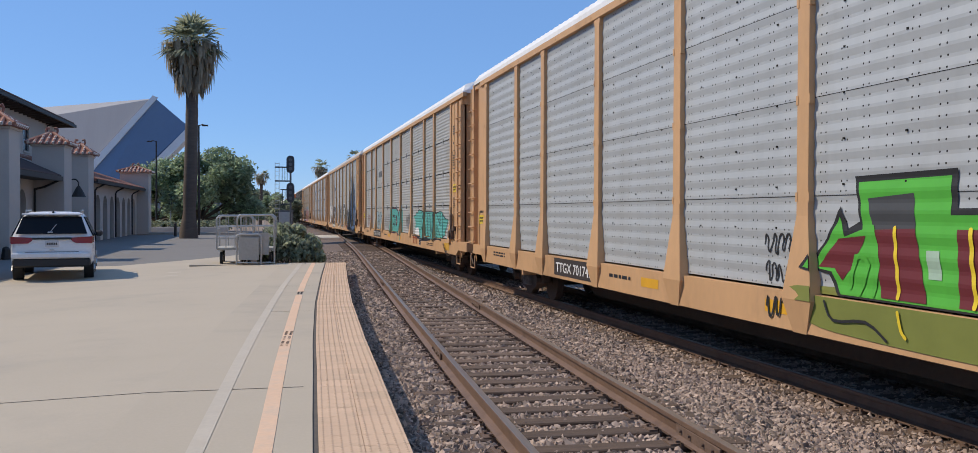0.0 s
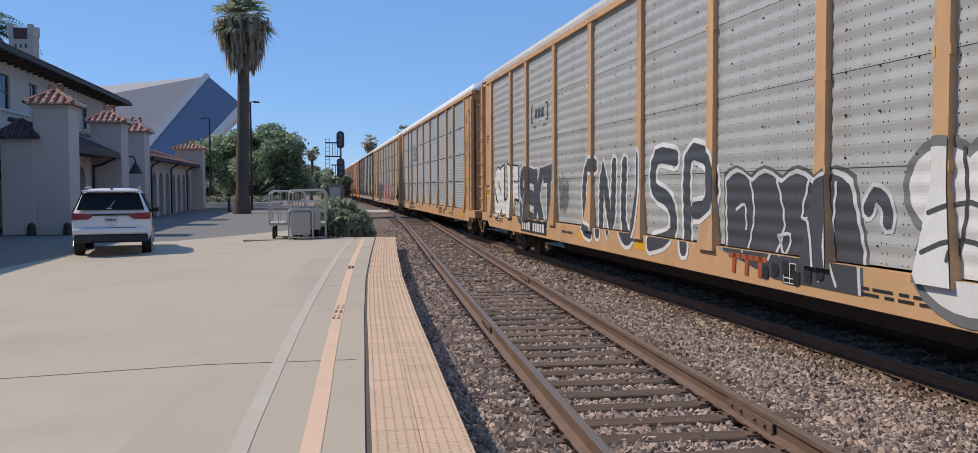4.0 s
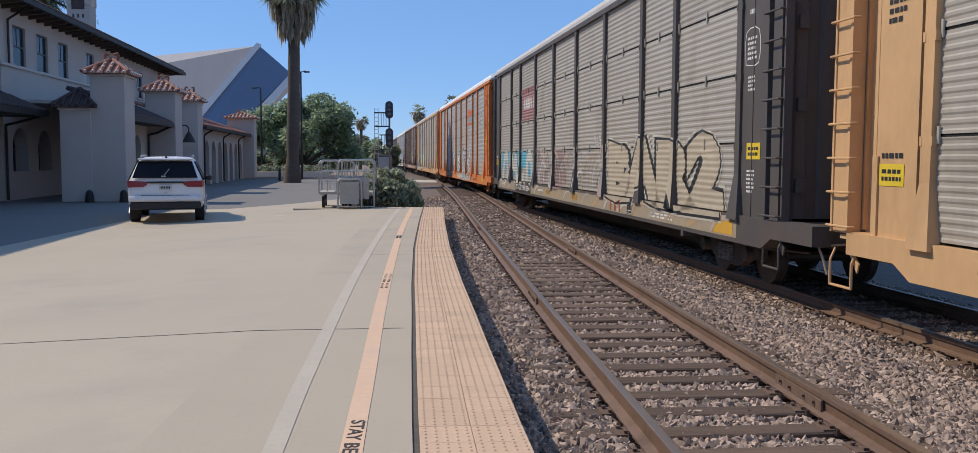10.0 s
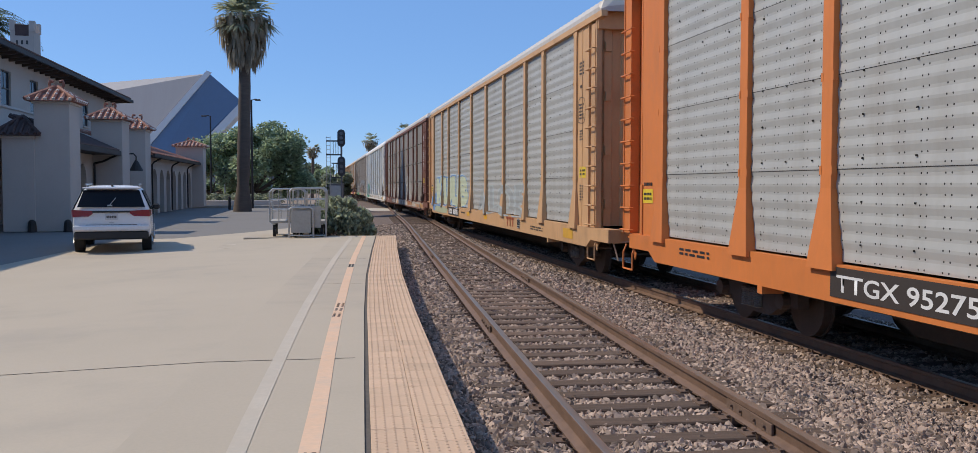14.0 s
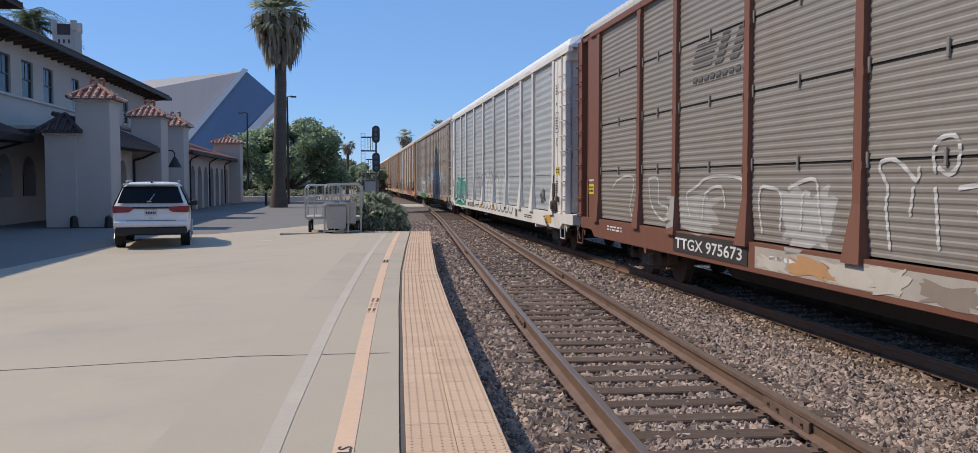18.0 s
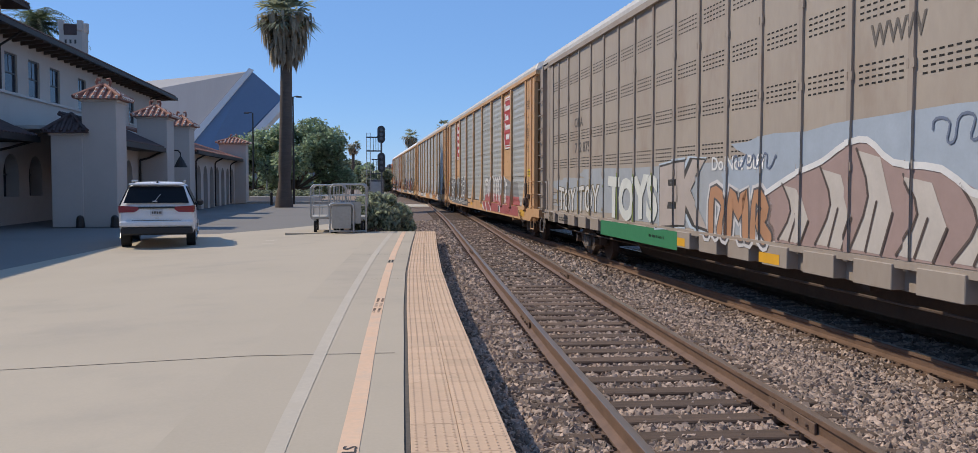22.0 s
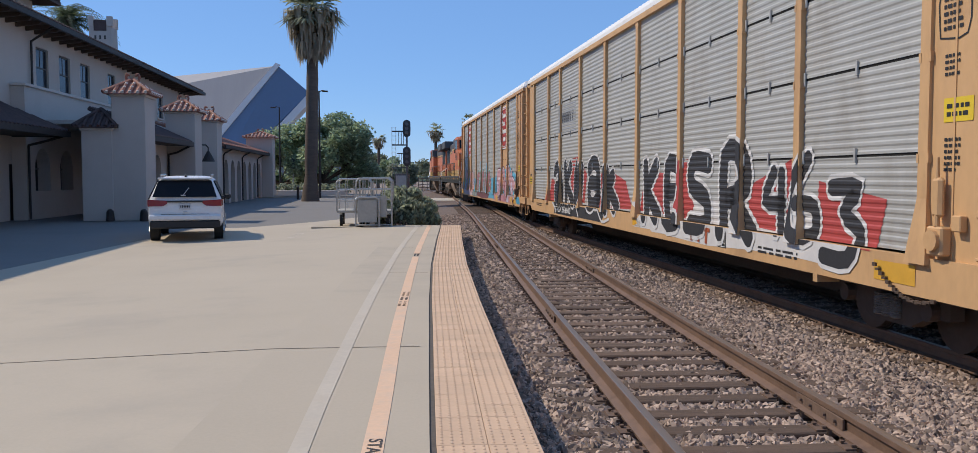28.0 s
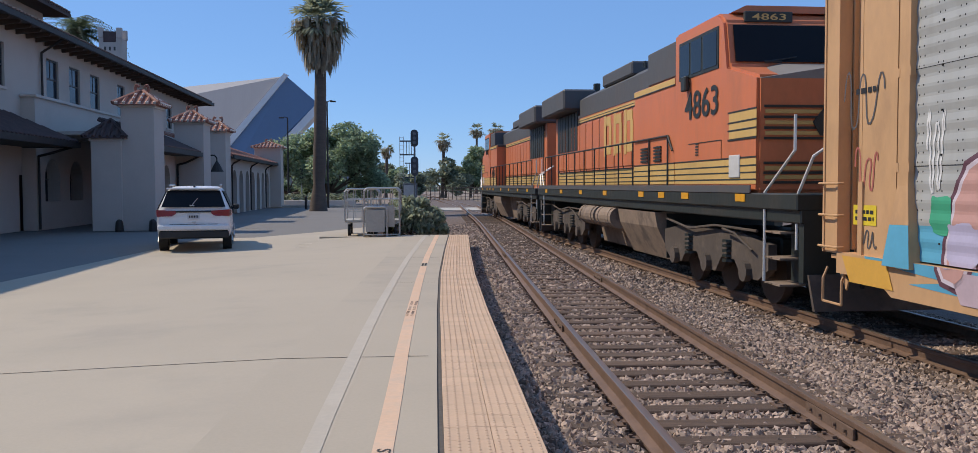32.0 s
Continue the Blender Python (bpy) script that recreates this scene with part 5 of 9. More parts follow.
# piers with tiled caps
def pier(u0, u1, v0, v1, top, cap, mat_, proud=0.12, horns=True):
    p = part("pier", box(bmesh.new(), u0, u1, v0, v1, 0, top, 0.02), stucco, depot)
    b = bmesh.new()
    box(b, u0 - 0.06, u1 + 0.06, v0 - 0.06, v1 + 0.06, top - 0.10, top, 0.015)
    part("moulding", b, stucco_light, p)
    b = bmesh.new()
    e = proud + 0.12
    c = ((u0 + u1) / 2, (v0 + v1) / 2)
    base = [(u0 - e, v0 - e), (u1 + e, v0 - e), (u1 + e, v1 + e), (u0 - e, v1 + e)]
    peak = b.verts.new((*c, top + cap))
    ring = [b.verts.new((*q, top + 0.03)) for q in base]
    low = [b.verts.new((*q, top)) for q in base]
    for j in range(4):
        b.faces.new((ring[j], ring[(j + 1) % 4], peak)), b.faces.new((low[j], low[(j + 1) % 4], ring[(j + 1) % 4], ring[j]))
    b.faces.new(low[::-1])
    part("cap", b, mat_, p)
    rid, mor = bmesh.new(), bmesh.new()
    for j in range(4):
        a, d_ = Vector((*base[j], top + 0.04)), Vector((*base[(j + 1) % 4], top + 0.04))
        k = max(3, int((d_ - a).length / 0.27))
        for i in range(k):
            f = (i + 0.5) / k
            foot = a.lerp(d_, f)
            t = 1 - abs(2 * f - 1)
            mid = a.lerp(d_, 0.5)
            head_ = foot + (Vector((*c, top + cap)) - mid) * t
            if t > 0.1:
                rod(rid, foot + Vector((0, 0, 0.02)), head_ + Vector((0, 0, 0.02)), 0.075, 6)
                rod(mor, foot - (head_ - foot).normalized() * 0.03 + Vector((0, 0, 0.035)), foot + (head_ - foot).normalized() * 0.03 + Vector((0, 0, 0.035)), 0.068, 6)
                for g in (0.35, 0.68):
                    q_ = foot.lerp(head_, g)
                    if t > 0.5:
                        rod(mor, q_ + Vector((0, 0, 0.045)), q_ + (head_ - foot).normalized() * 0.10 + Vector((0, 0, 0.045)), 0.064, 6)
        rod(rid, a + Vector((0, 0, 0.03)), Vector((*c, top + cap + 0.03)), 0.085, 6)
    part("barrel_tile_field", rid, mat_, p)
    if mat_ is tile_red:
        part("tile_edging", mor, mortar_white, p, "pale weathered tile ends")
    else:
        mor.free()
    if horns:
        for s in (-1, 1):
            b = bmesh.new()
            x = c[0] + s * 0.2
            tube(b, [(x, c[1], top + cap - 0.1), (x + s * 0.06, c[1], top + cap + 0.12), (x + s * 0.02, c[1], top + cap + 0.24), (x - s * 0.10, c[1], top + cap + 0.20)], 0.055, 6)
            part("finial", b, mat_, p, "curled clay ridge tile")
    return p


pier(-2.36, -1.2, 36.3, 37.7, 3.66, 0.75, tile_dark, horns=False)
pier(-1.22, 0.06, 36.35, 37.9, 4.98, 0.62, tile_red)
pier(-1.45, -0.02, 46.3, 48.0, 5.0, 0.62, tile_red)
pier(-1.25, -0.12, 53.0, 54.6, 4.95, 0.62, tile_red)
pier(-1.85, 0.30, 76.0, 77.8, 4.95, 0.5, tile_red)
for u, v in ((-1.28, 36.12), (0.0, 36.1)):
    b = bmesh.new()
    rod(b, (u, v, 0), (u, v, 0.34), 0.17, 10, 0.14)
    bmesh.ops.create_uvsphere(b, u_segments=10, v_segments=6, radius=0.14, matrix=Matrix.Translation((u, v, 0.34)))
    part("guard_stone", b, metal_dark, depot, "dark rounded guard post at the foot of a pier")

# porch between the piers: arched wall with a tiled awning
b = bmesh.new()
arched(b, -1.75, -1.4, 37.9, 46.3, 0, 3.9, [(38.6, 40.0), (41.0, 42.4), (43.6, 45.0)], 0.0, 2.1)
arched(b, -1.75, -1.4, 48.0, 53.0, 0, 4.6, [(49.6, 51.2)], 0.0, 2.1)
part("porch_wall", b, stucco, depot)
b = bmesh.new()
box(b, -4.75, -1.75, 37.9, 54.6, 3.9, 4.05)
part("porch_roof", b, stucco_light, depot)
tiled_slope(depot, -0.15, 3.42, -2.6, 4.55, 37.95, 46.25, tile_dark)
b = bmesh.new()
box(b, -0.28, -0.06, 37.95, 46.25, 3.24, 3.46)
part("fascia", b, metal_dark, depot)
b = bmesh.new()
box(b, -1.4, -0.28, 37.95, 46.25, 3.28, 3.34)
part("soffit", b, wood_dark, depot)
downspout([(-0.2, 46.2, 3.3), (-0.9, 46.2, 2.95), (-1.3, 46.2, 2.85), (-1.3, 46.2, 0.05)])

# long arcade
A0, A1 = 54.6, 76.0
spans = [(A0 + 0.7 + 2.6 * k, A0 + 0.7 + 2.6 * k + 1.65) for k in range(8)]
b = bmesh.new()
arched(b, -0.95, -0.6, A0, A1, 0, 3.6, spans, 0.0, 2.0)
part("arcade_wall", b, stucco, depot)
b = bmesh.new()
box(b, -4.3, -4.0, A0, A1, 0, 4.3)
part("inner_wall", b, stucco, depot)
for k, (a, c) in enumerate(spans):
    if k % 2:
        b = bmesh.new()
        box(b, -3.99, -3.95, a + 0.2, c - 0.2, 0.9, 2.6)
        part("window", b, window_glass, depot, "dark window behind the arcade")
tiled_slope(depot, 0.0, 3.62, -4.2, 5.0, A0, A1 + 0.0, tile_red)
b = bmesh.new()
box(b, -0.12, 0.10, A0, A1, 3.44, 3.64)
part("fascia", b, metal_dark, depot)
b = bmesh.new()
box(b, -4.0, -0.12, A0, A1, 3.50, 3.56)
part("soffit", b, wood_dark, depot)
for v in (A0 + 2.9, A0 + 10.6, A0 + 18.4):
    downspout([(0.0, v, 3.45), (-0.45, v, 3.2), (-0.54, v, 3.05), (-0.54, v, 0.05)])

# bell-shaped lamp on its bracket
lamp = thing("wall_lamp", DEPOT @ pose(-0.02, 49.6, 0), "black bell-shaped lamp hanging from a bracket on the depot", "wall lamp")
b = bmesh.new()
tube(b, [(-1.35, 0, 3.35), (-0.5, 0, 3.45), (-0.1, 0, 3.45), (0.02, 0, 3.3), (0.02, 0, 3.1)], 0.035, 6)
part("bracket", b, metal_dark, lamp)
b = bmesh.new()
rod(b, (0.02, 0, 2.95), (0.02, 0, 3.12), 0.16, 12, 0.05)
rod(b, (0.02, 0, 2.55), (0.02, 0, 2.95), 0.36, 12, 0.16)
part("shade", b, metal_dark, lamp)

# crenellated chimney tower behind the roof
tower = thing("chimney_tower", pose(-22.98, 61.5, 0, 0, 0, MAIN_TURN), "slim stucco tower with a crenellated top behind the roof", "tower")
part("shaft", box(bmesh.new(), -0.7, 0.7, -0.7, 0.7, 0, 11.6), stucco, tower)
for x0, x1, y0, y1, z1 in ((-0.75, -0.42, -0.75, -0.42, 12.25), (0.42, 0.75, -0.75, -0.42, 12.25), (-0.75, -0.42, 0.42, 0.75, 12.25), (0.42, 0.75, 0.42, 0.75, 12.25)):
    part("merlon", box(bmesh.new(), x0, x1, y0, y1, 11.6, z1), stucco, tower)
part("screen", box(bmesh.new(), -0.4, 0.4, -0.72, -0.62, 11.3, 12.0), tile_dark, tower, "reddish louvre panel")
for k in (-0.3, 0, 0.3):
    part("vent", box(bmesh.new(), k - 0.06, k + 0.06, -0.715, -0.69, 10.75, 11.0), door_dark, tower)

# ---- large hall, trees, palms and street things beyond ----
hall_roof = material("hall_roof", (0.31, 0.30, 0.31), 0.7, vary=0.06, scale=0.2, fine=3, bump=0.03, stretch=(4, 0.2, 0.2))
hall_blue = material("hall_blue", (0.125, 0.215, 0.36), 0.5, vary=0.06, scale=0.15, fine=2, bump=0.02)
hall_white = material("hall_trim", (0.72, 0.72, 0.72), 0.6, vary=0.05, scale=0.5, fine=4, bump=0.0)
hall = thing("exhibition_hall", None, "large modern hall with a steep grey roof and blue gable wall", "building")
HY = 118.0


def slab(name, pts, thick, mat_, parent, label=""):
    """A flat plate with thickness, its outline given in order; it thickens away from the tracks and the viewer."""
    b = bmesh.new()
    front = [b.verts.new(p) for p in pts]
    back = [b.verts.new(Vector(p) + Vector(thick)) for p in pts]
    b.faces.new(front), b.faces.new(back[::-1])
    for j in range(len(pts)):
        b.faces.new((front[j], back[j], back[(j + 1) % len(pts)], front[(j + 1) % len(pts)]))
    bmesh.ops.recalc_face_normals(b, faces=b.faces[:])
    return part(name, b, mat_, parent, label)


APEX, FOOT, TIP = Vector((-22.1, HY, 15.95)), Vector((-30.6, HY, 5.9)), Vector((-18.3, HY + 1, 12.6))
sweep = [TIP + (Vector((-24.3, HY + 1, 6.4)) - TIP) * (k / 10) + Vector((-1, 0, -1.15)).normalized() * -1.3 * math.sin(math.pi * k / 10) * -1 for k in range(11)]
slab("gable", [FOOT, APEX, *sweep, Vector((-25, HY + 1, 0)), Vector((-31, HY, 0))], (0, 0.5, 0), hall_blue, hall, "blue metal gable wall")
slab("roof", [APEX, FOOT, FOOT + Vector((-60, 22, 0.0)), APEX + Vector((-52, 26, -1.9))], (-0.3, 0.6, -0.5), hall_roof, hall, "steep grey roof slope")
slab("trim", [APEX + Vector((0.35, -0.3, 0.1)), APEX + Vector((-0.25, -0.3, 0.35)), FOOT + Vector((-0.5, -0.3, 0.2)), FOOT + Vector((0.25, -0.3, -0.15))], (0, 0.25, 0), hall_white, hall, "white roof edge")
under = [p + Vector((0.0, -0.2, 0)) for p in sweep]
slab("soffit", under + [p + Vector((0.55, 0, -0.75)) for p in reversed(under)], (0, 3.0, 0), hall_white, hall, "curved pale underside")
slab("wall", [Vector((-31, HY + 3, 0)), Vector((-14, HY + 3, 0)), Vector((-14.5, HY + 3, 5.0)), Vector((-24, HY + 3, 6.8)), Vector((-31, HY + 3, 6.0))], (0, 0.5, 0), hall_roof, hall)

bark = material("palm_bark", (0.115, 0.085, 0.065), 0.9, vary=0.3, scale=1.5, fine=10, bump=0.6, stretch=(1, 1, 4))
bark_tree = material("tree_bark", (0.12, 0.09, 0.065), 0.9, vary=0.3, scale=2, fine=10, bump=0.5)
frond_green = leafy("palm_frond", (0.33, 0.35, 0.235), rough=0.6, vary=0.25, scale=1, fine=8, bump=0.0, island=True, random_value=0.3)
frond_dry = leafy("palm_skirt", (0.43, 0.37, 0.275), rough=0.9, vary=0.25, scale=1, fine=8, bump=0.0, island=True, random_value=0.35)
frond_deep = leafy("date_palm_frond", (0.12, 0.15, 0.085), rough=0.5, vary=0.25, scale=1, fine=8, bump=0.0, island=True, random_value=0.3)
# tree leaf colours are lifted past natural green to carry the haze
leaf_green = leafy("tree_leaf", (0.31, 0.38, 0.235), rough=0.42, vary=0.25, scale=0.6, fine=6, bump=0.0, island=True, random_value=0.4)
leaf_olive = leafy("tree_leaf_olive", (0.29, 0.32, 0.225), rough=0.45, vary=0.25, scale=0.6, fine=6, bump=0.0, island=True, random_value=0.4)
leaf_dry = leafy("shrub_leaf", (0.36, 0.39, 0.27), rough=0.8, vary=0.25, scale=1, fine=8, bump=0.0, island=True, random_value=0.45)


def leaf_cloud(name, centers, count, size, mat_, parent, seed, flat=0.6):
    """Many small leaves about uneven clumps: (x, y, z, radius) each."""
    r = np.random.default_rng(seed)
    c = np.array(centers, float)
    wgt = c[:, 3] ** 2
    pick = r.choice(len(c), count, p=wgt / wgt.sum())
    d = r.normal(size=(count, 3))
    d /= np.linalg.norm(d, axis=1)[:, None]
    rad = c[pick, 3] * (0.55 + 0.45 * r.random(count) ** 0.5) * (1 + 0.12 * r.normal(size=count))
    p = c[pick, :3] + d * rad[:, None] * np.array([1, 1, 0.85])
    a = r.normal(size=(count, 3))
    a[:, 2] *= flat
    a /= np.linalg.norm(a, axis=1)[:, None]
    bvec = np.cross(a, r.normal(size=(count, 3)))
    bvec /= np.linalg.norm(bvec, axis=1)[:, None] + 1e-9
    s = size * (0.6 + 0.8 * r.random(count))[:, None]
    v = np.stack([p - a * s, p + bvec * s * 0.45, p + a * s, p - bvec * s * 0.45], 1).reshape(-1, 3)
    me = bpy.data.meshes.new(name)
    me.vertices.add(len(v))
    me.vertices.foreach_set("co", v.astype(np.float32).ravel())
    me.loops.add(len(v))
    me.loops.foreach_set("vertex_index", np.arange(len(v), dtype=np.int32))
    me.polygons.add(count)
    me.polygons.foreach_set("loop_start", np.arange(0, len(v), 4, dtype=np.int32))
    me.update(calc_edges=True)
    me.materials.append(mat_)
    ob = new(name, me)
    ob.parent = parent
    return ob


def fan_leaf(b, base, way, length, width, droop, r, blades=7):
    """A fan-palm leaf: a stalk and a fan of pointed blades."""
    way = Vector(way).normalized()
    side = way.cross(Vector((0, 0, 1)))
    side = side.normalized() if side.length > 0.01 else Vector((1, 0, 0))
    up = side.cross(way)
    hub = base + way * length * 0.45 + Vector((0, 0, -droop * length * 0.15))
    b.faces.new([b.verts.new(p) for p in (base - side * 0.03, base + side * 0.03, hub + side * 0.02, hub - side * 0.02)])
    for k in range(blades):
        a = (k - (blades - 1) / 2) / blades * 2.3
        d = (way * math.cos(a) + side * math.sin(a)).normalized()
        tip = hub + d * length * 0.55 * r.uniform(0.85, 1.1) + Vector((0, 0, -droop * length * r.uniform(0.25, 0.5)))
        n = d.cross(up).normalized() * width
        m = hub.lerp(tip, 0.5) + Vector((0, 0, 0.06 * length))
        b.faces.new([b.verts.new(p) for p in (hub, m + n, tip, m - n)])


def fan_palm(x, y, z0, height, crown, skirt, trunk_r, label, seed, detail=1.0, group="palms"):
    skirt_r = crown * 0.80
    r = random.Random(seed)
    root = thing("fan_palm", pose(x, y, z0), label, "palm tree", group)
    b = bmesh.new()
    n = 20
    rings = []
    for k in range(n + 1):
        f = k / n
        rr = trunk_r * (1.35 - 0.6 * min(1, f * 6)) if f < 1 / 6 else trunk_r * (0.75 + 0.25 * (1 - f))
        rr *= 1 + 0.03 * (k % 2)
        off = Vector((0.25 * math.sin(f * 1.7), 0.1 * f, height * f))
        rings.append([b.verts.new(off + Vector((rr * math.cos(t * math.pi / 6), rr * math.sin(t * math.pi / 6), 0))) for t in range(12)])
    for p, q in zip(rings[:-1], rings[1:]):
        for t in range(12):
            b.faces.new((p[t], p[(t + 1) % 12], q[(t + 1) % 12], q[t]))
    part("trunk", b, bark, root, smooth=True)
    top = Vector((0.25 * math.sin(1.7), 0.1, height))
    b = bmesh.new()
    for k in range(int(36 * detail)):
        a, e = r.uniform(0, 6.283), r.uniform(-0.1, 1.35)
        way = Vector((math.cos(a) * math.cos(e), math.sin(a) * math.cos(e), math.sin(e)))
        fan_leaf(b, top + Vector((0, 0, r.uniform(-0.3, 0.5))), way, crown * r.uniform(0.85, 1.2), 0.05 * crown, 0.75 - 0.4 * e, r)
    part("crown", b, frond_green, root)
    b = bmesh.new()
    for k in range(int(420 * detail)):
        a, f = r.uniform(0, 6.283), r.random()
        rad = skirt_r * (1.0 - 0.50 * f ** 1.6) * r.uniform(0.55, 1.08)
        zz = 0.25 - skirt * f
        base = top + Vector((0.25 * math.cos(a), 0.25 * math.sin(a), zz + 0.35))
        knee = top + Vector((rad * math.cos(a), rad * math.sin(a), zz + 0.1))
        tip = knee + Vector((0.06 * math.cos(a), 0.06 * math.sin(a), -skirt * r.uniform(0.18, 0.40)))
        s = Vector((-math.sin(a), math.cos(a), 0)) * 0.07 * skirt_r * r.uniform(0.5, 1.2)
        b.faces.new([b.verts.new(p) for p in (base, knee + s, knee - s)])
        b.faces.new([b.verts.new(p) for p in (knee + s, knee.lerp(tip, 0.6) + s * 0.8, tip, knee.lerp(tip, 0.5) - s * 0.8, knee - s)])
    part("dry_skirt", b, frond_dry, root, "skirt of hanging dead fronds")
    return root


fan_palm(-9.85, 64.0, 0.0, 13.1, 2.35, 3.0, 0.48, "tall fan palm with a skirt of dead fronds beside the depot", 3, 1.6)
for x, y, h, c, s in ((-2.6, 150, 9.2, 1.7, 1), (4.2, 210, 14.5, 2.3, 2), (9.5, 230, 16.0, 2.6, 5), (-12.4, 155, 8.2, 1.6, 6)):
    fan_palm(x, y, -0.3, h, c, 1.6, 0.3, "distant fan palm beyond the crossing", 20 + s, 0.5)


def feather_palm(x, y, z0, height, spread, seed):
    r = random.Random(seed)
    root = thing("date_palm", pose(x, y, z0), "feathery date palm rising behind the depot roof", "palm tree", "palms")
    part("trunk", rod(bmesh.new(), (0, 0, 0), (0, 0, height), 0.42, 12, 0.36), bark, root)
    b = bmesh.new()
    for k in range(64):
        a, e = r.uniform(0, 6.283), r.uniform(-0.3, 1.3)
        pts = []
        for j in range(9):
            f = j / 8
            out = spread * f * math.cos(e * (1 - 0.3 * f))
            pts.append(Vector((out * math.cos(a), out * math.sin(a), height + spread * (math.sin(e) * f - 0.75 * f * f))))
        for j in range(8):
            d = (pts[j + 1] - pts[j]).normalized()
            side = Vector((-math.sin(a), math.cos(a), 0))
            for s in (-1, 1):
                for q in (0.25, 0.75):
                    o = pts[j].lerp(pts[j + 1], q)
                    tip = o + (side * s * 0.8 + d * 0.6 + Vector((0, 0, -0.35))) * 0.62 * (1.1 - j / 10)
                    b.faces.new([b.verts.new(p) for p in (o - d * 0.06, o + d * 0.06, tip)])
            b.faces.new([b.verts.new(p) for p in (pts[j] + side * 0.025, pts[j] - side * 0.025, pts[j + 1] - side * 0.02, pts[j + 1] + side * 0.02)])
    part("crown", b, frond_deep, root)
    return root


feather_palm(-26.0, 63.0, 0, 12.3, 3.5, 4)


def broad_tree(x, y, z0, clumps, leaves, size, seed, mat_, label, trunk=0.28, group="trees"):
    root = thing("tree", pose(x, y, z0), label, "tree", group)
    r = random.Random(seed)
    b = bmesh.new()
    low = min(c[2] - c[3] for c in clumps)
    fork = Vector((0, 0, max(1.0, low * 0.9)))
    rod(b, (0, 0, 0), fork, trunk, 10, trunk * 0.75)
    for c in clumps:
        mid = fork.lerp(Vector(c[:3]), 0.5) + Vector((r.uniform(-.3, .3), r.uniform(-.3, .3), 0))
        rod(b, fork, mid, trunk * 0.5, 7, trunk * 0.3)
        rod(b, mid, c[:3], trunk * 0.3, 6, trunk * 0.1)
    part("trunk", b, bark_tree, root)
    leaf_cloud("crown", clumps, leaves, size, mat_, root, seed)
    return root


def clumps_in(w, d, z0, z1, n, rad, seed):
    r = random.Random(seed)
    out = []
    for k in range(n):
        a, f = r.uniform(0, 6.283), math.sqrt(r.random())
        z = r.uniform(z0, z1)
        k2 = math.sqrt(max(0.1, 1 - ((z - (z0 * 0.6 + z1 * 0.4)) / (z1 - z0)) ** 2 * 1.6))
        out.append((w / 2 * f * math.cos(a) * k2, d / 2 * f * math.sin(a) * k2, z, rad * r.uniform(0.7, 1.2)))
    return out


broad_tree(-12.6, 88, -0.1, clumps_in(11.5, 8, 2.0, 6.9, 28, 1.45, 2), 26000, 0.20, 5, leaf_green, "dense rounded green street tree", 0.3)
broad_tree(-17.5, 94, -0.1, clumps_in(7, 5, 1.0, 3.3, 12, 0.85, 8), 6000, 0.22, 9, leaf_green, "dense rounded green street tree", 0.25)
broad_tree(-13.3, 103, -0.1, clumps_in(7.5, 4, 0.9, 2.6, 14, 0.85, 12), 6000, 0.2, 13, leaf_green, "low spreading green tree behind the palm", 0.15)
for k, (x, y, w, z1, mat_) in enumerate(((-6.8, 130, 5, 3.4, leaf_olive), (-2.0, 150, 8, 6.5, leaf_olive), (2.2, 152, 7, 8.6, leaf_green), (6.0, 165, 9, 9.0, leaf_green), (10.5, 175, 9, 9.5, leaf_olive),
                                         (15.0, 170, 10, 12.0, leaf_green), (20, 190, 12, 12.5, leaf_olive), (0.5, 190, 9, 6.5, leaf_olive), (-10.0, 160, 8, 5.5, leaf_green), (-26, 140, 14, 5.5, leaf_green),
                                         (-40, 130, 16, 6.0, leaf_olive), (28, 200, 14, 12, leaf_green), (-15, 170, 10, 6.0, leaf_olive))):
    broad_tree(x, y, -0.3, clumps_in(w, w * 0.7, z1 * 0.25, z1 * 0.9, 12, w * 0.17, 30 + k), 3600, 0.34, 60 + k, mat_, "dusty green tree in the distance beyond the crossing", 0.22)

# far woods to close the horizon
r_ = random.Random(11)
far = [(r_.uniform(-300, 300), r_.uniform(330, 420), r_.uniform(0, 4), r_.uniform(3.5, 6.5)) for _ in range(150)]
holder = leaf_cloud("far_trees", far, 26000, 1.1, leaf_olive, None, 77)
tagged(holder, "hazy line of far trees on the horizon", "trees", kind="stuff")

# dry shrub at the platform's end
shrub = thing("shrub", pose(-1.70, 30.2, -0.1), "sprawling grey-green shrub at the end of the platform", "shrub")
leaf_cloud("foliage", [(-0.45, 0, 0.6, 0.5), (-0.1, 0.3, 0.95, 0.45), (0.3, 0.0, 0.75, 0.45), (0.7, 0.4, 0.6, 0.42), (-0.2, 0.8, 1.1, 0.45), (0.35, 1.0, 1.1, 0.4), (0.85, 1.1, 0.75, 0.4), (0.55, -0.25, 0.4, 0.35), (1.05, 0.3, 0.35, 0.3), (0.0, 0.5, 1.3, 0.25), (0.5, 0.6, 1.25, 0.22)],
           4600, 0.105, leaf_dry, shrub, 21, 1.5)
b = bmesh.new()
rr = random.Random(5)
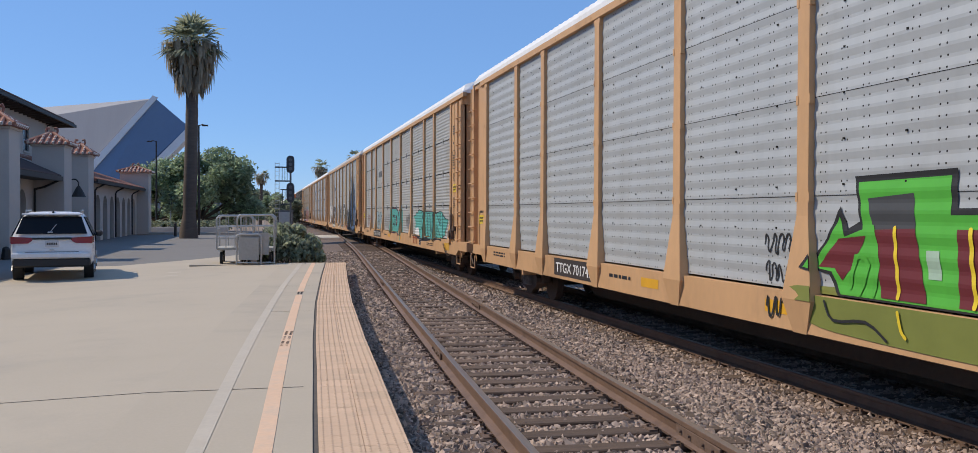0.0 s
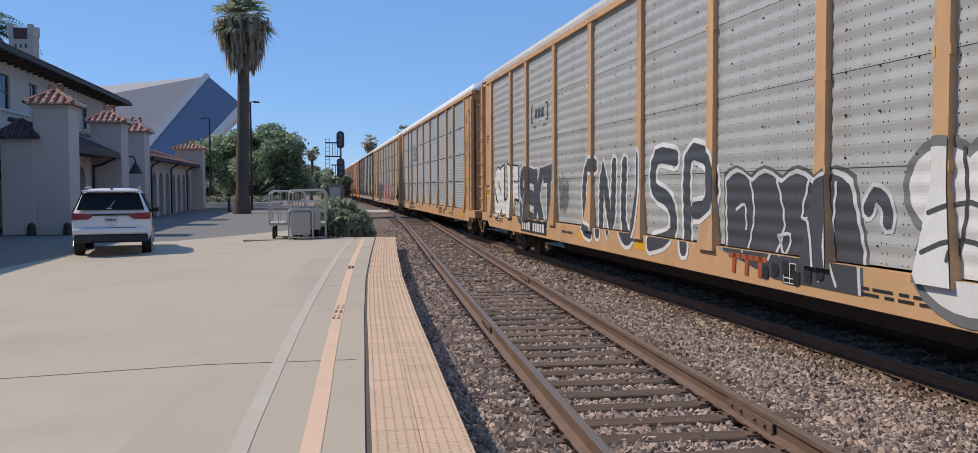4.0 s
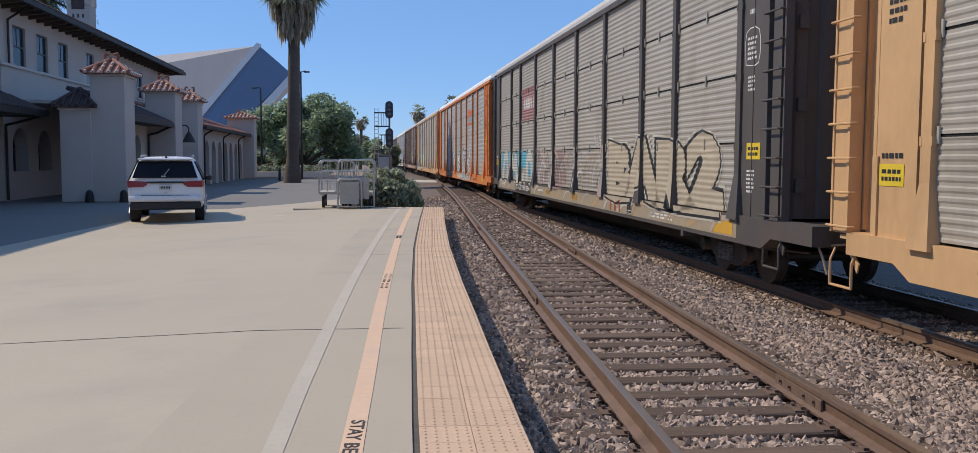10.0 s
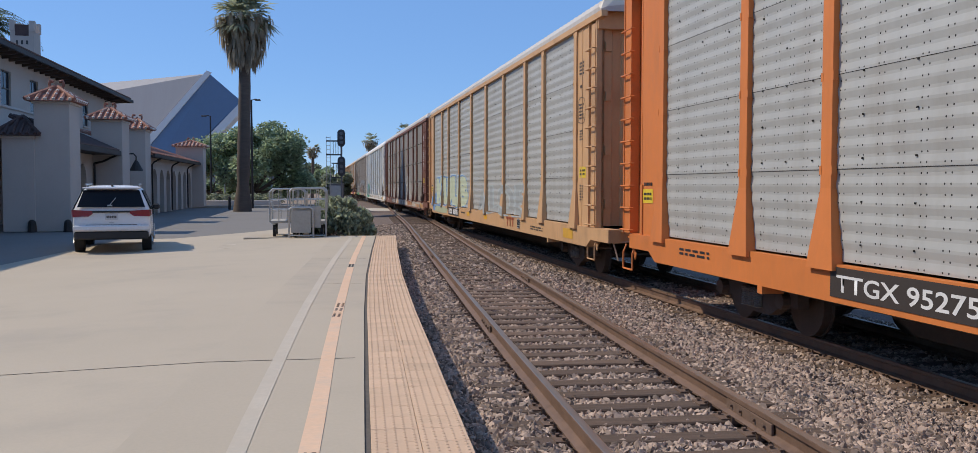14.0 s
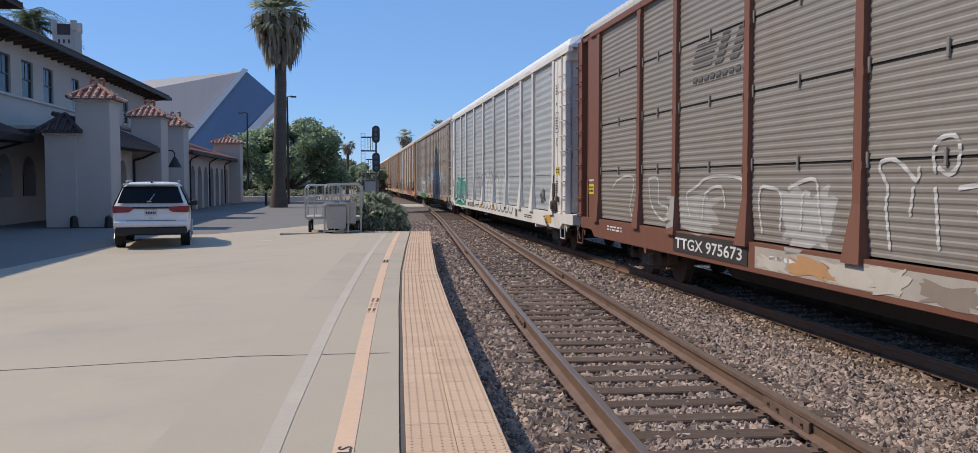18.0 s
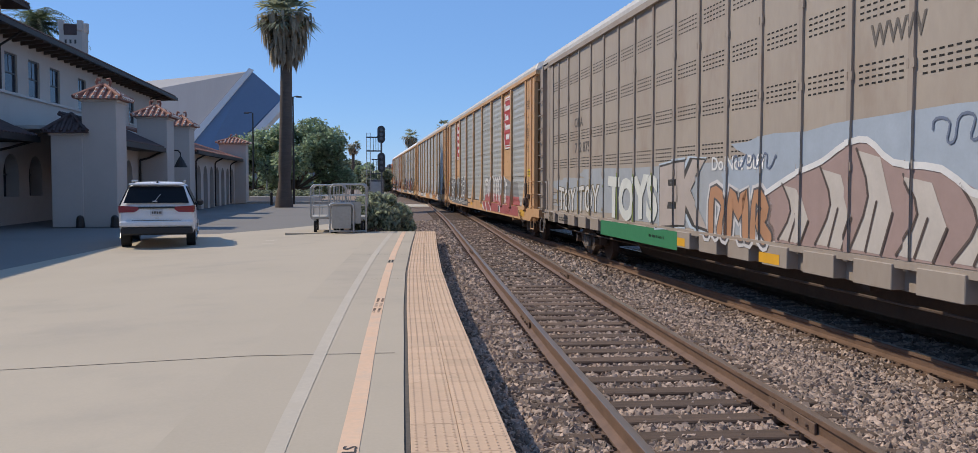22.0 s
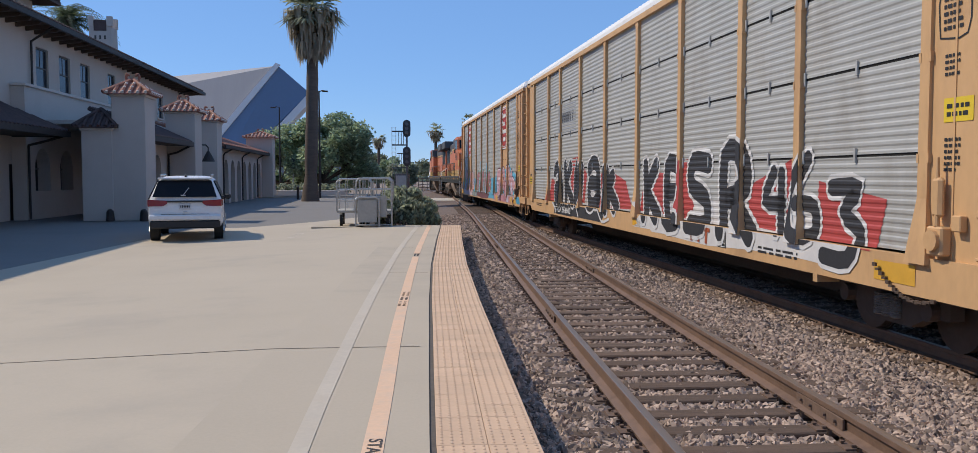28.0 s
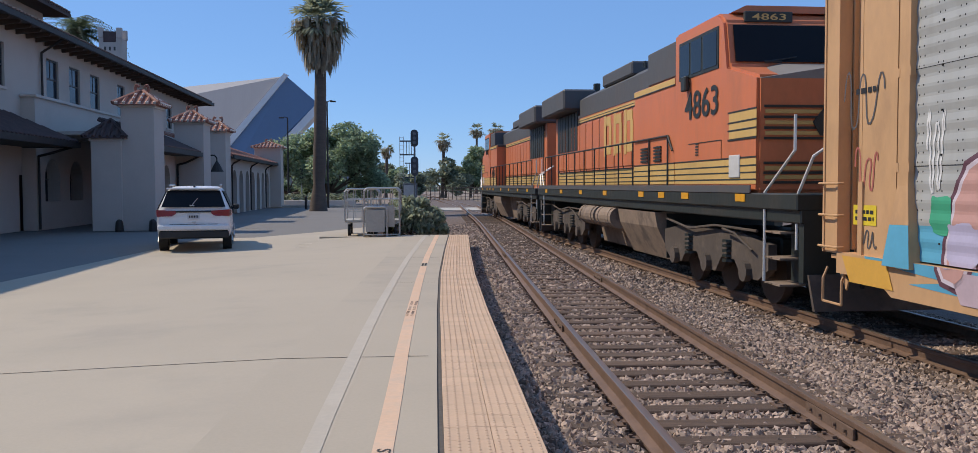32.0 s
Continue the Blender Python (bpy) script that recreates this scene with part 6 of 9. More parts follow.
for k in range(34):
    a = rr.uniform(0, 6.283)
    rod(b, (rr.uniform(-0.4, 0.4), rr.uniform(0, 0.6), 0), (0.85 * math.cos(a), 0.5 + 0.9 * math.sin(a), rr.uniform(0.3, 1.5)), 0.014, 5, 0.005)
rod(b, (0.2, -0.35, 0.35), (0.75, -0.9, 0.13), 0.022, 5, 0.01)
part("branch_work", b, bark_tree, shrub)

# ---- parked car ----
car_white = material("car_white", (0.78, 0.77, 0.76), 0.25, vary=0.03, scale=0.8, fine=6, bump=0.0)
car_black = material("car_black_plastic", (0.025, 0.024, 0.024), 0.6, vary=0.15, scale=3, fine=20)
car_glass = material("car_glass", (0.012, 0.014, 0.018), 0.05, vary=0.1, scale=1, fine=3, bump=0.0, spec=0.12)
car_red = material("tail_light_red", (0.26, 0.022, 0.028), 0.2, vary=0.1, scale=3, fine=10, bump=0.0)
car_silver = material("car_silver", (0.45, 0.45, 0.45), 0.35, metal=0.8, vary=0.1, scale=3, fine=10)
rubber = material("rubber", (0.022, 0.021, 0.020), 0.85, vary=0.15, scale=5, fine=30)


def loft(bm, rings, cap=True):
    vs = [[bm.verts.new(p) for p in ring] for ring in rings]
    k = len(rings[0])
    for a, c in zip(vs[:-1], vs[1:]):
        for i in range(k):
            bm.faces.new((a[i], a[(i + 1) % k], c[(i + 1) % k], c[i]))
    if cap:
        bm.faces.new(vs[0][::-1]), bm.faces.new(vs[-1])
    bmesh.ops.recalc_face_normals(bm, faces=bm.faces[:])
    return bm


suv = thing("parked_suv", pose(-7.10, 24.45, 0.0, 0, 0, 13.0), "white sport utility vehicle parked on the forecourt", "car")


def body_ring(y, hw, z0, belt, top, roof_w):
    """One cross-section of the body: sill, side, belt line, roof."""
    pts = [(-hw + 0.06, z0), (-hw, z0 + 0.12), (-hw - 0.0, 0.75), (-hw + 0.015, belt), (-roof_w - 0.05, top - 0.10), (-roof_w + 0.08, top - 0.015), (-roof_w * 0.4, top),
           (roof_w * 0.4, top), (roof_w - 0.08, top - 0.015), (roof_w + 0.05, top - 0.10), (hw - 0.015, belt), (hw, 0.75), (hw, z0 + 0.12), (hw - 0.06, z0)]
    return [(x, y, z) for x, z in pts]


b = bmesh.new()
loft(b, [body_ring(0.06, 0.88, 0.50, 0.98, 1.10, 0.72), body_ring(0.10, 0.93, 0.42, 1.10, 1.24, 0.74), body_ring(0.42, 0.95, 0.38, 1.13, 1.70, 0.66), body_ring(0.75, 0.96, 0.36, 1.13, 1.765, 0.66),
         body_ring(1.6, 0.965, 0.34, 1.12, 1.78, 0.68), body_ring(2.6, 0.965, 0.34, 1.10, 1.775, 0.68), body_ring(3.15, 0.96, 0.34, 1.08, 1.70, 0.66), body_ring(3.75, 0.95, 0.34, 1.05, 1.15, 0.70), body_ring(4.7, 0.93, 0.36, 0.98, 1.06, 0.72), body_ring(5.08, 0.82, 0.42, 0.85, 0.92, 0.62)])
bmesh.ops.bevel(b, geom=[e for e in b.edges if e.calc_face_angle(0) > 0.5], offset=0.02, segments=2, affect="EDGES")
body = part("body", b, car_white, suv, smooth=True)
b = bmesh.new()
loft(b, [[(-0.68, 0.36, 1.64), (0.68, 0.36, 1.64), (0.82, 0.06, 1.22), (-0.82, 0.06, 1.22)], [(-0.68, 0.315, 1.65), (0.68, 0.315, 1.65), (0.82, 0.025, 1.21), (-0.82, 0.025, 1.21)]])
part("rear_window", b, car_glass, suv, "dark tinted rear window")
b = bmesh.new()
box(b, -0.70, 0.70, 0.22, 0.50, 1.68, 1.73, 0.015)
part("spoiler", b, car_white, suv)
b = bmesh.new()
rod(b, (-0.10, 0.03, 1.25), (0.02, 0.03, 1.25), 0.02, 6)
rod(b, (-0.04, 0.04, 1.26), (0.10, 0.15, 1.45), 0.010, 6)
part("wiper", b, car_silver, suv)
for s in (-1, 1):
    b = bmesh.new()
    loft(b, [[(s * 0.945, 0.48, 1.14), (s * 0.955, 3.0, 1.12), (s * 0.735, 2.75, 1.62), (s * 0.715, 0.72, 1.64)], [(s * 0.972, 0.48, 1.14), (s * 0.985, 3.0, 1.12), (s * 0.765, 2.75, 1.63), (s * 0.745, 0.72, 1.65)]])
    part("side_window", b, car_glass, suv, "dark tinted side glass")
    b = bmesh.new()
    loft(b, [[(s * 0.93, 0.05, 0.96), (s * 0.93, 0.05, 1.14), (s * 0.42, 0.02, 1.11), (s * 0.46, 0.02, 1.03), (s * 0.55, 0.02, 0.97)], [(s * 0.975, 0.30, 0.99), (s * 0.975, 0.28, 1.13), (s * 0.42, 0.14, 1.11), (s * 0.46, 0.14, 1.03), (s * 0.55, 0.14, 0.97)]])
    part("tail_light", b, car_red, suv, "red wraparound tail light")
    b = bmesh.new()
    rod(b, (s * 0.66, 0.75, 1.80), (s * 0.66, 2.7, 1.81), 0.022, 8)
    for yy in (0.78, 1.7, 2.65):
        rod(b, (s * 0.66, yy, 1.74), (s * 0.66, yy, 1.80), 0.02, 6)
    part("roof_rail", b, car_silver, suv)
    b = bmesh.new()
    box(b, s * 0.98, s * 1.16, 2.95, 3.10, 1.08, 1.24, 0.04)
    part("mirror", b, car_black, suv)
    for yy in (1.0, 4.05):
        b = bmesh.new()
        rod(b, (s * 0.72, yy, 0.38), (s * 0.955, yy, 0.38), 0.38, 28)
        w = part("wheel", b, rubber, suv)
        b = bmesh.new()
        rod(b, (s * 0.93, yy, 0.38), (s * 0.965, yy, 0.38), 0.25, 20)
        for k in range(5):
            a = k * 2 * math.pi / 5
            rod(b, (s * 0.968, yy, 0.38), (s * 0.968, yy + 0.24 * math.cos(a), 0.38 + 0.24 * math.sin(a)), 0.03, 5)
        part("rim", b, car_silver, w)
b = bmesh.new()
box(b, -0.46, 0.46, 0.008, 0.12, 1.065, 1.115, 0.012)
part("light_bar", b, car_black, suv, "dark strip between the tail lights")
b = bmesh.new()
box(b, -0.90, 0.90, 0.0, 0.35, 0.36, 0.58, 0.04)
part("rear_bumper", b, car_black, suv, "black lower bumper")
b = bmesh.new()
box(b, -0.93, 0.93, -0.03, 0.25, 0.58, 0.74, 0.04)
part("bumper_cover", b, car_white, suv)
b = bmesh.new()
box(b, -0.62, 0.62, 0.028, 0.05, 0.735, 0.752)
part("tailgate_gap", b, car_black, suv)
b = bmesh.new()
box(b, -0.16, 0.16, 0.035, 0.052, 0.88, 1.03, 0.004)
plate_ = part("number_plate", b, material("plate_white", (0.55, 0.55, 0.56), 0.5, bump=0.0), suv, "pale number plate")
b = bmesh.new()
for k in range(6):
    box(b, -0.12 + k * 0.042, -0.092 + k * 0.042, 0.030, 0.036, 0.925, 0.985)
part("plate_marks", b, car_black, plate_)
b = bmesh.new()
box(b, -0.055, 0.055, 0.03, 0.05, 0.80, 0.82, 0.003)
part("badge", b, car_silver, suv)
for s in (-0.62, 0.62):
    part("exhaust_tip", rod(bmesh.new(), (s, 0.06, 0.40), (s, 0.3, 0.40), 0.035, 12), car_silver, suv)
b = bmesh.new()
rod(b, (0.0, 0.62, 1.76), (0.0, 0.78, 1.82), 0.03, 8, 0.012)
part("antenna", b, car_black, suv)

# ---- luggage carts at the platform's end ----
galv_tube = material("galvanized_tube", (0.48, 0.47, 0.45), 0.45, metal=0.6, vary=0.15, scale=3, fine=20, bump=0.05)
cart_board = material("cart_board", (0.42, 0.39, 0.34), 0.75, vary=0.15, scale=2, fine=14, bump=0.1, stain=(0.25, 0.21, 0.17), stain_amount=0.4, stain_scale=2)


def baggage_cart(m, board):
    root = thing("baggage_cart", m, "galvanized steel platform luggage cart with tubular end rails", "cart", "luggage carts")
    part("deck", box(bmesh.new(), -0.55, 0.55, -0.85, 0.85, 0.44, 0.52, 0.01), cart_board, root)
    for s in (-1, 1):
        b = bmesh.new()
        x0, x1 = -0.55, 0.55
        y = s * 0.85
        tube(b, [(x0, y, 0.48), (x0, y, 1.42), (x0 + 0.09, y, 1.52), (x1 - 0.09, y, 1.52), (x1, y, 1.42), (x1, y, 0.48)], 0.028, 8)
        for z in (0.86, 1.18):
            rod(b, (x0, y, z), (x1, y, z), 0.016, 6)
        for x in (-0.27, 0.0, 0.27):
            rod(b, (x, y, 0.5), (x, y, 1.52), 0.014, 6)
        part("end_rail", b, galv_tube, root)
    b = bmesh.new()
    for s in (-1, 1):
        rod(b, (s * 0.55, -0.85, 1.1), (s * 0.55, 0.85, 1.1), 0.016, 6)
        rod(b, (s * 0.5, -0.85, 0.44), (s * 0.5, 0.85, 0.44), 0.03, 6)
    part("side_rail", b, galv_tube, root)
    for x in (-0.42, 0.42):
        for y in (-0.62, 0.62):
            b = bmesh.new()
            rod(b, (x - 0.045, y, 0.19), (x + 0.045, y, 0.19), 0.19, 18)
            w = part("wheel", b, rubber, root)
            b = bmesh.new()
            rod(b, (x - 0.05, y, 0.19), (x + 0.05, y, 0.19), 0.10, 12)
            box(b, x - 0.03, x + 0.03, y - 0.03, y + 0.03, 0.19, 0.44)
            part("hub", b, galv_tube, w)
    if board:
        part("side_board", box(bmesh.new(), -0.46, 0.40, -0.93, -0.90, 0.30, 0.98, 0.01), cart_board, root, "grey side board")
    return root


baggage_cart(pose(-3.15, 30.0, 0.145, 0, 0, 4), False)
baggage_cart(pose(-2.42, 29.25, 0.17, 0, 0, 2), True)
barrier = thing("barrier_rail", pose(-2.35, 28.25, PLAT_Z - 0.03), "low steel barrier frame standing at the platform's end", "barrier")
b = bmesh.new()
tube(b, [(-0.6, 0, 0), (-0.6, 0, 0.86), (-0.52, 0, 0.93), (0.06, 0, 0.93), (0.13, 0, 0.86), (0.13, 0, 0)], 0.03, 8)
rod(b, (-0.6, 0, 0.07), (0.52, 0.05, 0.07), 0.022, 6)
rod(b, (0.52, 0.05, 0), (0.52, 0.05, 0.95), 0.028, 8)
part("frame", b, galv_tube, barrier)
part("panel", box(bmesh.new(), -0.54, 0.06, -0.012, 0.012, 0.15, 0.84, 0.004), cart_board, barrier, "scuffed grey panel")

# ---- railway signal ----
signal_grey = material("signal_grey", (0.16, 0.165, 0.17), 0.6, metal=0.2, vary=0.15, scale=2, fine=12)
signal_black = material("signal_black", (0.07, 0.072, 0.078), 0.6, vary=0.15, scale=2, fine=12)
signal = thing("railway_signal", pose(-3.33, 70, -0.2), "steel railway signal mast with two oval heads and a ladder", "signal")
part("mast", rod(bmesh.new(), (0, 0, 0), (0, 0, 6.0), 0.075, 10), signal_grey, signal)
for z0, z1 in ((4.95, 6.28), (2.72, 4.22)):
    b = bmesh.new()
    ring = []
    for k in range(24):
        a = 2 * math.pi * k / 24
        cz = (z0 + z1) / 2 + math.copysign((z1 - z0) / 2 - 0.3, math.sin(a)) if abs(math.sin(a)) > 1e-6 else (z0 + z1) / 2
        ring.append((0.30 * math.cos(a), cz + 0.30 * math.sin(a)))
    prism(b, ring, "y", -0.18, -0.14)
    h = part("signal_head", b, signal_black, signal, "oval black signal backplate")
    for k in range(3):
        z = z0 + 0.33 + k * (z1 - z0 - 0.66) / 2
        part("hood", rod(bmesh.new(), (0, -0.35, z), (0, -0.17, z), 0.13, 12), signal_grey, h)
b = bmesh.new()
for x in (-1.15, -0.85):
    rod(b, (x, 0.1, 0.2), (x, 0.1, 5.75), 0.022, 6)
for k in range(18):
    rod(b, (-1.15, 0.1, 0.4 + k * 0.31), (-0.85, 0.1, 0.4 + k * 0.31), 0.015, 6)
part("ladder", b, galv_tube, signal)
b = bmesh.new()
for z in (5.4, 4.35):
    box(b, -1.15, 0.0, -0.05, 0.05, z - 0.05, z + 0.05)
for x in (-0.62, -0.42, -0.25):
    rod(b, (x, 0, 4.35), (x, 0, 5.4), 0.025, 6)
for z in (3.7, 2.6):
    box(b, -0.75, 0.0, -0.05, 0.05, z - 0.04, z + 0.04)
for x in (-0.6, -0.4):
    rod(b, (x, 0, 2.6), (x, 0, 3.7), 0.025, 6)
part("bracket", b, signal_black, signal)
case = thing("equipment_case", pose(-3.75, 71, -0.3), "grey metal railway equipment cabinet", "cabinet")
part("body", box(bmesh.new(), -0.55, 0.55, -0.4, 0.4, 0, 2.25, 0.02), signal_grey, case)
part("door", box(bmesh.new(), -0.48, 0.48, -0.43, -0.405, 0.25, 2.1, 0.01), galv_tube, case)


# ---- street things ----
def street_lamp(x, y, h, arm):
    root = thing("street_lamp", pose(x, y, -0.05), "tall dark steel street lamp", "street lamp", "street lamps")
    part("pole", rod(bmesh.new(), (0, 0, 0), (0, 0, h), 0.10, 10, 0.06), metal_dark, root)
    b = bmesh.new()
    tube(b, [(0, 0, h - 0.05), (arm * 0.5, 0, h + 0.05), (arm, 0, h)], 0.035, 6)
    part("arm", b, metal_dark, root)
    part("head", box(bmesh.new(), arm - 0.3, arm + 0.15, -0.13, 0.13, h - 0.08, h + 0.03, 0.03), metal_dark, root)


street_lamp(-15.85, 85, 8.2, -0.5)
street_lamp(-10.45, 73, 8.6, 0.55)
bol = thing("bollard", pose(-11.6, 69.3, -0.012), "dark round steel bollard on the drive", "bollard")
part("post", rod(bmesh.new(), (0, 0, 0), (0, 0, 0.9), 0.10, 12), metal_dark, bol)
bmt = bmesh.new()
bmesh.ops.create_uvsphere(bmt, u_segments=12, v_segments=6, radius=0.10, matrix=Matrix.Translation((0, 0, 0.9)))
part("dome", bmt, metal_dark, bol)
kerb = tagged(part("kerb", box(bmesh.new(), -40, -7.0, 76.0, 76.3, -0.6, 0.14, 0.02), concrete_edge), "pale concrete kerb along the street", "kerb", kind="structure")
planter = thing("planter_wall", pose(-12.5, 79.2, -0.1), "low cream stone planter wall by the street", "planter")
part("wall", box(bmesh.new(), -5, 3.5, -0.25, 0.25, 0, 0.62, 0.02), stucco_light, planter)
leaf_cloud("planting", [(-4 + k * 0.9, 0.8, 0.75, 0.55) for k in range(9)], 2600, 0.12, leaf_olive, planter, 91)
pole_white = thing("traffic_signal", pose(-14.8, 86, -0.05), "pale steel traffic signal post at the street corner", "traffic signal")
part("post", rod(bmesh.new(), (0, 0, 0), (0, 0, 3.6), 0.07, 8), galv_tube, pole_white)
part("head", box(bmesh.new(), -0.16, 0.16, -0.15, 0.15, 2.5, 3.5, 0.03), signal_black, pole_white)
fence_mat = material("fence_brown", (0.16, 0.105, 0.075), 0.85, vary=0.2, scale=1, fine=8)
fence = thing("boundary_fence", None, "low brown fence beside the line beyond the crossing", "fence")
for k in range(24):
    x = -4.5 + 0.62 * k
    y = 128 + 0.35 * k
    part("post", box(bmesh.new(), x - 0.05, x + 0.05, y - 0.05, y + 0.05, -0.65, 1.55), fence_mat, fence)
    for z in (0.1, 0.55, 1.0, 1.4):
        bb = bmesh.new()
        rod(bb, (x, y, z), (x + 0.62, y + 0.35, z), 0.045, 5)
        part("slat", bb, fence_mat, fence)

# ---- locomotives ----
loco_orange = paint("loco_orange", (0.62, 0.185, 0.075), 0.45, rust=0.25)
loco_grey = paint("loco_dark_grey", (0.085, 0.085, 0.088), 0.6, rust=0.15)
loco_yellow = paint("loco_yellow", (0.62, 0.40, 0.13), 0.5, rust=0.2)
loco_green = paint("loco_dark_green", (0.025, 0.030, 0.026), 0.5, rust=0.1)
# dusty truck brown, darkened so the colour holds the shade under the walkway
loco_dust_shaded = material("truck_soot", (0.085, 0.065, 0.052), 0.85, vary=0.3, scale=1.5, fine=10, bump=0.2, stain=(0.19, 0.145, 0.11), stain_amount=0.6, stain_scale=1.8)
loco_dust = material("truck_dust", (0.27, 0.195, 0.14), 0.85, vary=0.25, scale=1.5, fine=10, bump=0.2, stain=(0.07, 0.055, 0.05), stain_amount=0.7, stain_scale=1.6)
loco_chrome = material("handrail_white", (0.70, 0.68, 0.64), 0.4, metal=0.2, vary=0.1, scale=3, fine=14)
reflector_amber = material("reflector_amber", (0.72, 0.34, 0.02), 0.4, vary=0.1, scale=4, fine=16, bump=0.0)


def lettered(parent, text, m, height, width, mat_, thick=0.006):
    """Flat letters; in m's space x runs right, y up."""
    if text:
        b = text_shape(text, height, width, 0.012)
    else:                                   # too far to be read: bars of its size
        b = bmesh.new()
        for k in range(4):
            b.faces.new([b.verts.new((width * (k + f) / 4, g * height, 0)) for f, g in ((0.1, 0), (0.8, 0), (0.8, 1), (0.1, 1))])
    ob = part("lettering", b, mat_, parent)
    ob.matrix_basis = m
    return ob


SIDE = Matrix(((0, 0, -1, 0), (-1, 0, 0, 0), (0, 1, 0, 0), (0, 0, 0, 1)))     # right -> -y, up -> z, out -> -x


def locomotive(number, with_logo=True):
    root = thing("locomotive", None, "orange and black diesel freight locomotive with yellow stripes", "locomotive", "pusher locomotives")

    def add(name, mat_, *boxes, bevel=0.02, parent=root, label=""):
        b = bmesh.new()
        for q in boxes:
            box(b, *q, bevel)
        return part(name, b, mat_, parent, label)

    add("frame", loco_green, (-1.50, 1.50, -10.9, 10.9, 1.32, 1.52))
    add("walkway", loco_green, (-1.56, 1.56, -10.9, 10.9, 1.50, 1.74))
    add("frame_stripe", loco_grey, (-1.575, -1.555, -9.3, 10.6, 1.74, 1.86), (1.555, 1.575, -9.3, 10.6, 1.74, 1.86), bevel=0)
    # cab and nose
    b = bmesh.new()
    prism(b, [(-9.40, 1.74), (-9.40, 3.55), (-8.15, 3.84), (-7.98, 4.62), (-7.7, 4.80), (-5.35, 4.80), (-5.35, 1.74)], "x", -1.50, 1.50)
    edges = [e for e in b.edges if abs(e.calc_face_angle(0)) > 0.4]
    bmesh.ops.bevel(b, geom=edges, offset=0.05, segments=2, affect="EDGES")
    cab = part("cab", b, loco_orange, root, "orange safety cab with a broad nose")
    b = bmesh.new()
    prism(b, [(-1.30, 4.80), (-1.05, 4.92), (1.05, 4.92), (1.30, 4.80)], "y", -7.8, -5.4)
    part("cab_roof", b, loco_orange, cab)
    b = bmesh.new()
    loft(b, [[(-1.46, -9.40, 3.50), (-0.45, -9.40, 3.66), (0.45, -9.40, 3.66), (1.46, -9.40, 3.50)], [(-1.46, -8.12, 3.70), (-0.6, -8.12, 3.90), (0.6, -8.12, 3.90), (1.46, -8.12, 3.70)]])
    # grey lifted so the colour itself carries the sky's reflection
    part("nose_top", b, material("anti_glare", (0.24, 0.215, 0.19), 0.6, vary=0.12, scale=1.5, fine=14), cab, "dark anti-glare panel")
    b = bmesh.new()
    loft(b, [[(-1.36, -8.17, 3.92), (1.36, -8.17, 3.92), (1.36, -8.02, 4.55), (-1.36, -8.02, 4.55)], [(-1.36, -8.10, 3.92), (1.36, -8.10, 3.92), (1.36, -7.95, 4.55), (-1.36, -7.95, 4.55)]])
    part("windshield", b, car_glass, cab, "dark windshield")
    b = bmesh.new()
    for x in (-0.75, 0.75):
        rod(b, (x, -8.22, 3.93), (x + 0.42, -8.20, 4.0), 0.012, 5)
        rod(b, (x - 0.15, -8.24, 3.91), (x + 0.15, -8.24, 3.91), 0.02, 5)
    part("wiper", b, car_black, cab)
    for x in (-0.72, 0.72):
        add("number_board", loco_green, (x - 0.42, x + 0.42, -7.98, -7.9, 4.61, 4.79), bevel=0.01, parent=cab)
    lettered(cab, number, Matrix.Translation((-0.42, -7.985, 4.645)) @ Matrix(((-1, 0, 0, 0), (0, 0, -1, 0), (0, 1, 0, 0), (0, 0, 0, 1))) @ Matrix.Diagonal((-1, 1, 1, 1)) @ Matrix.Translation((-0.6, 0, 0)), 0.11, 0.6, loco_yellow)
    for s in (-1, 1):
        add("window_surround", loco_green, (s * 1.495, s * 1.515, -7.75, -5.65, 3.86, 4.58), bevel=0.004, parent=cab)
        for y0, y1 in ((-7.68, -7.0), (-6.9, -6.35), (-6.25, -5.72)):
            w = add("side_window", car_glass, (s * 1.51, s * 1.522, y0, y1, 3.92, 4.52), bevel=0.003, parent=cab)
        add("mirror", loco_green, (s * 1.53, s * 1.62, -6.3, -6.05, 3.62, 3.9), bevel=0.02, parent=cab)
        # stripes on the nose and sill
        add("nose_stripe", loco_yellow, (s * 1.503, s * 1.509, -9.38, -8.25, 2.62, 3.05), bevel=0, parent=cab)
        for z in (2.60, 2.75, 2.88, 3.05):
            add("stripe_line", loco_green, (s * 1.504, s * 1.513, -9.38, -8.2, z - 0.014, z + 0.014), bevel=0, parent=cab)
        add("sill_stripe", loco_yellow, (s * 1.503, s * 1.509, -9.38, -5.4, 1.88, 2.28), bevel=0, parent=cab)
        for z in (1.95, 2.06, 2.17, 2.30):
            add("stripe_line", loco_green, (s * 1.504, s * 1.513, -9.38, -5.4, z - 0.012, z + 0.012), bevel=0, parent=cab)
        add("access_plate", loco_chrome, (s * 1.505, s * 1.53, -8.75, -8.3, 1.98, 2.35), bevel=0.01, parent=cab)
        add("door_seam", loco_green, (s * 1.503, s * 1.507, -7.9, -6.2, 2.62, 2.635), (s * 1.503, s * 1.507, -7.9, -7.885, 1.85, 2.62), bevel=0, parent=cab)
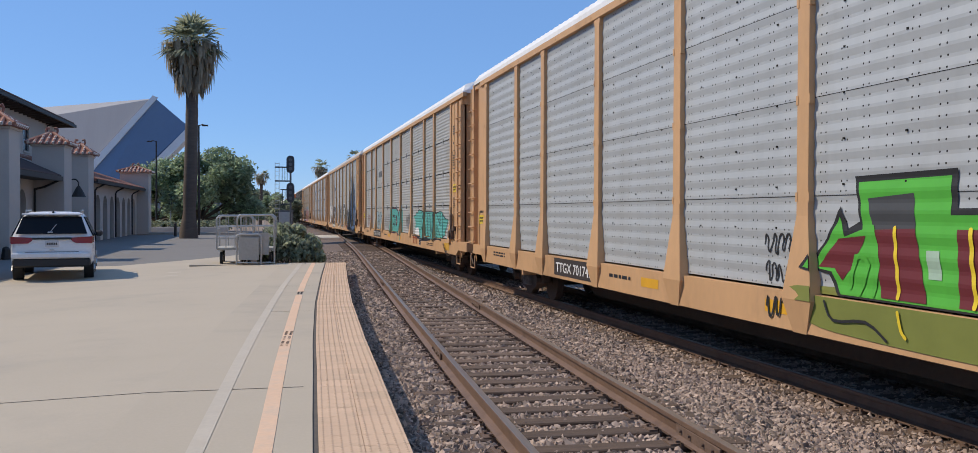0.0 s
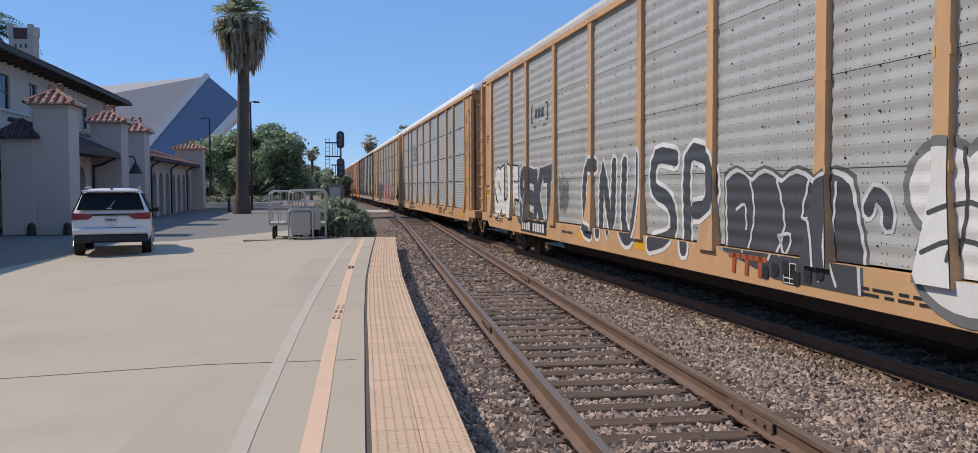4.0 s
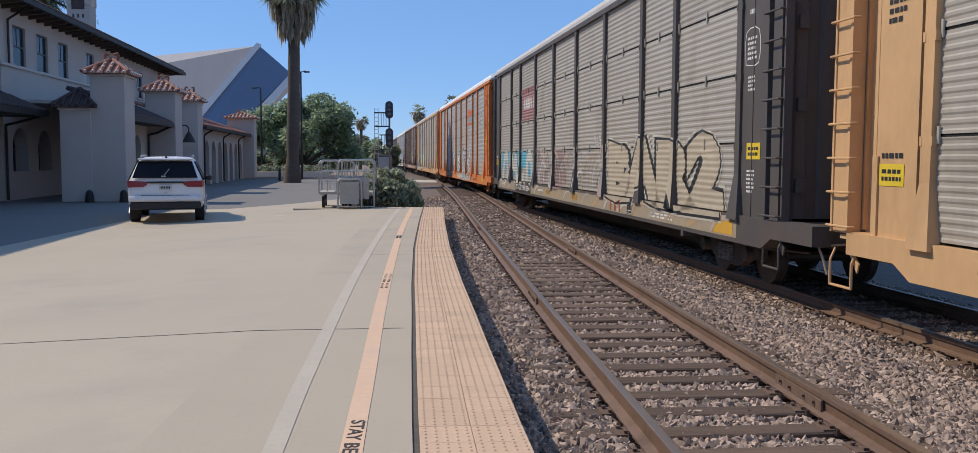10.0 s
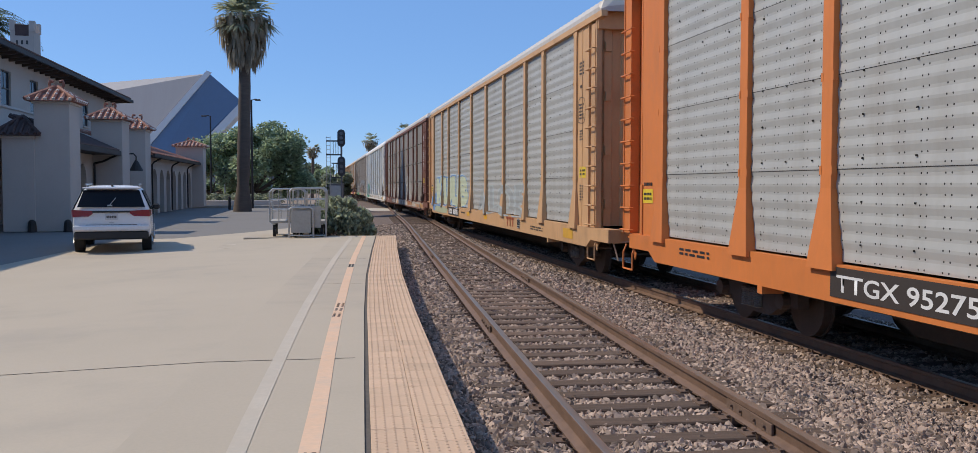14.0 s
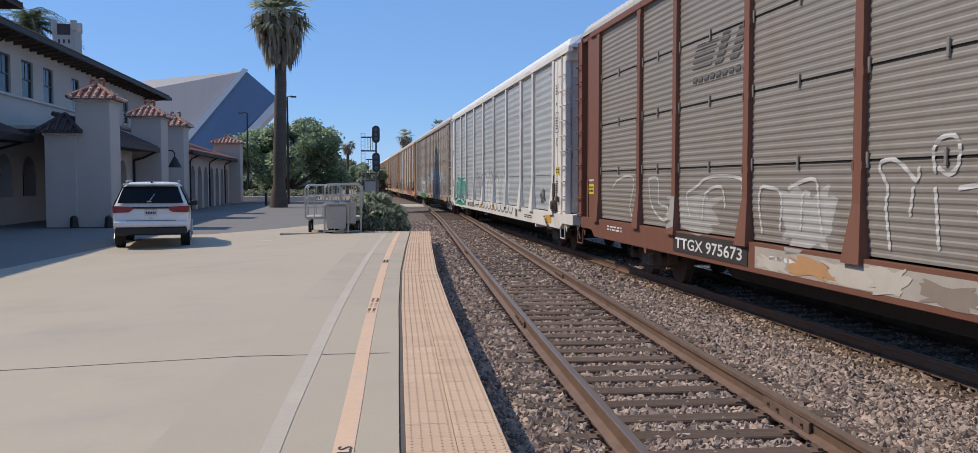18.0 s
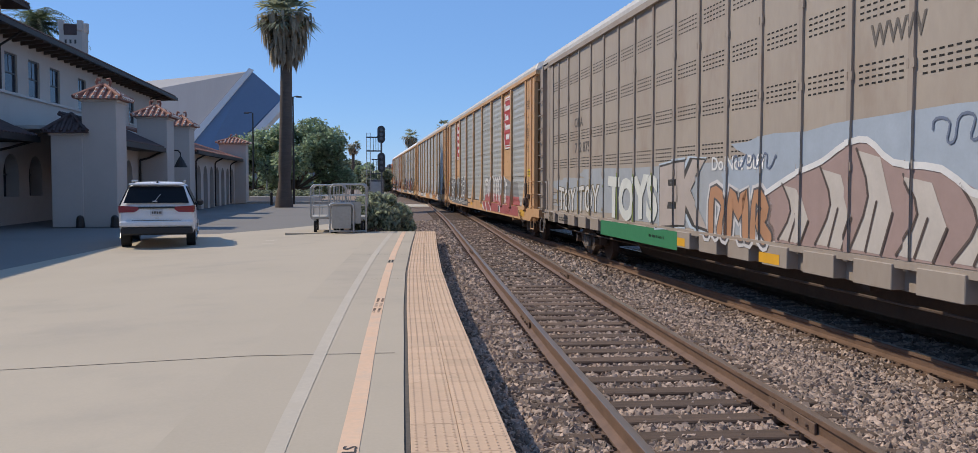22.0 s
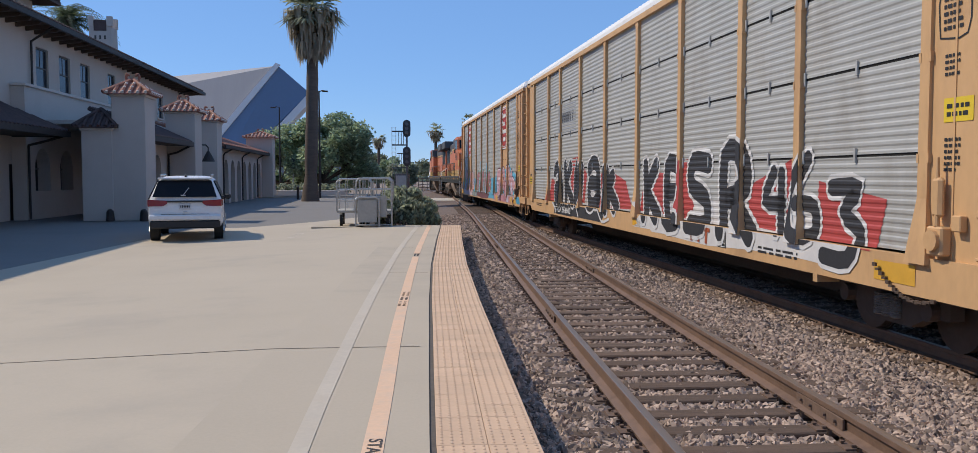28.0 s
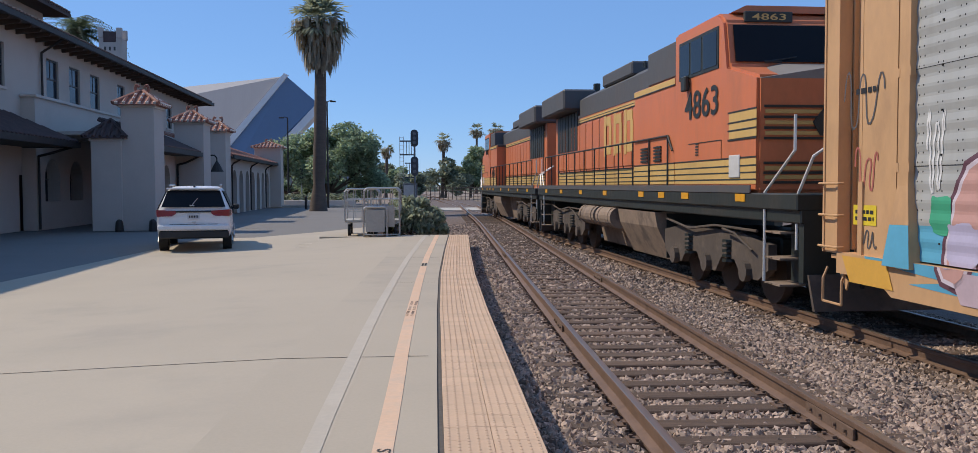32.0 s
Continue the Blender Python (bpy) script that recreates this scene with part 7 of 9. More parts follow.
        add("vent", loco_green, *[(s * 1.503, s * 1.512, -6.75, -6.6, 2.4 + 0.05 * k, 2.425 + 0.05 * k) for k in range(5)], bevel=0, parent=cab)
    lettered(cab, number, Matrix.Translation((-1.516, -6.0, 3.08)) @ SIDE, 0.52, 1.75, loco_green)
    b = bmesh.new()
    for z in (2.66, 2.82, 2.99, 1.98, 2.12):
        box(b, -1.38, 1.38, -9.416, -9.408, z - 0.03, z + 0.03)
    part("nose_front_stripe", b, loco_yellow, cab)
    b = bmesh.new()
    for z in (2.58, 2.74, 2.905, 3.07, 1.90, 2.05, 2.20):
        box(b, -1.40, 1.40, -9.421, -9.410, z - 0.02, z + 0.02)
    part("stripe_line", b, loco_green, cab)
    b = bmesh.new()
    prism(b, [(-0.50, 2.62), (0.50, 2.62), (0.62, 2.83), (0.42, 3.08), (-0.42, 3.08), (-0.62, 2.83)], "y", -9.432, -9.412)
    part("nose_emblem", b, loco_green, cab, "dark many-sided nose emblem left blank")
    # hood
    b = bmesh.new()
    prism(b, [(-0.98, 1.74), (-0.98, 4.02), (0.98, 4.02), (0.98, 1.74)], "y", -5.35, 9.9)
    hood = part("hood", b, loco_orange, root, "long orange engine hood with access doors")
    b = bmesh.new()
    prism(b, [(-0.99, 4.02), (-0.99, 4.58), (-0.75, 4.74), (0.75, 4.74), (0.99, 4.58), (0.99, 4.02)], "y", -5.33, 6.0)
    part("hood_top", b, loco_grey, hood, "dark grey upper hood")
    add("upper_cabinet", loco_grey, (-1.45, 1.45, -5.30, -3.3, 4.02, 4.72), (-1.42, 1.42, -5.3, -2.2, 3.9, 4.02), parent=hood)
    add("cabinet", loco_orange, (-1.47, 1.47, -5.34, -2.3, 1.76, 4.0), parent=hood)
    for s in (-1, 1):
        add("hood_stripe", loco_yellow, (s * 0.985, s * 0.995, -2.3, 9.8, 3.86, 3.98), (s * 1.475, s * 1.485, -5.3, -2.32, 3.86, 3.98), bevel=0, parent=hood)
        add("stripe_line", loco_green, (s * 0.986, s * 1.0, -2.3, 9.8, 3.84, 3.865), (s * 0.986, s * 1.0, -2.3, 9.8, 3.915, 3.93), (s * 1.476, s * 1.49, -5.3, -2.32, 3.84, 3.865), bevel=0, parent=hood)
        add("lower_stripe", loco_yellow, (s * 0.985, s * 0.995, -2.3, 9.8, 1.88, 2.28), (s * 1.475, s * 1.485, -5.3, -2.32, 1.88, 2.28), bevel=0, parent=hood)
        add("stripe_line", loco_green, *[(s * 0.986, s * 1.0, -2.3, 9.8, z - 0.012, z + 0.012) for z in (1.95, 2.06, 2.17, 2.30)], *[(s * 1.476, s * 1.49, -5.3, -2.32, z - 0.012, z + 0.012) for z in (1.95, 2.06, 2.17, 2.30)], bevel=0, parent=hood)
        y = -2.1
        while y < 9.5:
            add("access_door", loco_orange, (s * 0.982, s * 1.005, y, y + 0.80, 2.36, 3.80), bevel=0.012, parent=hood)
            add("door_gap", loco_green, (s * 0.981, s * 0.992, y + 0.82, y + 0.86, 2.3, 3.82), bevel=0, parent=hood)
            y += 0.9
        add("louvre", loco_green, *[(s * 1.476, s * 1.50, -4.4, -3.9, 2.36 + 0.07 * k, 2.40 + 0.07 * k) for k in range(5)], *[(s * 1.476, s * 1.50, -3.4, -2.9, 2.36 + 0.07 * k, 2.40 + 0.07 * k) for k in range(5)], bevel=0, parent=hood)
        # radiator wing and intake
        add("radiator", loco_grey, (s * 0.4, s * 1.50, 6.2, 10.4, 4.30, 4.98), bevel=0.06, parent=hood)
        add("radiator_grille", loco_green, *[(s * 0.984, s * 1.02, 6.3 + 0.5 * k, 6.7 + 0.5 * k, 3.0, 4.25) for k in range(7)], bevel=0, parent=hood)
        # handrail on the walkway
        b = bmesh.new()
        pts = [(s * 1.50, -5.2, 2.55), (s * 1.50, -4.9, 2.86), (s * 1.50, 9.6, 2.86)]
        tube(b, pts, 0.022, 6)
        part("handrail", b, loco_green, root)
        for k in range(12):
            y = -4.9 + k * 1.32
            b = bmesh.new()
            rod(b, (s * 1.50, y, 1.74), (s * 1.50, y, 2.86), 0.02, 6)
            part("stanchion", b, loco_green, root)
        for e in (-1, 1):
            yb = e * 9.75
            b = bmesh.new()
            tube(b, [(s * 1.52, yb, 0.42), (s * 1.52, yb, 1.75), (s * 1.45, yb + e * 0.85, 2.35), (s * 1.45, yb + e * 0.85, 2.85)], 0.022, 6)
            part("grab_rail", b, loco_chrome, root, "white grab rail by the steps")
            b = bmesh.new()
            tube(b, [(s * 1.46, yb + e * 0.95, 0.95), (s * 1.46, yb + e * 0.95, 1.7), (s * 1.42, yb + e * 1.35, 2.25), (s * 0.9, yb + e * 1.35, 2.6)], 0.022, 6)
            part("grab_rail", b, loco_chrome, root, "white grab rail by the steps")
            for z in (0.42, 0.80, 1.18):
                add("step", loco_dust, (s * 1.12, s * 1.52, yb + e * 0.02, yb + e * 0.55, z - 0.03, z), bevel=0)
                add("step_edge", loco_dust, (s * 1.525, s * 1.535, yb + e * 0.05, yb + e * 0.28, z - 0.022, z), bevel=0)
            add("step_well", loco_green, (s * 1.08, s * 1.12, yb - 0.05, yb + e * 0.75, 0.4, 1.5), bevel=0)
        # reflectors along the frame
        for y in (-8.9, -6.2, -4.7, -3.2, 0.2, 3.2, 6.2, 9.0):
            add("reflector", reflector_amber, (s * 1.562, s * 1.572, y - 0.2, y + 0.2, 1.60, 1.72), bevel=0)
    if with_logo:
        # raised letter-like blocks in the railway's colours, left blank as shapes
        for k in range(4):
            y = 2.6 - k * 1.12
            b = bmesh.new()
            for q in ((0.0, 0.24, -0.05, 1.1), (0.28, 0.80, 0.0, 0.26), (0.28, 0.80, 0.80, 1.06), (0.60, 0.86, 0.26, 0.80)):
                box(b, -1.016, -1.008, y - q[1], y - q[0], 2.72 + q[2], 2.72 + q[3])
            part("emblem", b, loco_yellow, hood, "yellow block emblem")
    add("dynamic_brake", loco_grey, (-0.92, 0.92, 0.0, 3.2, 4.70, 5.05), (-0.7, 0.7, -2.2, -0.8, 4.7, 4.85), bevel=0.04, parent=hood)
    b = bmesh.new()
    for y in (-3.0, -1.2):
        tube(b, [(-0.9, y, 4.72), (-0.9, y, 4.86), (-0.9, y + 0.12, 4.86), (-0.9, y + 0.12, 4.74)], 0.03, 6)
    rod(b, (-0.2, 7.0, 4.95), (-0.2, 7.0, 5.25), 0.12, 8)
    part("lifting_eye", b, loco_green, hood)
    add("rear_hood", loco_orange, (-0.98, 0.98, 9.9, 10.3, 1.74, 4.3), parent=hood)
    # fuel tank and air reservoirs
    b = bmesh.new()
    prism(b, [(-1.40, 0.95), (-1.46, 1.28), (1.46, 1.28), (1.40, 0.95), (1.05, 0.24), (-1.05, 0.24)], "y", -3.9, -0.75)
    prism(b, [(-0.95, 0.9), (-1.0, 1.28), (1.0, 1.28), (0.95, 0.9), (0.8, 0.24), (-0.8, 0.24)], "y", -0.75, 3.4)
    part("fuel_tank", b, loco_dust, root, "dusty tan fuel tank")
    add("tank_end", loco_green, (-1.2, 1.2, -3.95, -3.90, 0.3, 1.25), bevel=0)
    b = bmesh.new()
    for y0, y1 in ((-0.6, 1.05), (1.3, 3.2)):
        rod(b, (-1.36, y0, 1.04), (-1.36, y1, 1.04), 0.27, 18)
        for yy in (y0 + 0.3, y1 - 0.3):
            rod(b, (-1.36, yy - 0.03, 1.04), (-1.36, yy + 0.03, 1.04), 0.285, 18)
    part("air_reservoir", b, loco_dust, root, "dusty air reservoirs")
    # six-wheel trucks
    for e in (-1, 1):
        yc = e * 6.65
        t = add("truck", loco_green, (-0.9, 0.9, yc - 2.3, yc + 2.3, 0.75, 1.1), bevel=0.03)
        t.location.z = TRACK_Z - MAIN_Z
        for s in (-1, 1):
            b = bmesh.new()
            prism(b, [(yc - 2.65, 0.62), (yc - 2.65, 1.02), (yc - 1.5, 1.16), (yc + 1.5, 1.16), (yc + 2.65, 1.02), (yc + 2.65, 0.62), (yc + 2.25, 0.42), (yc + 1.55, 0.42), (yc + 1.25, 0.68), (yc + 0.65, 0.68), (yc + 0.35, 0.40),
                      (yc - 0.35, 0.40), (yc - 0.65, 0.68), (yc - 1.25, 0.68), (yc - 1.55, 0.42), (yc - 2.25, 0.42)], "x", s * 1.12, s * 1.26)
            part("side_frame", b, loco_dust_shaded, t, "dusty cast side frame")
            for k in (-1.85, 0, 1.85):
                b = bmesh.new()
                rod(b, (s * 1.24, yc + k, 0.53), (s * 1.36, yc + k, 0.53), 0.17, 10)
                part("axle_box", b, loco_dust_shaded, t)
            for k in (-1.0, 1.0):
                b = bmesh.new()
                for j in range(5):
                    rod(b, (s * 1.25, yc + k, 0.62 + j * 0.085), (s * 1.25, yc + k, 0.665 + j * 0.085), 0.13, 8)
                part("spring", b, loco_green, t)
            b = bmesh.new()
            tube(b, [(s * 1.34, yc - 2.4, 1.22), (s * 1.34, yc - 0.6, 1.24), (s * 1.36, yc + 0.8, 1.12), (s * 1.34, yc + 2.3, 1.26)], 0.025, 6)
            tube(b, [(s * 1.34, yc - 2.2, 0.9), (s * 1.40, yc - 1.6, 1.15), (s * 1.38, yc - 1.0, 1.2)], 0.02, 6)
            part("brake_rigging", b, loco_dust_shaded, t)
        for k in (-1.85, 0, 1.85):
            b = bmesh.new()
            rod(b, (-0.9, yc + k, 0.53), (0.9, yc + k, 0.53), 0.1, 10)
            for s in (-1, 1):
                rod(b, (s * 0.69, yc + k, 0.53), (s * 0.83, yc + k, 0.53), 0.53, 26)
            part("wheelset", b, wheel_steel, t)
        # pilot, plow, coupler
        b = bmesh.new()
        prism(b, [(e * 10.9, 0.5), (e * 10.9, 1.35), (e * 10.75, 1.35), (e * 10.75, 0.5)], "x", -1.45, 1.45)
        part("pilot", b, loco_green, root)
        b = bmesh.new()
        loft(b, [[(-1.4, e * 10.95, 0.62), (1.4, e * 10.95, 0.62), (1.4, e * 10.9, 0.62), (-1.4, e * 10.9, 0.62)], [(-1.4, e * 11.15, 0.14), (1.4, e * 11.15, 0.14), (1.4, e * 11.08, 0.14), (-1.4, e * 11.08, 0.14)]])
        part("plow", b, loco_dust_shaded, root, "worn snow plow")
        add("coupler", under_black, (-0.16, 0.16, e * 10.9, e * 11.45, 0.72, 1.0), bevel=0.03)
        b = bmesh.new()
        for x in (-0.8, -0.5, 0.5, 0.8):
            tube(b, [(x, e * 10.95, 1.1), (x, e * 11.2, 0.75), (x * 0.9, e * 11.15, 0.45)], 0.03, 6)
        part("air_hose", b, rubber, root)
    # front door and headlight
    add("headlight", loco_chrome, (-0.28, 0.28, -9.45, -9.41, 3.12, 3.38), bevel=0.02, parent=cab)
    return root


LOCOS = [locomotive("4863"), locomotive("")]

# ---- paint, lettering and graffiti on the cars; places from the far end of each car, heights over the rail ----
BLACK, WHITE_, SLATE, RED = (0.02, 0.02, 0.022), (0.68, 0.67, 0.65), (0.055, 0.060, 0.070), (0.40, 0.05, 0.045)
RUST_RED, DARK_PLATE = (0.36, 0.085, 0.03), (0.045, 0.035, 0.030)


def scribble(car, a, width, z, height, color, seed, thick=0.04, n=14, layer=2):
    """Loose sprayed loops that spell nothing."""
    r = random.Random(seed)
    pts, x = [], 0.0
    for k in range(n):
        x += width / n
        base = [(x, height * r.uniform(0.0, 0.25)), (x + width / n * r.uniform(-0.3, 0.9), height * r.uniform(0.7, 1.0))]
        pts += base if k % 2 == 0 else base[::-1]
    smooth = []
    for p, q, s in zip(pts[:-2], pts[1:-1], pts[2:]):
        for f in (0.0, 0.33, 0.66):
            a0, a1 = 0.5 * (1 - f) ** 2, 0.5 * f ** 2
            a2 = 1 - a0 - a1
            smooth.append((a0 * p[0] + a2 * q[0] + a1 * s[0], a0 * p[1] + a2 * q[1] + a1 * s[1]))
    decal(car, "graffiti_stroke", stroke_shape(smooth, thick, 1), a, z, spray(color), layer)


def blob(car, a, width, z, height, color, seed, layer=1, lumps=14, rough_=0.12):
    decal(car, "graffiti_field", blob_shape(width, height, seed, lumps, rough_), a, z, spray(color), layer)


def lines_(car, runs, width, color, layer, name="graffiti_stroke"):
    """Sprayed lines; each run is a chain of (a, z)."""
    b = bmesh.new()
    for run in runs:
        c = stroke_shape(run, width)
        me = bpy.data.meshes.new("tmp")
        c.to_mesh(me)
        c.free()
        b.from_mesh(me)
        bpy.data.meshes.remove(me)
    decal(car, name, b, 0, 0, spray(color), layer)


def field(car, pts, color, layer, name="graffiti_field"):
    b = bmesh.new()
    b.faces.new([b.verts.new((x, y, 0)) for x, y in pts])
    bmesh.ops.triangulate(b, faces=b.faces[:])
    decal(car, name, b, 0, 0, spray(color), layer)


def piece(car, runs, width, fill, edge, halo, layer=1, rim=0.11):
    """Letters in thick strokes with an outline and a halo."""
    if halo:
        lines_(car, runs, width + 2 * rim + 0.12, halo, layer, "graffiti")
    lines_(car, runs, width + 2 * rim, edge, layer + 1, "graffiti")
    lines_(car, runs, width, fill, layer + 2, "graffiti")


def mark_plate(car, text, a=6.0, width=2.7, color=WHITE_, back=DARK_PLATE):
    """The reporting mark on its dark panel on the sill."""
    plate(car, a - 0.12, width + 0.3, 0.665, 0.33, back, 3, "mark_panel")
    if text:
        letters(car, text, a, width, 0.725, 0.19, color, 4, "reporting_mark")
    else:
        b = bmesh.new()
        for k in range(10):
            if k != 4:
                b.faces.new([b.verts.new((width * (k + f) / 10, g * 0.21, 0)) for f, g in ((0.1, 0), (0.8, 0), (0.8, 1), (0.1, 1))])
        decal(car, "reporting_mark", b, a, 0.72, spray(color), 4)


def sill_emblem(car, a=18.95, color=RUST_RED, back=None, width=1.1):
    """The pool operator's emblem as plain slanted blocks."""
    if back:
        plate(car, a - 0.1, width + 0.2, 0.67, 0.33, back, 3)
    b = bmesh.new()
    for k in range(3):
        x = width * k / 3
        b.faces.new([b.verts.new(p) for p in ((x + 0.10, 0, 0), (x + 0.20, 0, 0), (x + 0.22, 0.27, 0), (x + 0.12, 0.27, 0))])
        b.faces.new([b.verts.new(p) for p in ((x, 0.20, 0), (x + 0.33, 0.20, 0), (x + 0.33, 0.27, 0), (x, 0.27, 0))])
    decal(car, "emblem", b, a, 0.70, spray(color), 4)


def placard(car, a=20.4):
    """The black inspection panel with its pale rules."""
    plate(car, a, 0.34, 0.69, 0.27, BLACK, 3, "inspection_panel")
    b = bmesh.new()
    for x, w in ((0.02, 0.012), (0.165, 0.012), (0.31, 0.012)):
        b.faces.new([b.verts.new(p) for p in ((x, 0.01, 0), (x + w, 0.01, 0), (x + w, 0.26, 0), (x, 0.26, 0))])
    for zz in (0.01, 0.07, 0.25):
        b.faces.new([b.verts.new(p) for p in ((0.02, zz, 0), (0.32, zz, 0), (0.32, zz + 0.012, 0), (0.02, zz + 0.012, 0))])
    decal(car, "panel_ruling", b, a, 0.69, spray(WHITE_), 4)


def shield(car, a, z, width=1.5, height=1.75):
    """A red many-sided railway sign with a white border and bars for its words."""
    for grow, color, lay in ((0.10, WHITE_, 2), (0.04, RED, 3), (0.0, WHITE_, 4), (-0.04, RED, 5)):
        w, h, c = width / 2 + grow, height / 2 + grow, 0.34
        b = bmesh.new()
        b.faces.new([b.verts.new((width / 2 + p[0] * w, height / 2 + p[1] * h, 0)) for p in ((-1 + c, -1), (1 - c, -1), (1, -1 + c), (1, 1 - c), (1 - c, 1), (-1 + c, 1), (-1, 1 - c), (-1, -1 + c))])
        decal(car, "sign_field", b, a, z, spray(color), lay)
    b = bmesh.new()
    for x, y, w, h in ((0.22, 1.34, 0.16, 0.26), (0.44, 1.34, 0.85, 0.17), (0.22, 0.98, 0.16, 0.26), (0.44, 0.98, 0.55, 0.17), (0.22, 0.62, 0.16, 0.26), (0.44, 0.62, 0.95, 0.17), (0.45, 0.25, 0.75, 0.20)):
        b.faces.new([b.verts.new(p) for p in ((x, y, 0), (x + w * width / 1.5, y, 0), (x + w * width / 1.5, y + h, 0), (x, y + h, 0))])
    decal(car, "sign_marking", b, a, z, spray(WHITE_), 6)


def emblem_plate(car, a, z, width, height, back, color, kind):
    """A railway's emblem as plain shapes on its panel."""
    if back:
        plate(car, a, width, z, height, back, 1, "emblem_panel")
    b = bmesh.new()

    def q(*pts):
        b.faces.new([b.verts.new((x * width, y * height, 0)) for x, y in pts])
    if kind == "brackets":
        for x0, x1 in ((0.08, 0.13), (0.87, 0.92)):
            q((x0, 0.25), (x1, 0.25), (x1, 0.85), (x0, 0.85))
        for y0, y1 in ((0.25, 0.30), (0.80, 0.85)):
            q((0.08, y0), (0.2, y0), (0.2, y1), (0.08, y1)), q((0.8, y0), (0.92, y0), (0.92, y1), (0.8, y1))
        for k in range(3):
            x = 0.27 + 0.16 * k
            q((x, 0.40), (x + 0.12, 0.40), (x + 0.14, 0.70), (x + 0.02, 0.70))
        for x in (0.2, 0.27, 0.68, 0.75):
            q((x, 0.06), (x + 0.045, 0.06), (x + 0.045, 0.14), (x, 0.14))
    if kind == "stripes":
        for k in range(5):
            q((0.03 + 0.02 * k, 0.5 + 0.09 * k), (0.36 + 0.03 * k, 0.5 + 0.09 * k), (0.37 + 0.03 * k, 0.545 + 0.09 * k), (0.035 + 0.02 * k, 0.545 + 0.09 * k))
        q((0.42, 0.45), (0.54, 0.45), (0.68, 0.95), (0.56, 0.95)), q((0.66, 0.45), (0.78, 0.45), (0.92, 0.95), (0.80, 0.95))
        for k in range(9):
            q((0.05 + 0.1 * k, 0.22), (0.12 + 0.1 * k, 0.22), (0.12 + 0.1 * k, 0.36), (0.05 + 0.1 * k, 0.36))
    if kind == "ribbon":
        q((0.10, 0.30), (0.50, 0.30), (0.50, 0.40), (0.10, 0.40)), q((0.10, 0.30), (0.20, 0.30), (0.20, 0.80), (0.10, 0.80)), q((0.10, 0.70), (0.48, 0.70), (0.48, 0.80), (0.10, 0.80))
        q((0.55, 0.30), (0.64, 0.30), (0.64, 0.80), (0.55, 0.80)), q((0.60, 0.80), (0.68, 0.80), (0.90, 0.30), (0.82, 0.30)), q((0.86, 0.30), (0.94, 0.30), (0.94, 0.80), (0.86, 0.80))
    if kind == "bars":
        for k, w in enumerate((0.09, 0.10, 0.11, 0.08, 0.05, 0.05)):
            x = 0.14 + 0.13 * k
            q((x, 0.35), (x + w, 0.35), (x + w + 0.03, 0.68), (x + 0.03, 0.68))
    if kind == "wedge":
        q((0.0, 0.55), (1.0, 0.75), (1.0, 0.95), (0.1, 0.95)), q((0.0, 0.10), (0.7, 0.10), (0.9, 0.25), (0.1, 0.25))
    decal(car, "emblem", b, a, z, spray(color), 3)


SIGN_Z = {0: 2.0, 1: 2.50, 2: 2.22, 5: 1.86, 6: 2.5, 13: 2.4}
for i, car in enumerate(CARS):
    # consolidated stencils on end plates and sill, too small to read
    ink = BLACK if i not in (5, 8) else WHITE_
    if i != 10:
        lines_(car, [[(26.25, 3.25), (26.68, 3.25), (26.68, 3.72), (26.25, 3.72), (26.25, 3.25)]], 0.018, ink, 2, "stencil_border")
        bars(car, 26.30, 0.32, 3.30, 0.36, 5, ink)
        bars(car, 26.34, 0.24, 2.85, 0.24, 4, ink), bars(car, 26.30, 0.34, 4.25, 0.3, 4, ink), bars(car, 26.36, 0.2, 3.95, 0.12, 1, ink)
        zs_ = SIGN_Z.get(i, 2.05)
        plate(car, 26.34, 0.46, zs_, 0.24, (0.70, 0.50, 0.03), 2, "warning_sign")
        bars(car, 26.39, 0.36, zs_ + 0.04, 0.16, 2, BLACK, 3)
        bars(car, 26.36, 0.26, zs_ - 0.5, 0.36, 6, ink)
        if i not in (14,):
            plate(car, 0.86, 0.46, 1.58, 0.24, (0.70, 0.50, 0.03), 2, "warning_sign")
            bars(car, 0.91, 0.36, 1.62, 0.16, 2, BLACK, 3), bars(car, 0.9, 0.4, 1.86, 0.10, 1, ink)
        if i in (4, 2, 9):
            bars(car, 0.95, 0.35, 3.3, 0.3, 3, ink)
    plate(car, 25.2, 0.8, 0.70, 0.22, (0.62, 0.34, 0.04), 2, "reflector")
    bars(car, 10.4, 0.9, 0.80, 0.10, 1, ink), bars(car, 2.6, 1.1, 0.80, 0.13, 2, ink), bars(car, 22.0, 1.3, 0.72, 0.12, 2, ink)
    if i != 10:
        placard(car)
    if i not in (9, 10, 11, 14):
        sill_emblem(car)

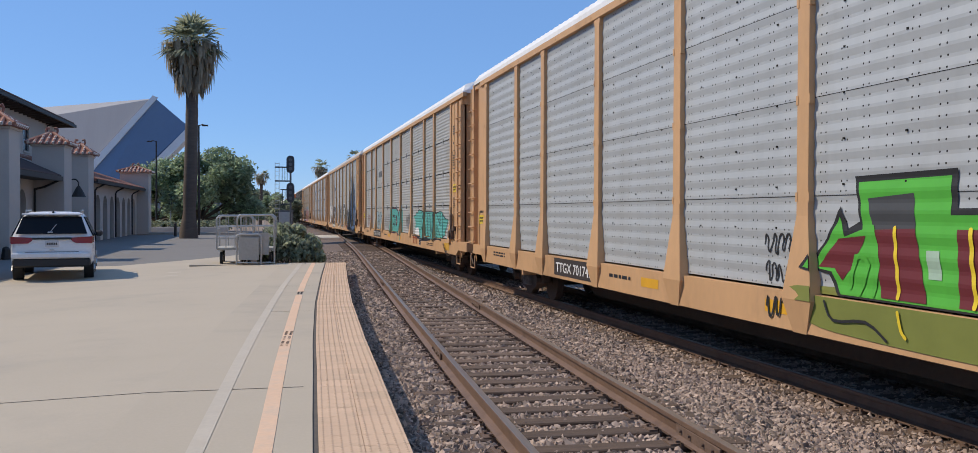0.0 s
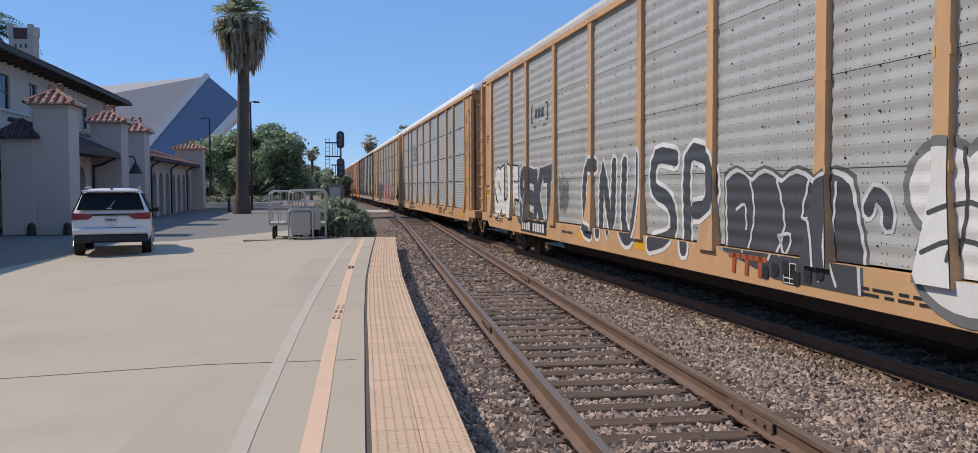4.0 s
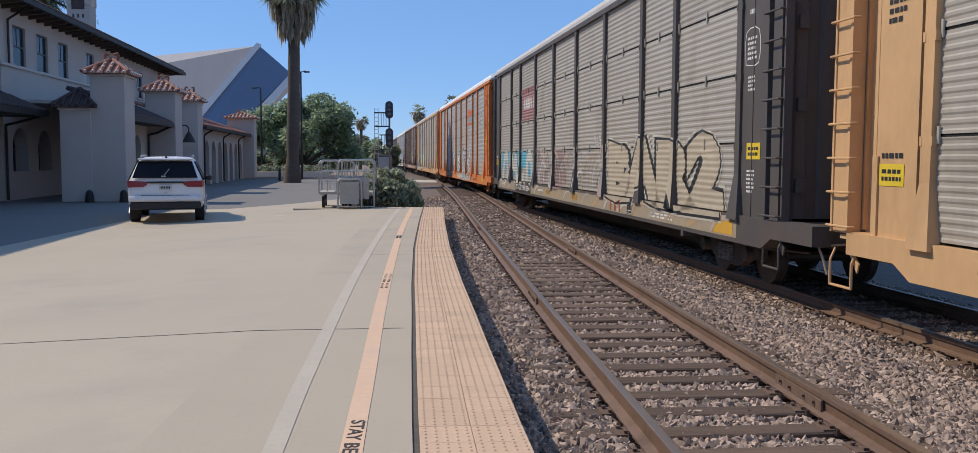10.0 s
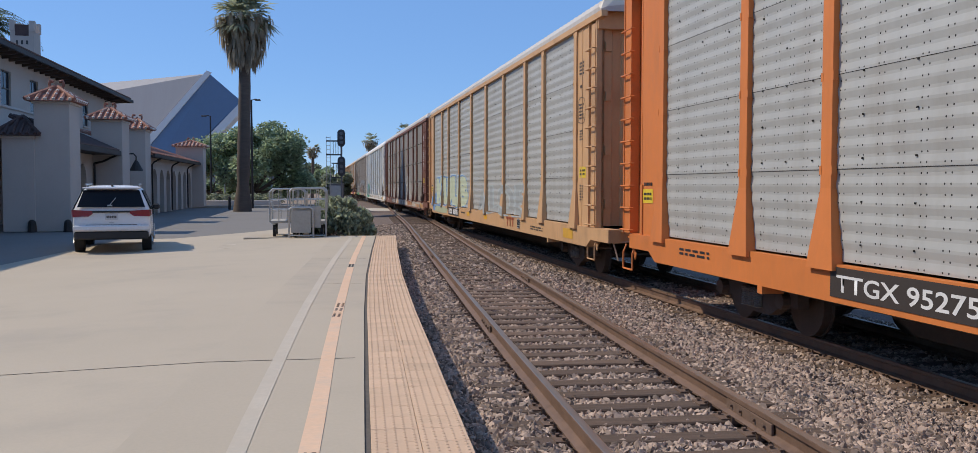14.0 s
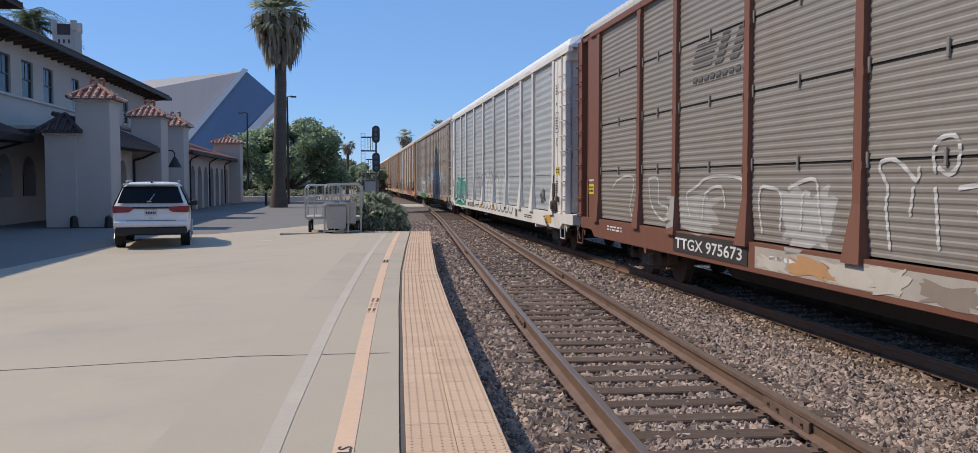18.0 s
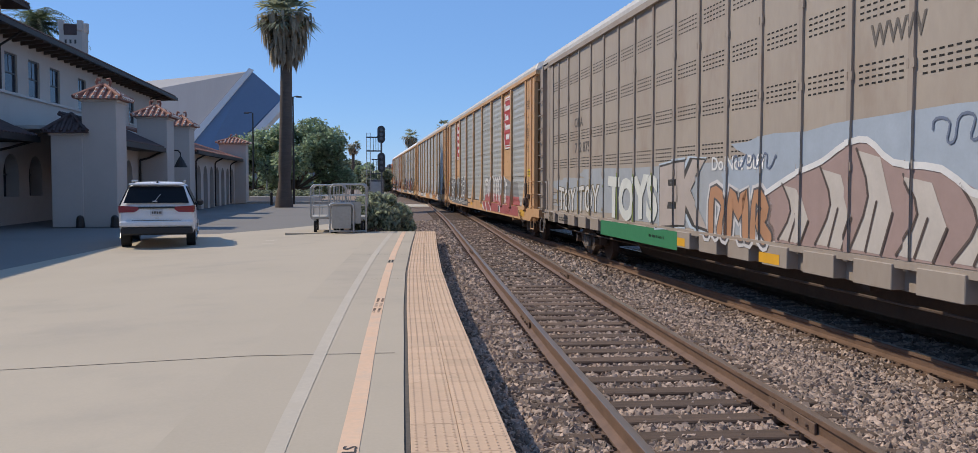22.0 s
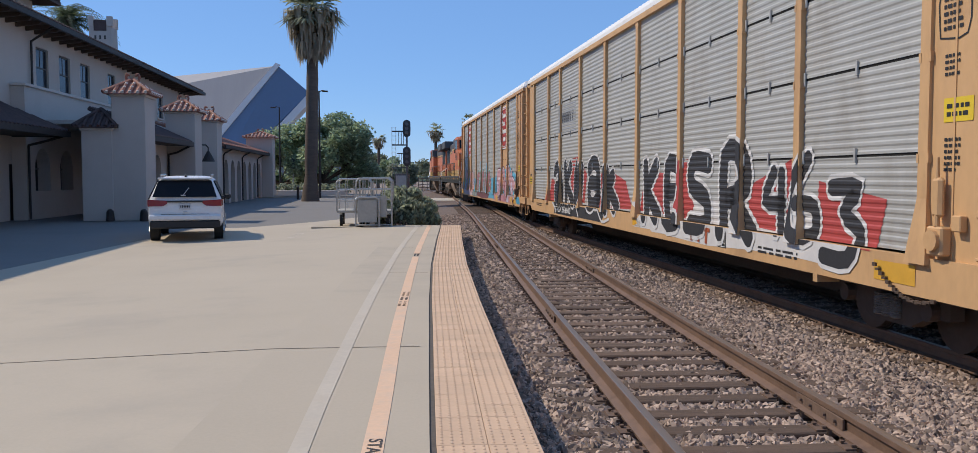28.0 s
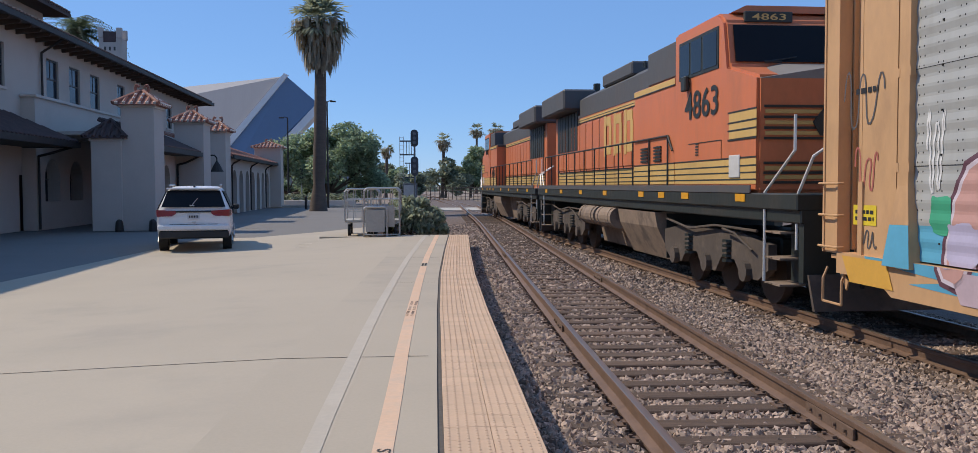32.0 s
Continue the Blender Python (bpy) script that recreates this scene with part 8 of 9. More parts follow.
for car, slack in zip(CARS, SLACK):
    car["_shift"] = slack + {0: 0.0, 1: 0.7, 14: 0.40}.get(CARS.index(car), 0.0)
c = CARS[0]
mark_plate(c, "TTGX 701747", 8.1, 2.0)
blob(c, 16.2, 7.5, 0.66, 0.50, (0.19, 0.21, 0.045), 3, 3, 9, 0.05)
GREEN, WINE = (0.085, 0.42, 0.045), (0.14, 0.018, 0.024)
field(c, [(16.42, 1.30), (16.75, 1.62), (16.98, 1.95), (17.10, 1.72), (17.28, 1.80), (17.20, 2.24), (18.56, 2.26), (18.56, 1.92), (23.5, 1.95), (23.5, 1.04), (16.95, 1.04), (16.80, 1.25)], BLACK, 4)
field(c, [(16.50, 1.31), (16.80, 1.62), (16.97, 1.84), (17.05, 1.64), (17.33, 1.72), (17.26, 2.18), (18.49, 2.20), (18.49, 1.86), (23.5, 1.89), (23.5, 1.06), (17.00, 1.06), (16.85, 1.28)], GREEN, 5)
field(c, [(16.62, 1.32), (16.95, 1.62), (17.38, 1.66), (17.20, 1.36), (17.02, 1.20), (16.90, 1.32)], WINE, 6)
field(c, [(17.40, 2.02), (18.04, 2.06), (18.06, 1.74), (17.48, 1.72)], (0.055, 0.058, 0.062), 6)
field(c, [(17.50, 1.72), (18.06, 1.74), (18.22, 1.08), (17.62, 1.08)], WINE, 7)
field(c, [(18.56, 1.74), (23.4, 1.78), (23.4, 1.08), (18.60, 1.08)], WINE, 6)
lines_(c, [[(17.15, 1.15), (17.25, 1.45), (17.42, 1.38), (17.30, 1.10)], [(17.48, 1.74), (17.56, 1.40), (17.50, 1.10)]], 0.06, GREEN, 8)
field(c, [(18.20, 1.55), (18.36, 1.55), (18.40, 1.30), (18.24, 1.30)], (0.35, 0.48, 0.36), 7)
for k, x in enumerate((17.80, 18.72, 21.4)):
    lines_(c, [[(x, 1.74), (x + 0.02, 1.45), (x + 0.06, 1.2), (x + 0.05, 1.10)]], 0.045, (0.75, 0.55, 0.03), 9, "graffiti_drip")
lines_(c, [[(17.95, 0.98), (18.0, 0.82), (18.06, 0.76)]], 0.035, (0.75, 0.55, 0.03), 9, "graffiti_drip")
lines_(c, [[(16.85, 0.98), (17.0, 0.80), (17.5, 0.84), (17.8, 0.70)]], 0.03, BLACK, 8)
scribble(c, 15.5, 0.62, 1.40, 0.28, BLACK, 4, 0.028, 9)
scribble(c, 15.5, 0.62, 1.08, 0.26, BLACK, 5, 0.028, 9)
scribble(c, 15.65, 0.45, 0.68, 0.30, BLACK, 6, 0.03, 6, 5)

c = CARS[1]
mark_plate(c, "TTGX 975130", 6.0, 2.6)
emblem_plate(c, 6.7, 3.24, 2.6, 1.0, (0.45, 0.46, 0.46), (0.10, 0.115, 0.14), "brackets")
graffiti(c, "EDS", 12.25, 3.0, 1.0, 1.02, (0.085, 0.36, 0.32), BLACK, (0.14, 0.05, 0.06), 0.06, 0.06, 2)
decal(c, "graffiti_arrow", stroke_shape([(0.0, 0.0), (0.35, 0.9), (0.35, 0.1), (0.15, -0.35)], 0.16), 15.1, 1.1, spray((0.10, 0.36, 0.33)), 3)
blob(c, 18.6, 6.2, 0.9, 1.05, BLACK, 8, 2)
blob(c, 18.65, 6.1, 0.93, 0.98, (0.085, 0.36, 0.32), 8, 3)
graffiti(c, "MUN", 20.3, 4.0, 1.0, 0.85, (0.10, 0.40, 0.36), (0.03, 0.05, 0.06), None, 0.04, 0.08, 9, 4)
blob(c, 18.9, 0.9, 1.0, 0.3, WHITE_, 12, 6)
graffiti(c, "ENZ", 6.75, 2.3, 1.1, 0.8, (0.30, 0.42, 0.46), SLATE, None, 0.03, 0.06, 4)
scribble(c, 9.6, 2.4, 1.1, 0.8, (0.16, 0.16, 0.17), 8, 0.03)
scribble(c, 16.4, 1.2, 1.15, 0.75, (0.16, 0.16, 0.17), 9, 0.03)
scribble(c, 2.2, 2.6, 1.1, 0.7, (0.28, 0.10, 0.10), 10, 0.035)

c = CARS[2]
mark_plate(c, "", 6.4, 2.5)
emblem_plate(c, 7.0, 3.35, 2.1, 0.75, None, (0.06, 0.065, 0.09), "brackets")
piece(c, [[(12.75, 2.30), (12.20, 2.28), (11.98, 1.75), (12.15, 1.05), (12.65, 0.92)], [(13.15, 0.95), (13.25, 2.28), (13.80, 1.0), (13.95, 2.30)],
          [(14.55, 2.30), (14.50, 1.25), (14.85, 0.92), (15.25, 1.2), (15.30, 2.38)], [(16.95, 2.32), (16.15, 2.36), (16.02, 1.85), (16.75, 1.6), (16.85, 1.10), (16.05, 0.90)],
          [(17.48, 0.92), (17.45, 2.30), (18.25, 2.22), (18.35, 1.62), (17.70, 1.50)]], 0.27, SLATE, WHITE_, None, 1, 0.075)
top = [(18.75 + 0.76 * k + 0.76 * f, 1.92 + 0.14 * math.sin(math.pi * f) - 0.02 * k) for k in range(4) for f in (0.05, 0.25, 0.5, 0.75, 0.95)]
for grow, color, lay in ((0.10, (0.10, 0.10, 0.10), 1), (0.055, (0.56, 0.56, 0.56), 2), (0.0, (0.055, 0.058, 0.066), 3)):
    field(c, [(18.85 - grow, 0.98)] + [(x + grow * (x - 20.2) / 1.5, y + grow) for x, y in top] + [(22.0 + grow, 1.2), (22.05 + grow, 0.72), (20.3, 0.72)], color, lay)
lines_(c, [[(19.5, 1.95), (19.62, 1.5), (19.45, 1.0)], [(19.1, 1.55), (19.35, 1.62), (19.4, 1.3)], [(20.2, 1.95), (20.4, 1.4), (20.15, 0.95)], [(20.25, 1.25), (20.55, 1.28), (20.42, 1.02), (20.25, 1.25)],
           [(20.95, 1.95), (20.8, 1.5), (21.1, 1.45), (21.3, 0.8)], [(21.5, 1.9), (21.45, 1.2), (21.65, 0.78)]], 0.045, (0.56, 0.56, 0.56), 5)
piece(c, [[(22.08, 1.62), (22.2, 1.78), (22.38, 1.68), (22.42, 1.5)]], 0.16, SLATE, (0.56, 0.56, 0.56), None, 1, 0.05)
graffiti(c, "SUF", 2.2, 3.4, 0.95, 1.55, WHITE_, BLACK, None, 0.07, 0.05, 7)
graffiti(c, "SEKT", 5.8, 3.8, 0.80, 1.6, SLATE, (0.55, 0.55, 0.55), None, 0.06, 0.05, 8)
for grow, color, lay in ((0.10, (0.16, 0.16, 0.16), 4), (0.0, (0.66, 0.65, 0.62), 5)):
    for x, y, w, h, s_ in ((22.75, 1.45, 0.95, 0.78, 1), (23.45, 1.40, 0.95, 0.85, 2), (22.95, 0.72, 1.5, 0.95, 3), (24.2, 0.80, 1.1, 1.3, 4)):
        field(c, [(x + w / 2 + (w / 2 + grow) * math.cos(k * 0.2618), y + h / 2 + (h / 2 + grow) * math.sin(k * 0.2618)) for k in range(24)], color, lay + (0.1 * s_))
lines_(c, [[(23.5, 2.2), (23.55, 1.7), (23.45, 1.2)], [(23.15, 1.62), (23.6, 1.72), (24.05, 1.55)], [(23.1, 1.25), (23.5, 1.38), (23.9, 1.30)]], 0.045, (0.06, 0.06, 0.06), 7)
scribble(c, 9.9, 0.9, 1.2, 1.0, (0.12, 0.12, 0.12), 11, 0.025)
for k in range(6):
    blob(c, 20.0 + 0.25 * k, 0.16, 0.70 + 0.05 * (k % 3), 0.17, BLACK, 40 + k, 6)

c = CARS[3]
mark_plate(c, "TTGX 941675", 5.35, 2.4)
emblem_plate(c, 6.7, 3.16, 2.75, 1.0, (0.40, 0.42, 0.43), (0.05, 0.055, 0.06), "stripes")
scribble(c, 2.5, 6.8, 1.3, 0.95, (0.20, 0.18, 0.17), 14, 0.03, 18)
scribble(c, 9.6, 2.7, 1.2, 1.25, (0.14, 0.13, 0.13), 15, 0.028, 9)
scribble(c, 13.0, 8.0, 1.2, 1.1, (0.19, 0.17, 0.16), 16, 0.028, 18)

c = CARS[4]
emblem_plate(c, 6.6, 3.22, 2.6, 1.05, (0.37, 0.34, 0.31), (0.45, 0.05, 0.04), "ribbon")
PALE, PINK = (0.60, 0.54, 0.57), (0.43, 0.185, 0.19)
jag = [(6.4, 2.42), (6.75, 2.10), (7.3, 2.30), (7.6, 2.08), (8.3, 2.22), (8.7, 2.40), (8.95, 2.02), (9.4, 2.2), (10.1, 2.32), (10.5, 2.18), (11.0, 2.34), (11.6, 2.12), (12.25, 2.28)]
field(c, [(6.35, 2.55), (7.1, 2.40), (8.3, 2.46), (9.3, 2.36), (10.2, 2.48), (11.2, 2.42), (12.3, 2.40), (12.3, 1.9), (6.35, 1.9)], (0.30, 0.17, 0.22), 1)
field(c, [(6.45, 1.10)] + jag + [(12.32, 1.2), (12.5, 0.68), (6.9, 0.68)], (0.030, 0.032, 0.036), 2)
lines_(c, [jag, [(6.4, 2.4), (6.42, 1.5), (6.7, 1.1), (7.2, 1.2)], [(6.85, 2.1), (7.0, 1.3)], [(7.35, 2.25), (7.45, 1.45), (7.75, 1.15)], [(8.2, 2.2), (8.05, 1.6), (8.3, 1.2), (8.7, 1.05), (9.0, 1.2)],
           [(8.9, 2.05), (9.05, 1.45), (9.3, 1.1)], [(9.55, 2.2), (9.4, 1.6), (9.85, 1.5), (9.9, 1.15)], [(10.3, 2.2), (10.15, 1.65), (10.4, 1.2)], [(10.95, 2.3), (10.8, 1.6), (11.3, 1.5), (11.35, 1.15), (11.0, 1.1)],
           [(11.7, 2.1), (11.6, 1.5), (11.9, 1.1)], [(8.6, 1.0), (9.0, 0.85), (9.4, 1.0)], [(11.2, 0.98), (11.5, 0.70)]], 0.07, PALE, 5)
lines_(c, [[(10.75, 0.78), (11.7, 0.90), (11.9, 1.02)], [(10.9, 1.42), (11.25, 1.45)]], 0.16, PALE, 4)
crest = [(12.45, 2.42), (12.9, 2.15), (13.5, 2.30), (13.75, 2.55), (14.2, 2.22), (14.8, 2.44), (15.3, 2.18), (16.0, 2.36), (16.6, 2.12), (17.3, 2.34), (18.1, 2.10), (18.9, 2.30), (19.6, 2.05)]
field(c, [(12.5, 1.1)] + crest + [(19.9, 1.2), (19.7, 0.67), (12.7, 0.67)], PINK, 3)
for k, (x, y, w, h) in enumerate(((12.6, 1.3, 2.1, 0.65), (15.4, 1.2, 1.8, 0.7), (17.6, 1.25, 1.7, 0.6))):
    blob(c, x, w, y, h, ((0.46, 0.21, 0.18), (0.44, 0.20, 0.23), (0.48, 0.24, 0.20))[k], 210 + k, 4, 7, 0.2)
for x, w, col in ((13.2, 0.9, (0.45, 0.19, 0.12)), (14.6, 1.1, (0.33, 0.22, 0.34)), (16.4, 1.3, (0.46, 0.20, 0.13)), (18.2, 1.0, (0.36, 0.24, 0.36))):
    blob(c, x, w, 0.68, 0.28, col, 220 + int(x), 5, 7, 0.2)
lines_(c, [crest, [(12.6, 2.3), (12.75, 1.5), (12.6, 1.0)], [(13.0, 1.75), (13.3, 1.95), (13.8, 1.85), (14.15, 1.55), (14.0, 1.1)], [(14.3, 2.3), (14.35, 1.9)], [(14.9, 1.95), (14.75, 1.5), (14.85, 1.15)],
           [(15.4, 1.8), (16.0, 1.95), (16.4, 1.6), (16.2, 1.15)], [(17.0, 2.1), (16.9, 1.4), (17.4, 1.2)], [(18.0, 1.9), (18.6, 1.7), (18.5, 1.2)], [(13.4, 1.0), (13.9, 0.85), (14.1, 0.70)], [(15.6, 0.98), (15.9, 0.70)]], 0.065, (0.62, 0.55, 0.60), 6)
lines_(c, [[(12.55, 2.1), (12.5, 1.5), (12.7, 1.1)]], 0.16, (0.10, 0.40, 0.50), 4)
for x, y in ((13.1, 1.65), (14.1, 1.6), (13.4, 1.05), (14.9, 1.05)):
    field(c, [(x, y + 0.2), (x + 0.18, y + 0.15), (x + 0.12, y - 0.12), (x + 0.02, y - 0.02)], (0.50, 0.60, 0.58), 7)
for k, (x, w, z) in enumerate(((12.95, 0.55, 2.25), (13.7, 0.45, 2.45), (14.15, 0.75, 2.3), (15.0, 0.5, 2.4), (15.5, 1.0, 2.35), (17.6, 1.3, 2.25))):
    blob(c, x, w, z, 0.34, (0.07, 0.36, 0.50), 50 + k, 1, 6, 0.25)
for k, (x, z) in enumerate(((6.55, 1.75), (8.65, 1.75), (11.75, 1.75))):
    blob(c, x, 0.38, z, 0.32, (0.15, 0.25, 0.55), 60 + k, 6)
graffiti(c, "SB", 20.6, 3.4, 0.95, 1.1, (0.36, 0.34, 0.31), BLACK, (0.5, 0.5, 0.48), 0.10, 0.05, 8)
mark_plate(c, "", 5.7, 2.4)

c = CARS[5]
mark_plate(c, "TTGX 981284", 6.0, 2.75)
emblem_plate(c, 6.65, 3.16, 2.75, 1.15, (0.27, 0.065, 0.068), (0.66, 0.60, 0.58), "bars")
for x, w, z5, h in ((1.85, 1.3, 1.5, 0.55), (3.3, 1.3, 1.7, 0.45), (4.9, 1.2, 1.15, 0.95), (6.4, 1.6, 1.6, 0.55), (2.0, 0.5, 1.05, 0.5), (8.0, 0.9, 1.2, 0.8)):
    blob(c, x, w, z5, h, (0.11, 0.38, 0.50), 70 + int(x * 3), 1, 9, 0.28)
piece(c, [[(2.3, 1.1), (2.75, 1.85), (3.35, 1.9), (3.4, 1.1)], [(4.2, 1.1), (4.4, 1.95), (5.0, 1.45), (5.4, 1.95), (5.6, 1.1)], [(6.3, 1.9), (6.25, 1.12), (7.1, 1.15)], [(7.7, 1.1), (7.9, 1.9), (8.6, 1.8), (8.7, 1.1)]], 0.34, (0.52, 0.49, 0.43), (0.50, 0.55, 0.55), None, 2, 0.04)
for x, y in ((2.9, 1.35), (4.75, 1.2), (6.6, 1.5), (8.1, 1.3)):
    field(c, [(x, y + 0.2), (x + 0.22, y + 0.18), (x + 0.12, y - 0.12)], (0.08, 0.30, 0.42), 5)
for k in range(7):
    blob(c, 9.7 + 1.25 * k, 1.6, 0.95, 1.2, ((0.36, 0.29, 0.26), (0.45, 0.42, 0.38), (0.30, 0.20, 0.18))[k % 3], 80 + k, 1 + k % 2, 9, 0.25)
r5 = random.Random(55)
for j in range(40):
    x, w, h = 9.7 + 0.213 * j, r5.uniform(0.4, 1.2), r5.uniform(0.4, 1.2)
    z5 = 1.06 + r5.uniform(0, 0.2)
    swirl = [(x + w * 0.5 * (1 - math.cos(2.6 * k / 8)), z5 + h * math.sin(2.6 * k / 8) * (0.6 + 0.05 * k)) for k in range(9)]
    lines_(c, [swirl], r5.choice((0.03, 0.05, 0.09)), r5.choice(((0.50, 0.47, 0.43), (0.42, 0.28, 0.25), (0.21, 0.195, 0.18), (0.55, 0.53, 0.50), (0.46, 0.40, 0.30))), 3 + j % 3)
for j in range(22):
    x = 1.9 + 1.1 * j
    lines_(c, [[(x, 0.72), (x + 0.3, 0.80 + 0.12 * (j % 2)), (x + 0.7, 0.95)]], r5.choice((0.03, 0.05, 0.08)), r5.choice(((0.52, 0.48, 0.42), (0.24, 0.20, 0.17), (0.46, 0.30, 0.16), (0.40, 0.34, 0.28))), 2 + j % 2)
graffiti(c, "BAR2", 18.4, 6.9, 0.95, 1.3, (0.44, 0.37, 0.27), BLACK, (0.5, 0.46, 0.38), 0.08, 0.06, 4, 3)
scribble(c, 16.9, 1.0, 2.15, 0.28, WHITE_, 25, 0.04, 8)
plate(c, 1.8, 24.2, 0.67, 0.30, (0.36, 0.29, 0.20), 1, "dusty_sill")

c = CARS[6]
mark_plate(c, "TTGX 952758", 6.65, 2.4)
blob(c, 8.6, 4.2, 1.0, 1.25, (0.44, 0.33, 0.29), 31, 1, 13, 0.3)
blob(c, 13.2, 6.6, 0.95, 1.55, (0.46, 0.40, 0.36), 34, 1, 11, 0.15)
piece(c, [[(14.05, 2.14), (14.22, 1.59), (14.19, 1.01)],
           [(15.14, 2.18), (15.24, 1.61), (15.11, 1.19)],
           [(14.17, 1.54), (15.19, 1.66)],
           [(13.92, 1.85), (13.56, 1.69), (13.42, 1.85), (13.67, 1.96)],
           [(16.08, 2.23), (15.8, 1.86), (15.78, 1.34), (15.99, 0.86), (16.3, 0.83), (16.54, 1.19), (16.53, 1.82), (16.36, 2.16), (16.08, 2.23)],
           [(16.93, 2.12), (16.97, 1.47), (16.94, 0.85)],
           [(16.93, 2.14), (17.42, 2.16), (17.66, 1.97), (17.51, 1.74), (17.04, 1.63)],
           [(17.23, 1.61), (17.52, 1.24), (17.66, 0.82)],
           [(18.16, 2.14), (18.22, 1.59), (18.19, 0.95)],
           [(19.33, 2.17), (18.98, 1.83), (18.41, 1.58)],
           [(18.53, 1.62), (19.0, 1.31), (19.24, 0.82)],
           [(19.39, 1.96), (19.55, 1.77), (19.41, 1.52)]], 0.20, (0.60, 0.60, 0.58), (0.05, 0.052, 0.055), (0.66, 0.65, 0.63), 2, 0.085)
piece(c, [[(9.13, 1.0), (9.18, 2.07)],
           [(9.91, 0.96), (9.91, 2.01), (10.51, 1.96), (10.4, 1.49)],
           [(11.02, 1.02), (10.98, 1.97)],
           [(11.51, 1.04), (11.63, 1.84), (11.12, 1.63)]], 0.22, (0.58, 0.57, 0.55), (0.09, 0.09, 0.09), (0.62, 0.60, 0.58), 2, 0.06)
scribble(c, 20.1, 1.3, 1.55, 0.45, (0.6, 0.6, 0.58), 31, 0.035, 10)
scribble(c, 19.3, 1.0, 1.05, 0.2, (0.6, 0.6, 0.58), 32, 0.03, 8)
emblem_plate(c, 18.3, 3.55, 2.75, 0.9, (0.30, 0.30, 0.29), (0.62, 0.14, 0.03), "wedge")
blob(c, 13.6, 7.0, 0.66, 0.3, (0.50, 0.48, 0.44), 33, 3)

c = CARS[7]
graffiti(c, "KULB", 1.85, 9.0, 1.05, 1.2, (0.50, 0.55, 0.40), (0.13, 0.27, 0.55), (0.45, 0.55, 0.62), 0.08, 0.05, 7)
blob(c, 1.0, 3.2, 0.68, 0.9, (0.16, 0.29, 0.52), 35, 1)
blob(c, 1.9, 4.0, 0.67, 0.28, (0.42, 0.45, 0.30), 36, 3)
mark_plate(c, "", 6.4, 2.5)
graffiti(c, "ALOE", 13.0, 7.5, 1.0, 0.9, (0.34, 0.36, 0.36), (0.42, 0.47, 0.48), None, 0.03, 0.08, 9)

c = CARS[8]
mark_plate(c, "TTGX 975673", 6.2, 2.7)
emblem_plate(c, 6.6, 3.25, 2.4, 0.95, None, (0.10, 0.09, 0.08), "stripes")
graffiti(c, "CHR", 15.1, 4.4, 1.02, 1.4, (0.34, 0.32, 0.29), (0.52, 0.50, 0.47), None, 0.06, 0.05, 4)
blob(c, 9.9, 1.3, 1.05, 0.75, (0.40, 0.38, 0.35), 43, 1, 9, 0.25)
blob(c, 5.6, 2.2, 1.05, 0.6, (0.36, 0.34, 0.31), 46, 1, 9, 0.25)
lines_(c, [[(2.1, 1.75), (2.42, 1.89), (3.09, 1.99), (3.6, 1.89), (3.32, 1.38), (3.54, 1.13)],
           [(4.5, 1.91), (4.69, 1.41), (5.4, 1.15), (5.55, 1.41), (5.08, 1.48), (5.03, 1.92), (4.53, 1.93)],
           [(6.63, 1.3), (6.48, 1.65), (6.9, 1.78), (7.3, 1.92), (7.92, 1.96), (8.61, 1.92), (8.82, 1.77)],
           [(7.18, 1.27), (7.3, 1.68), (7.93, 1.79), (8.08, 1.48)],
           [(9.35, 1.17), (9.24, 1.53), (9.29, 1.78), (9.54, 1.79), (9.89, 1.7), (9.87, 1.23)],
           [(10.11, 1.78), (10.39, 1.86), (10.79, 1.89), (10.87, 1.57), (10.96, 1.25)],
           [(10.43, 1.26), (10.48, 1.71), (10.64, 1.72)],
           [(12.36, 1.16), (12.27, 1.6), (12.3, 1.81), (12.13, 2.04), (12.35, 2.11), (12.57, 2.03), (12.79, 1.88), (12.83, 2.0)],
           [(12.69, 1.53), (12.74, 1.8)],
           [(13.08, 1.97), (13.05, 2.18), (13.16, 2.29), (13.35, 2.31), (13.44, 2.19), (13.4, 2.0), (13.27, 1.94), (13.14, 2.0)],
           [(13.09, 1.8), (13.16, 1.22)],
           [(13.45, 1.81), (13.71, 1.84)],
           [(13.72, 1.65), (13.77, 1.27)]], 0.05, (0.52, 0.50, 0.47), 3)
scribble(c, 19.8, 5.4, 1.05, 1.2, (0.42, 0.40, 0.37), 42, 0.045, 14)
plate(c, 9.3, 16.5, 0.67, 0.30, (0.42, 0.37, 0.31), 1, "dusty_sill")
r8 = random.Random(88)
for j in range(18):
    x = 9.4 + 0.9 * j
    blob(c, x, r8.uniform(0.5, 1.3), 0.69, r8.uniform(0.15, 0.28), r8.choice(((0.50, 0.27, 0.12), (0.55, 0.49, 0.41), (0.27, 0.21, 0.17), (0.52, 0.45, 0.36), (0.44, 0.22, 0.10))), 300 + j, 2 + j % 2, 9, 0.3)

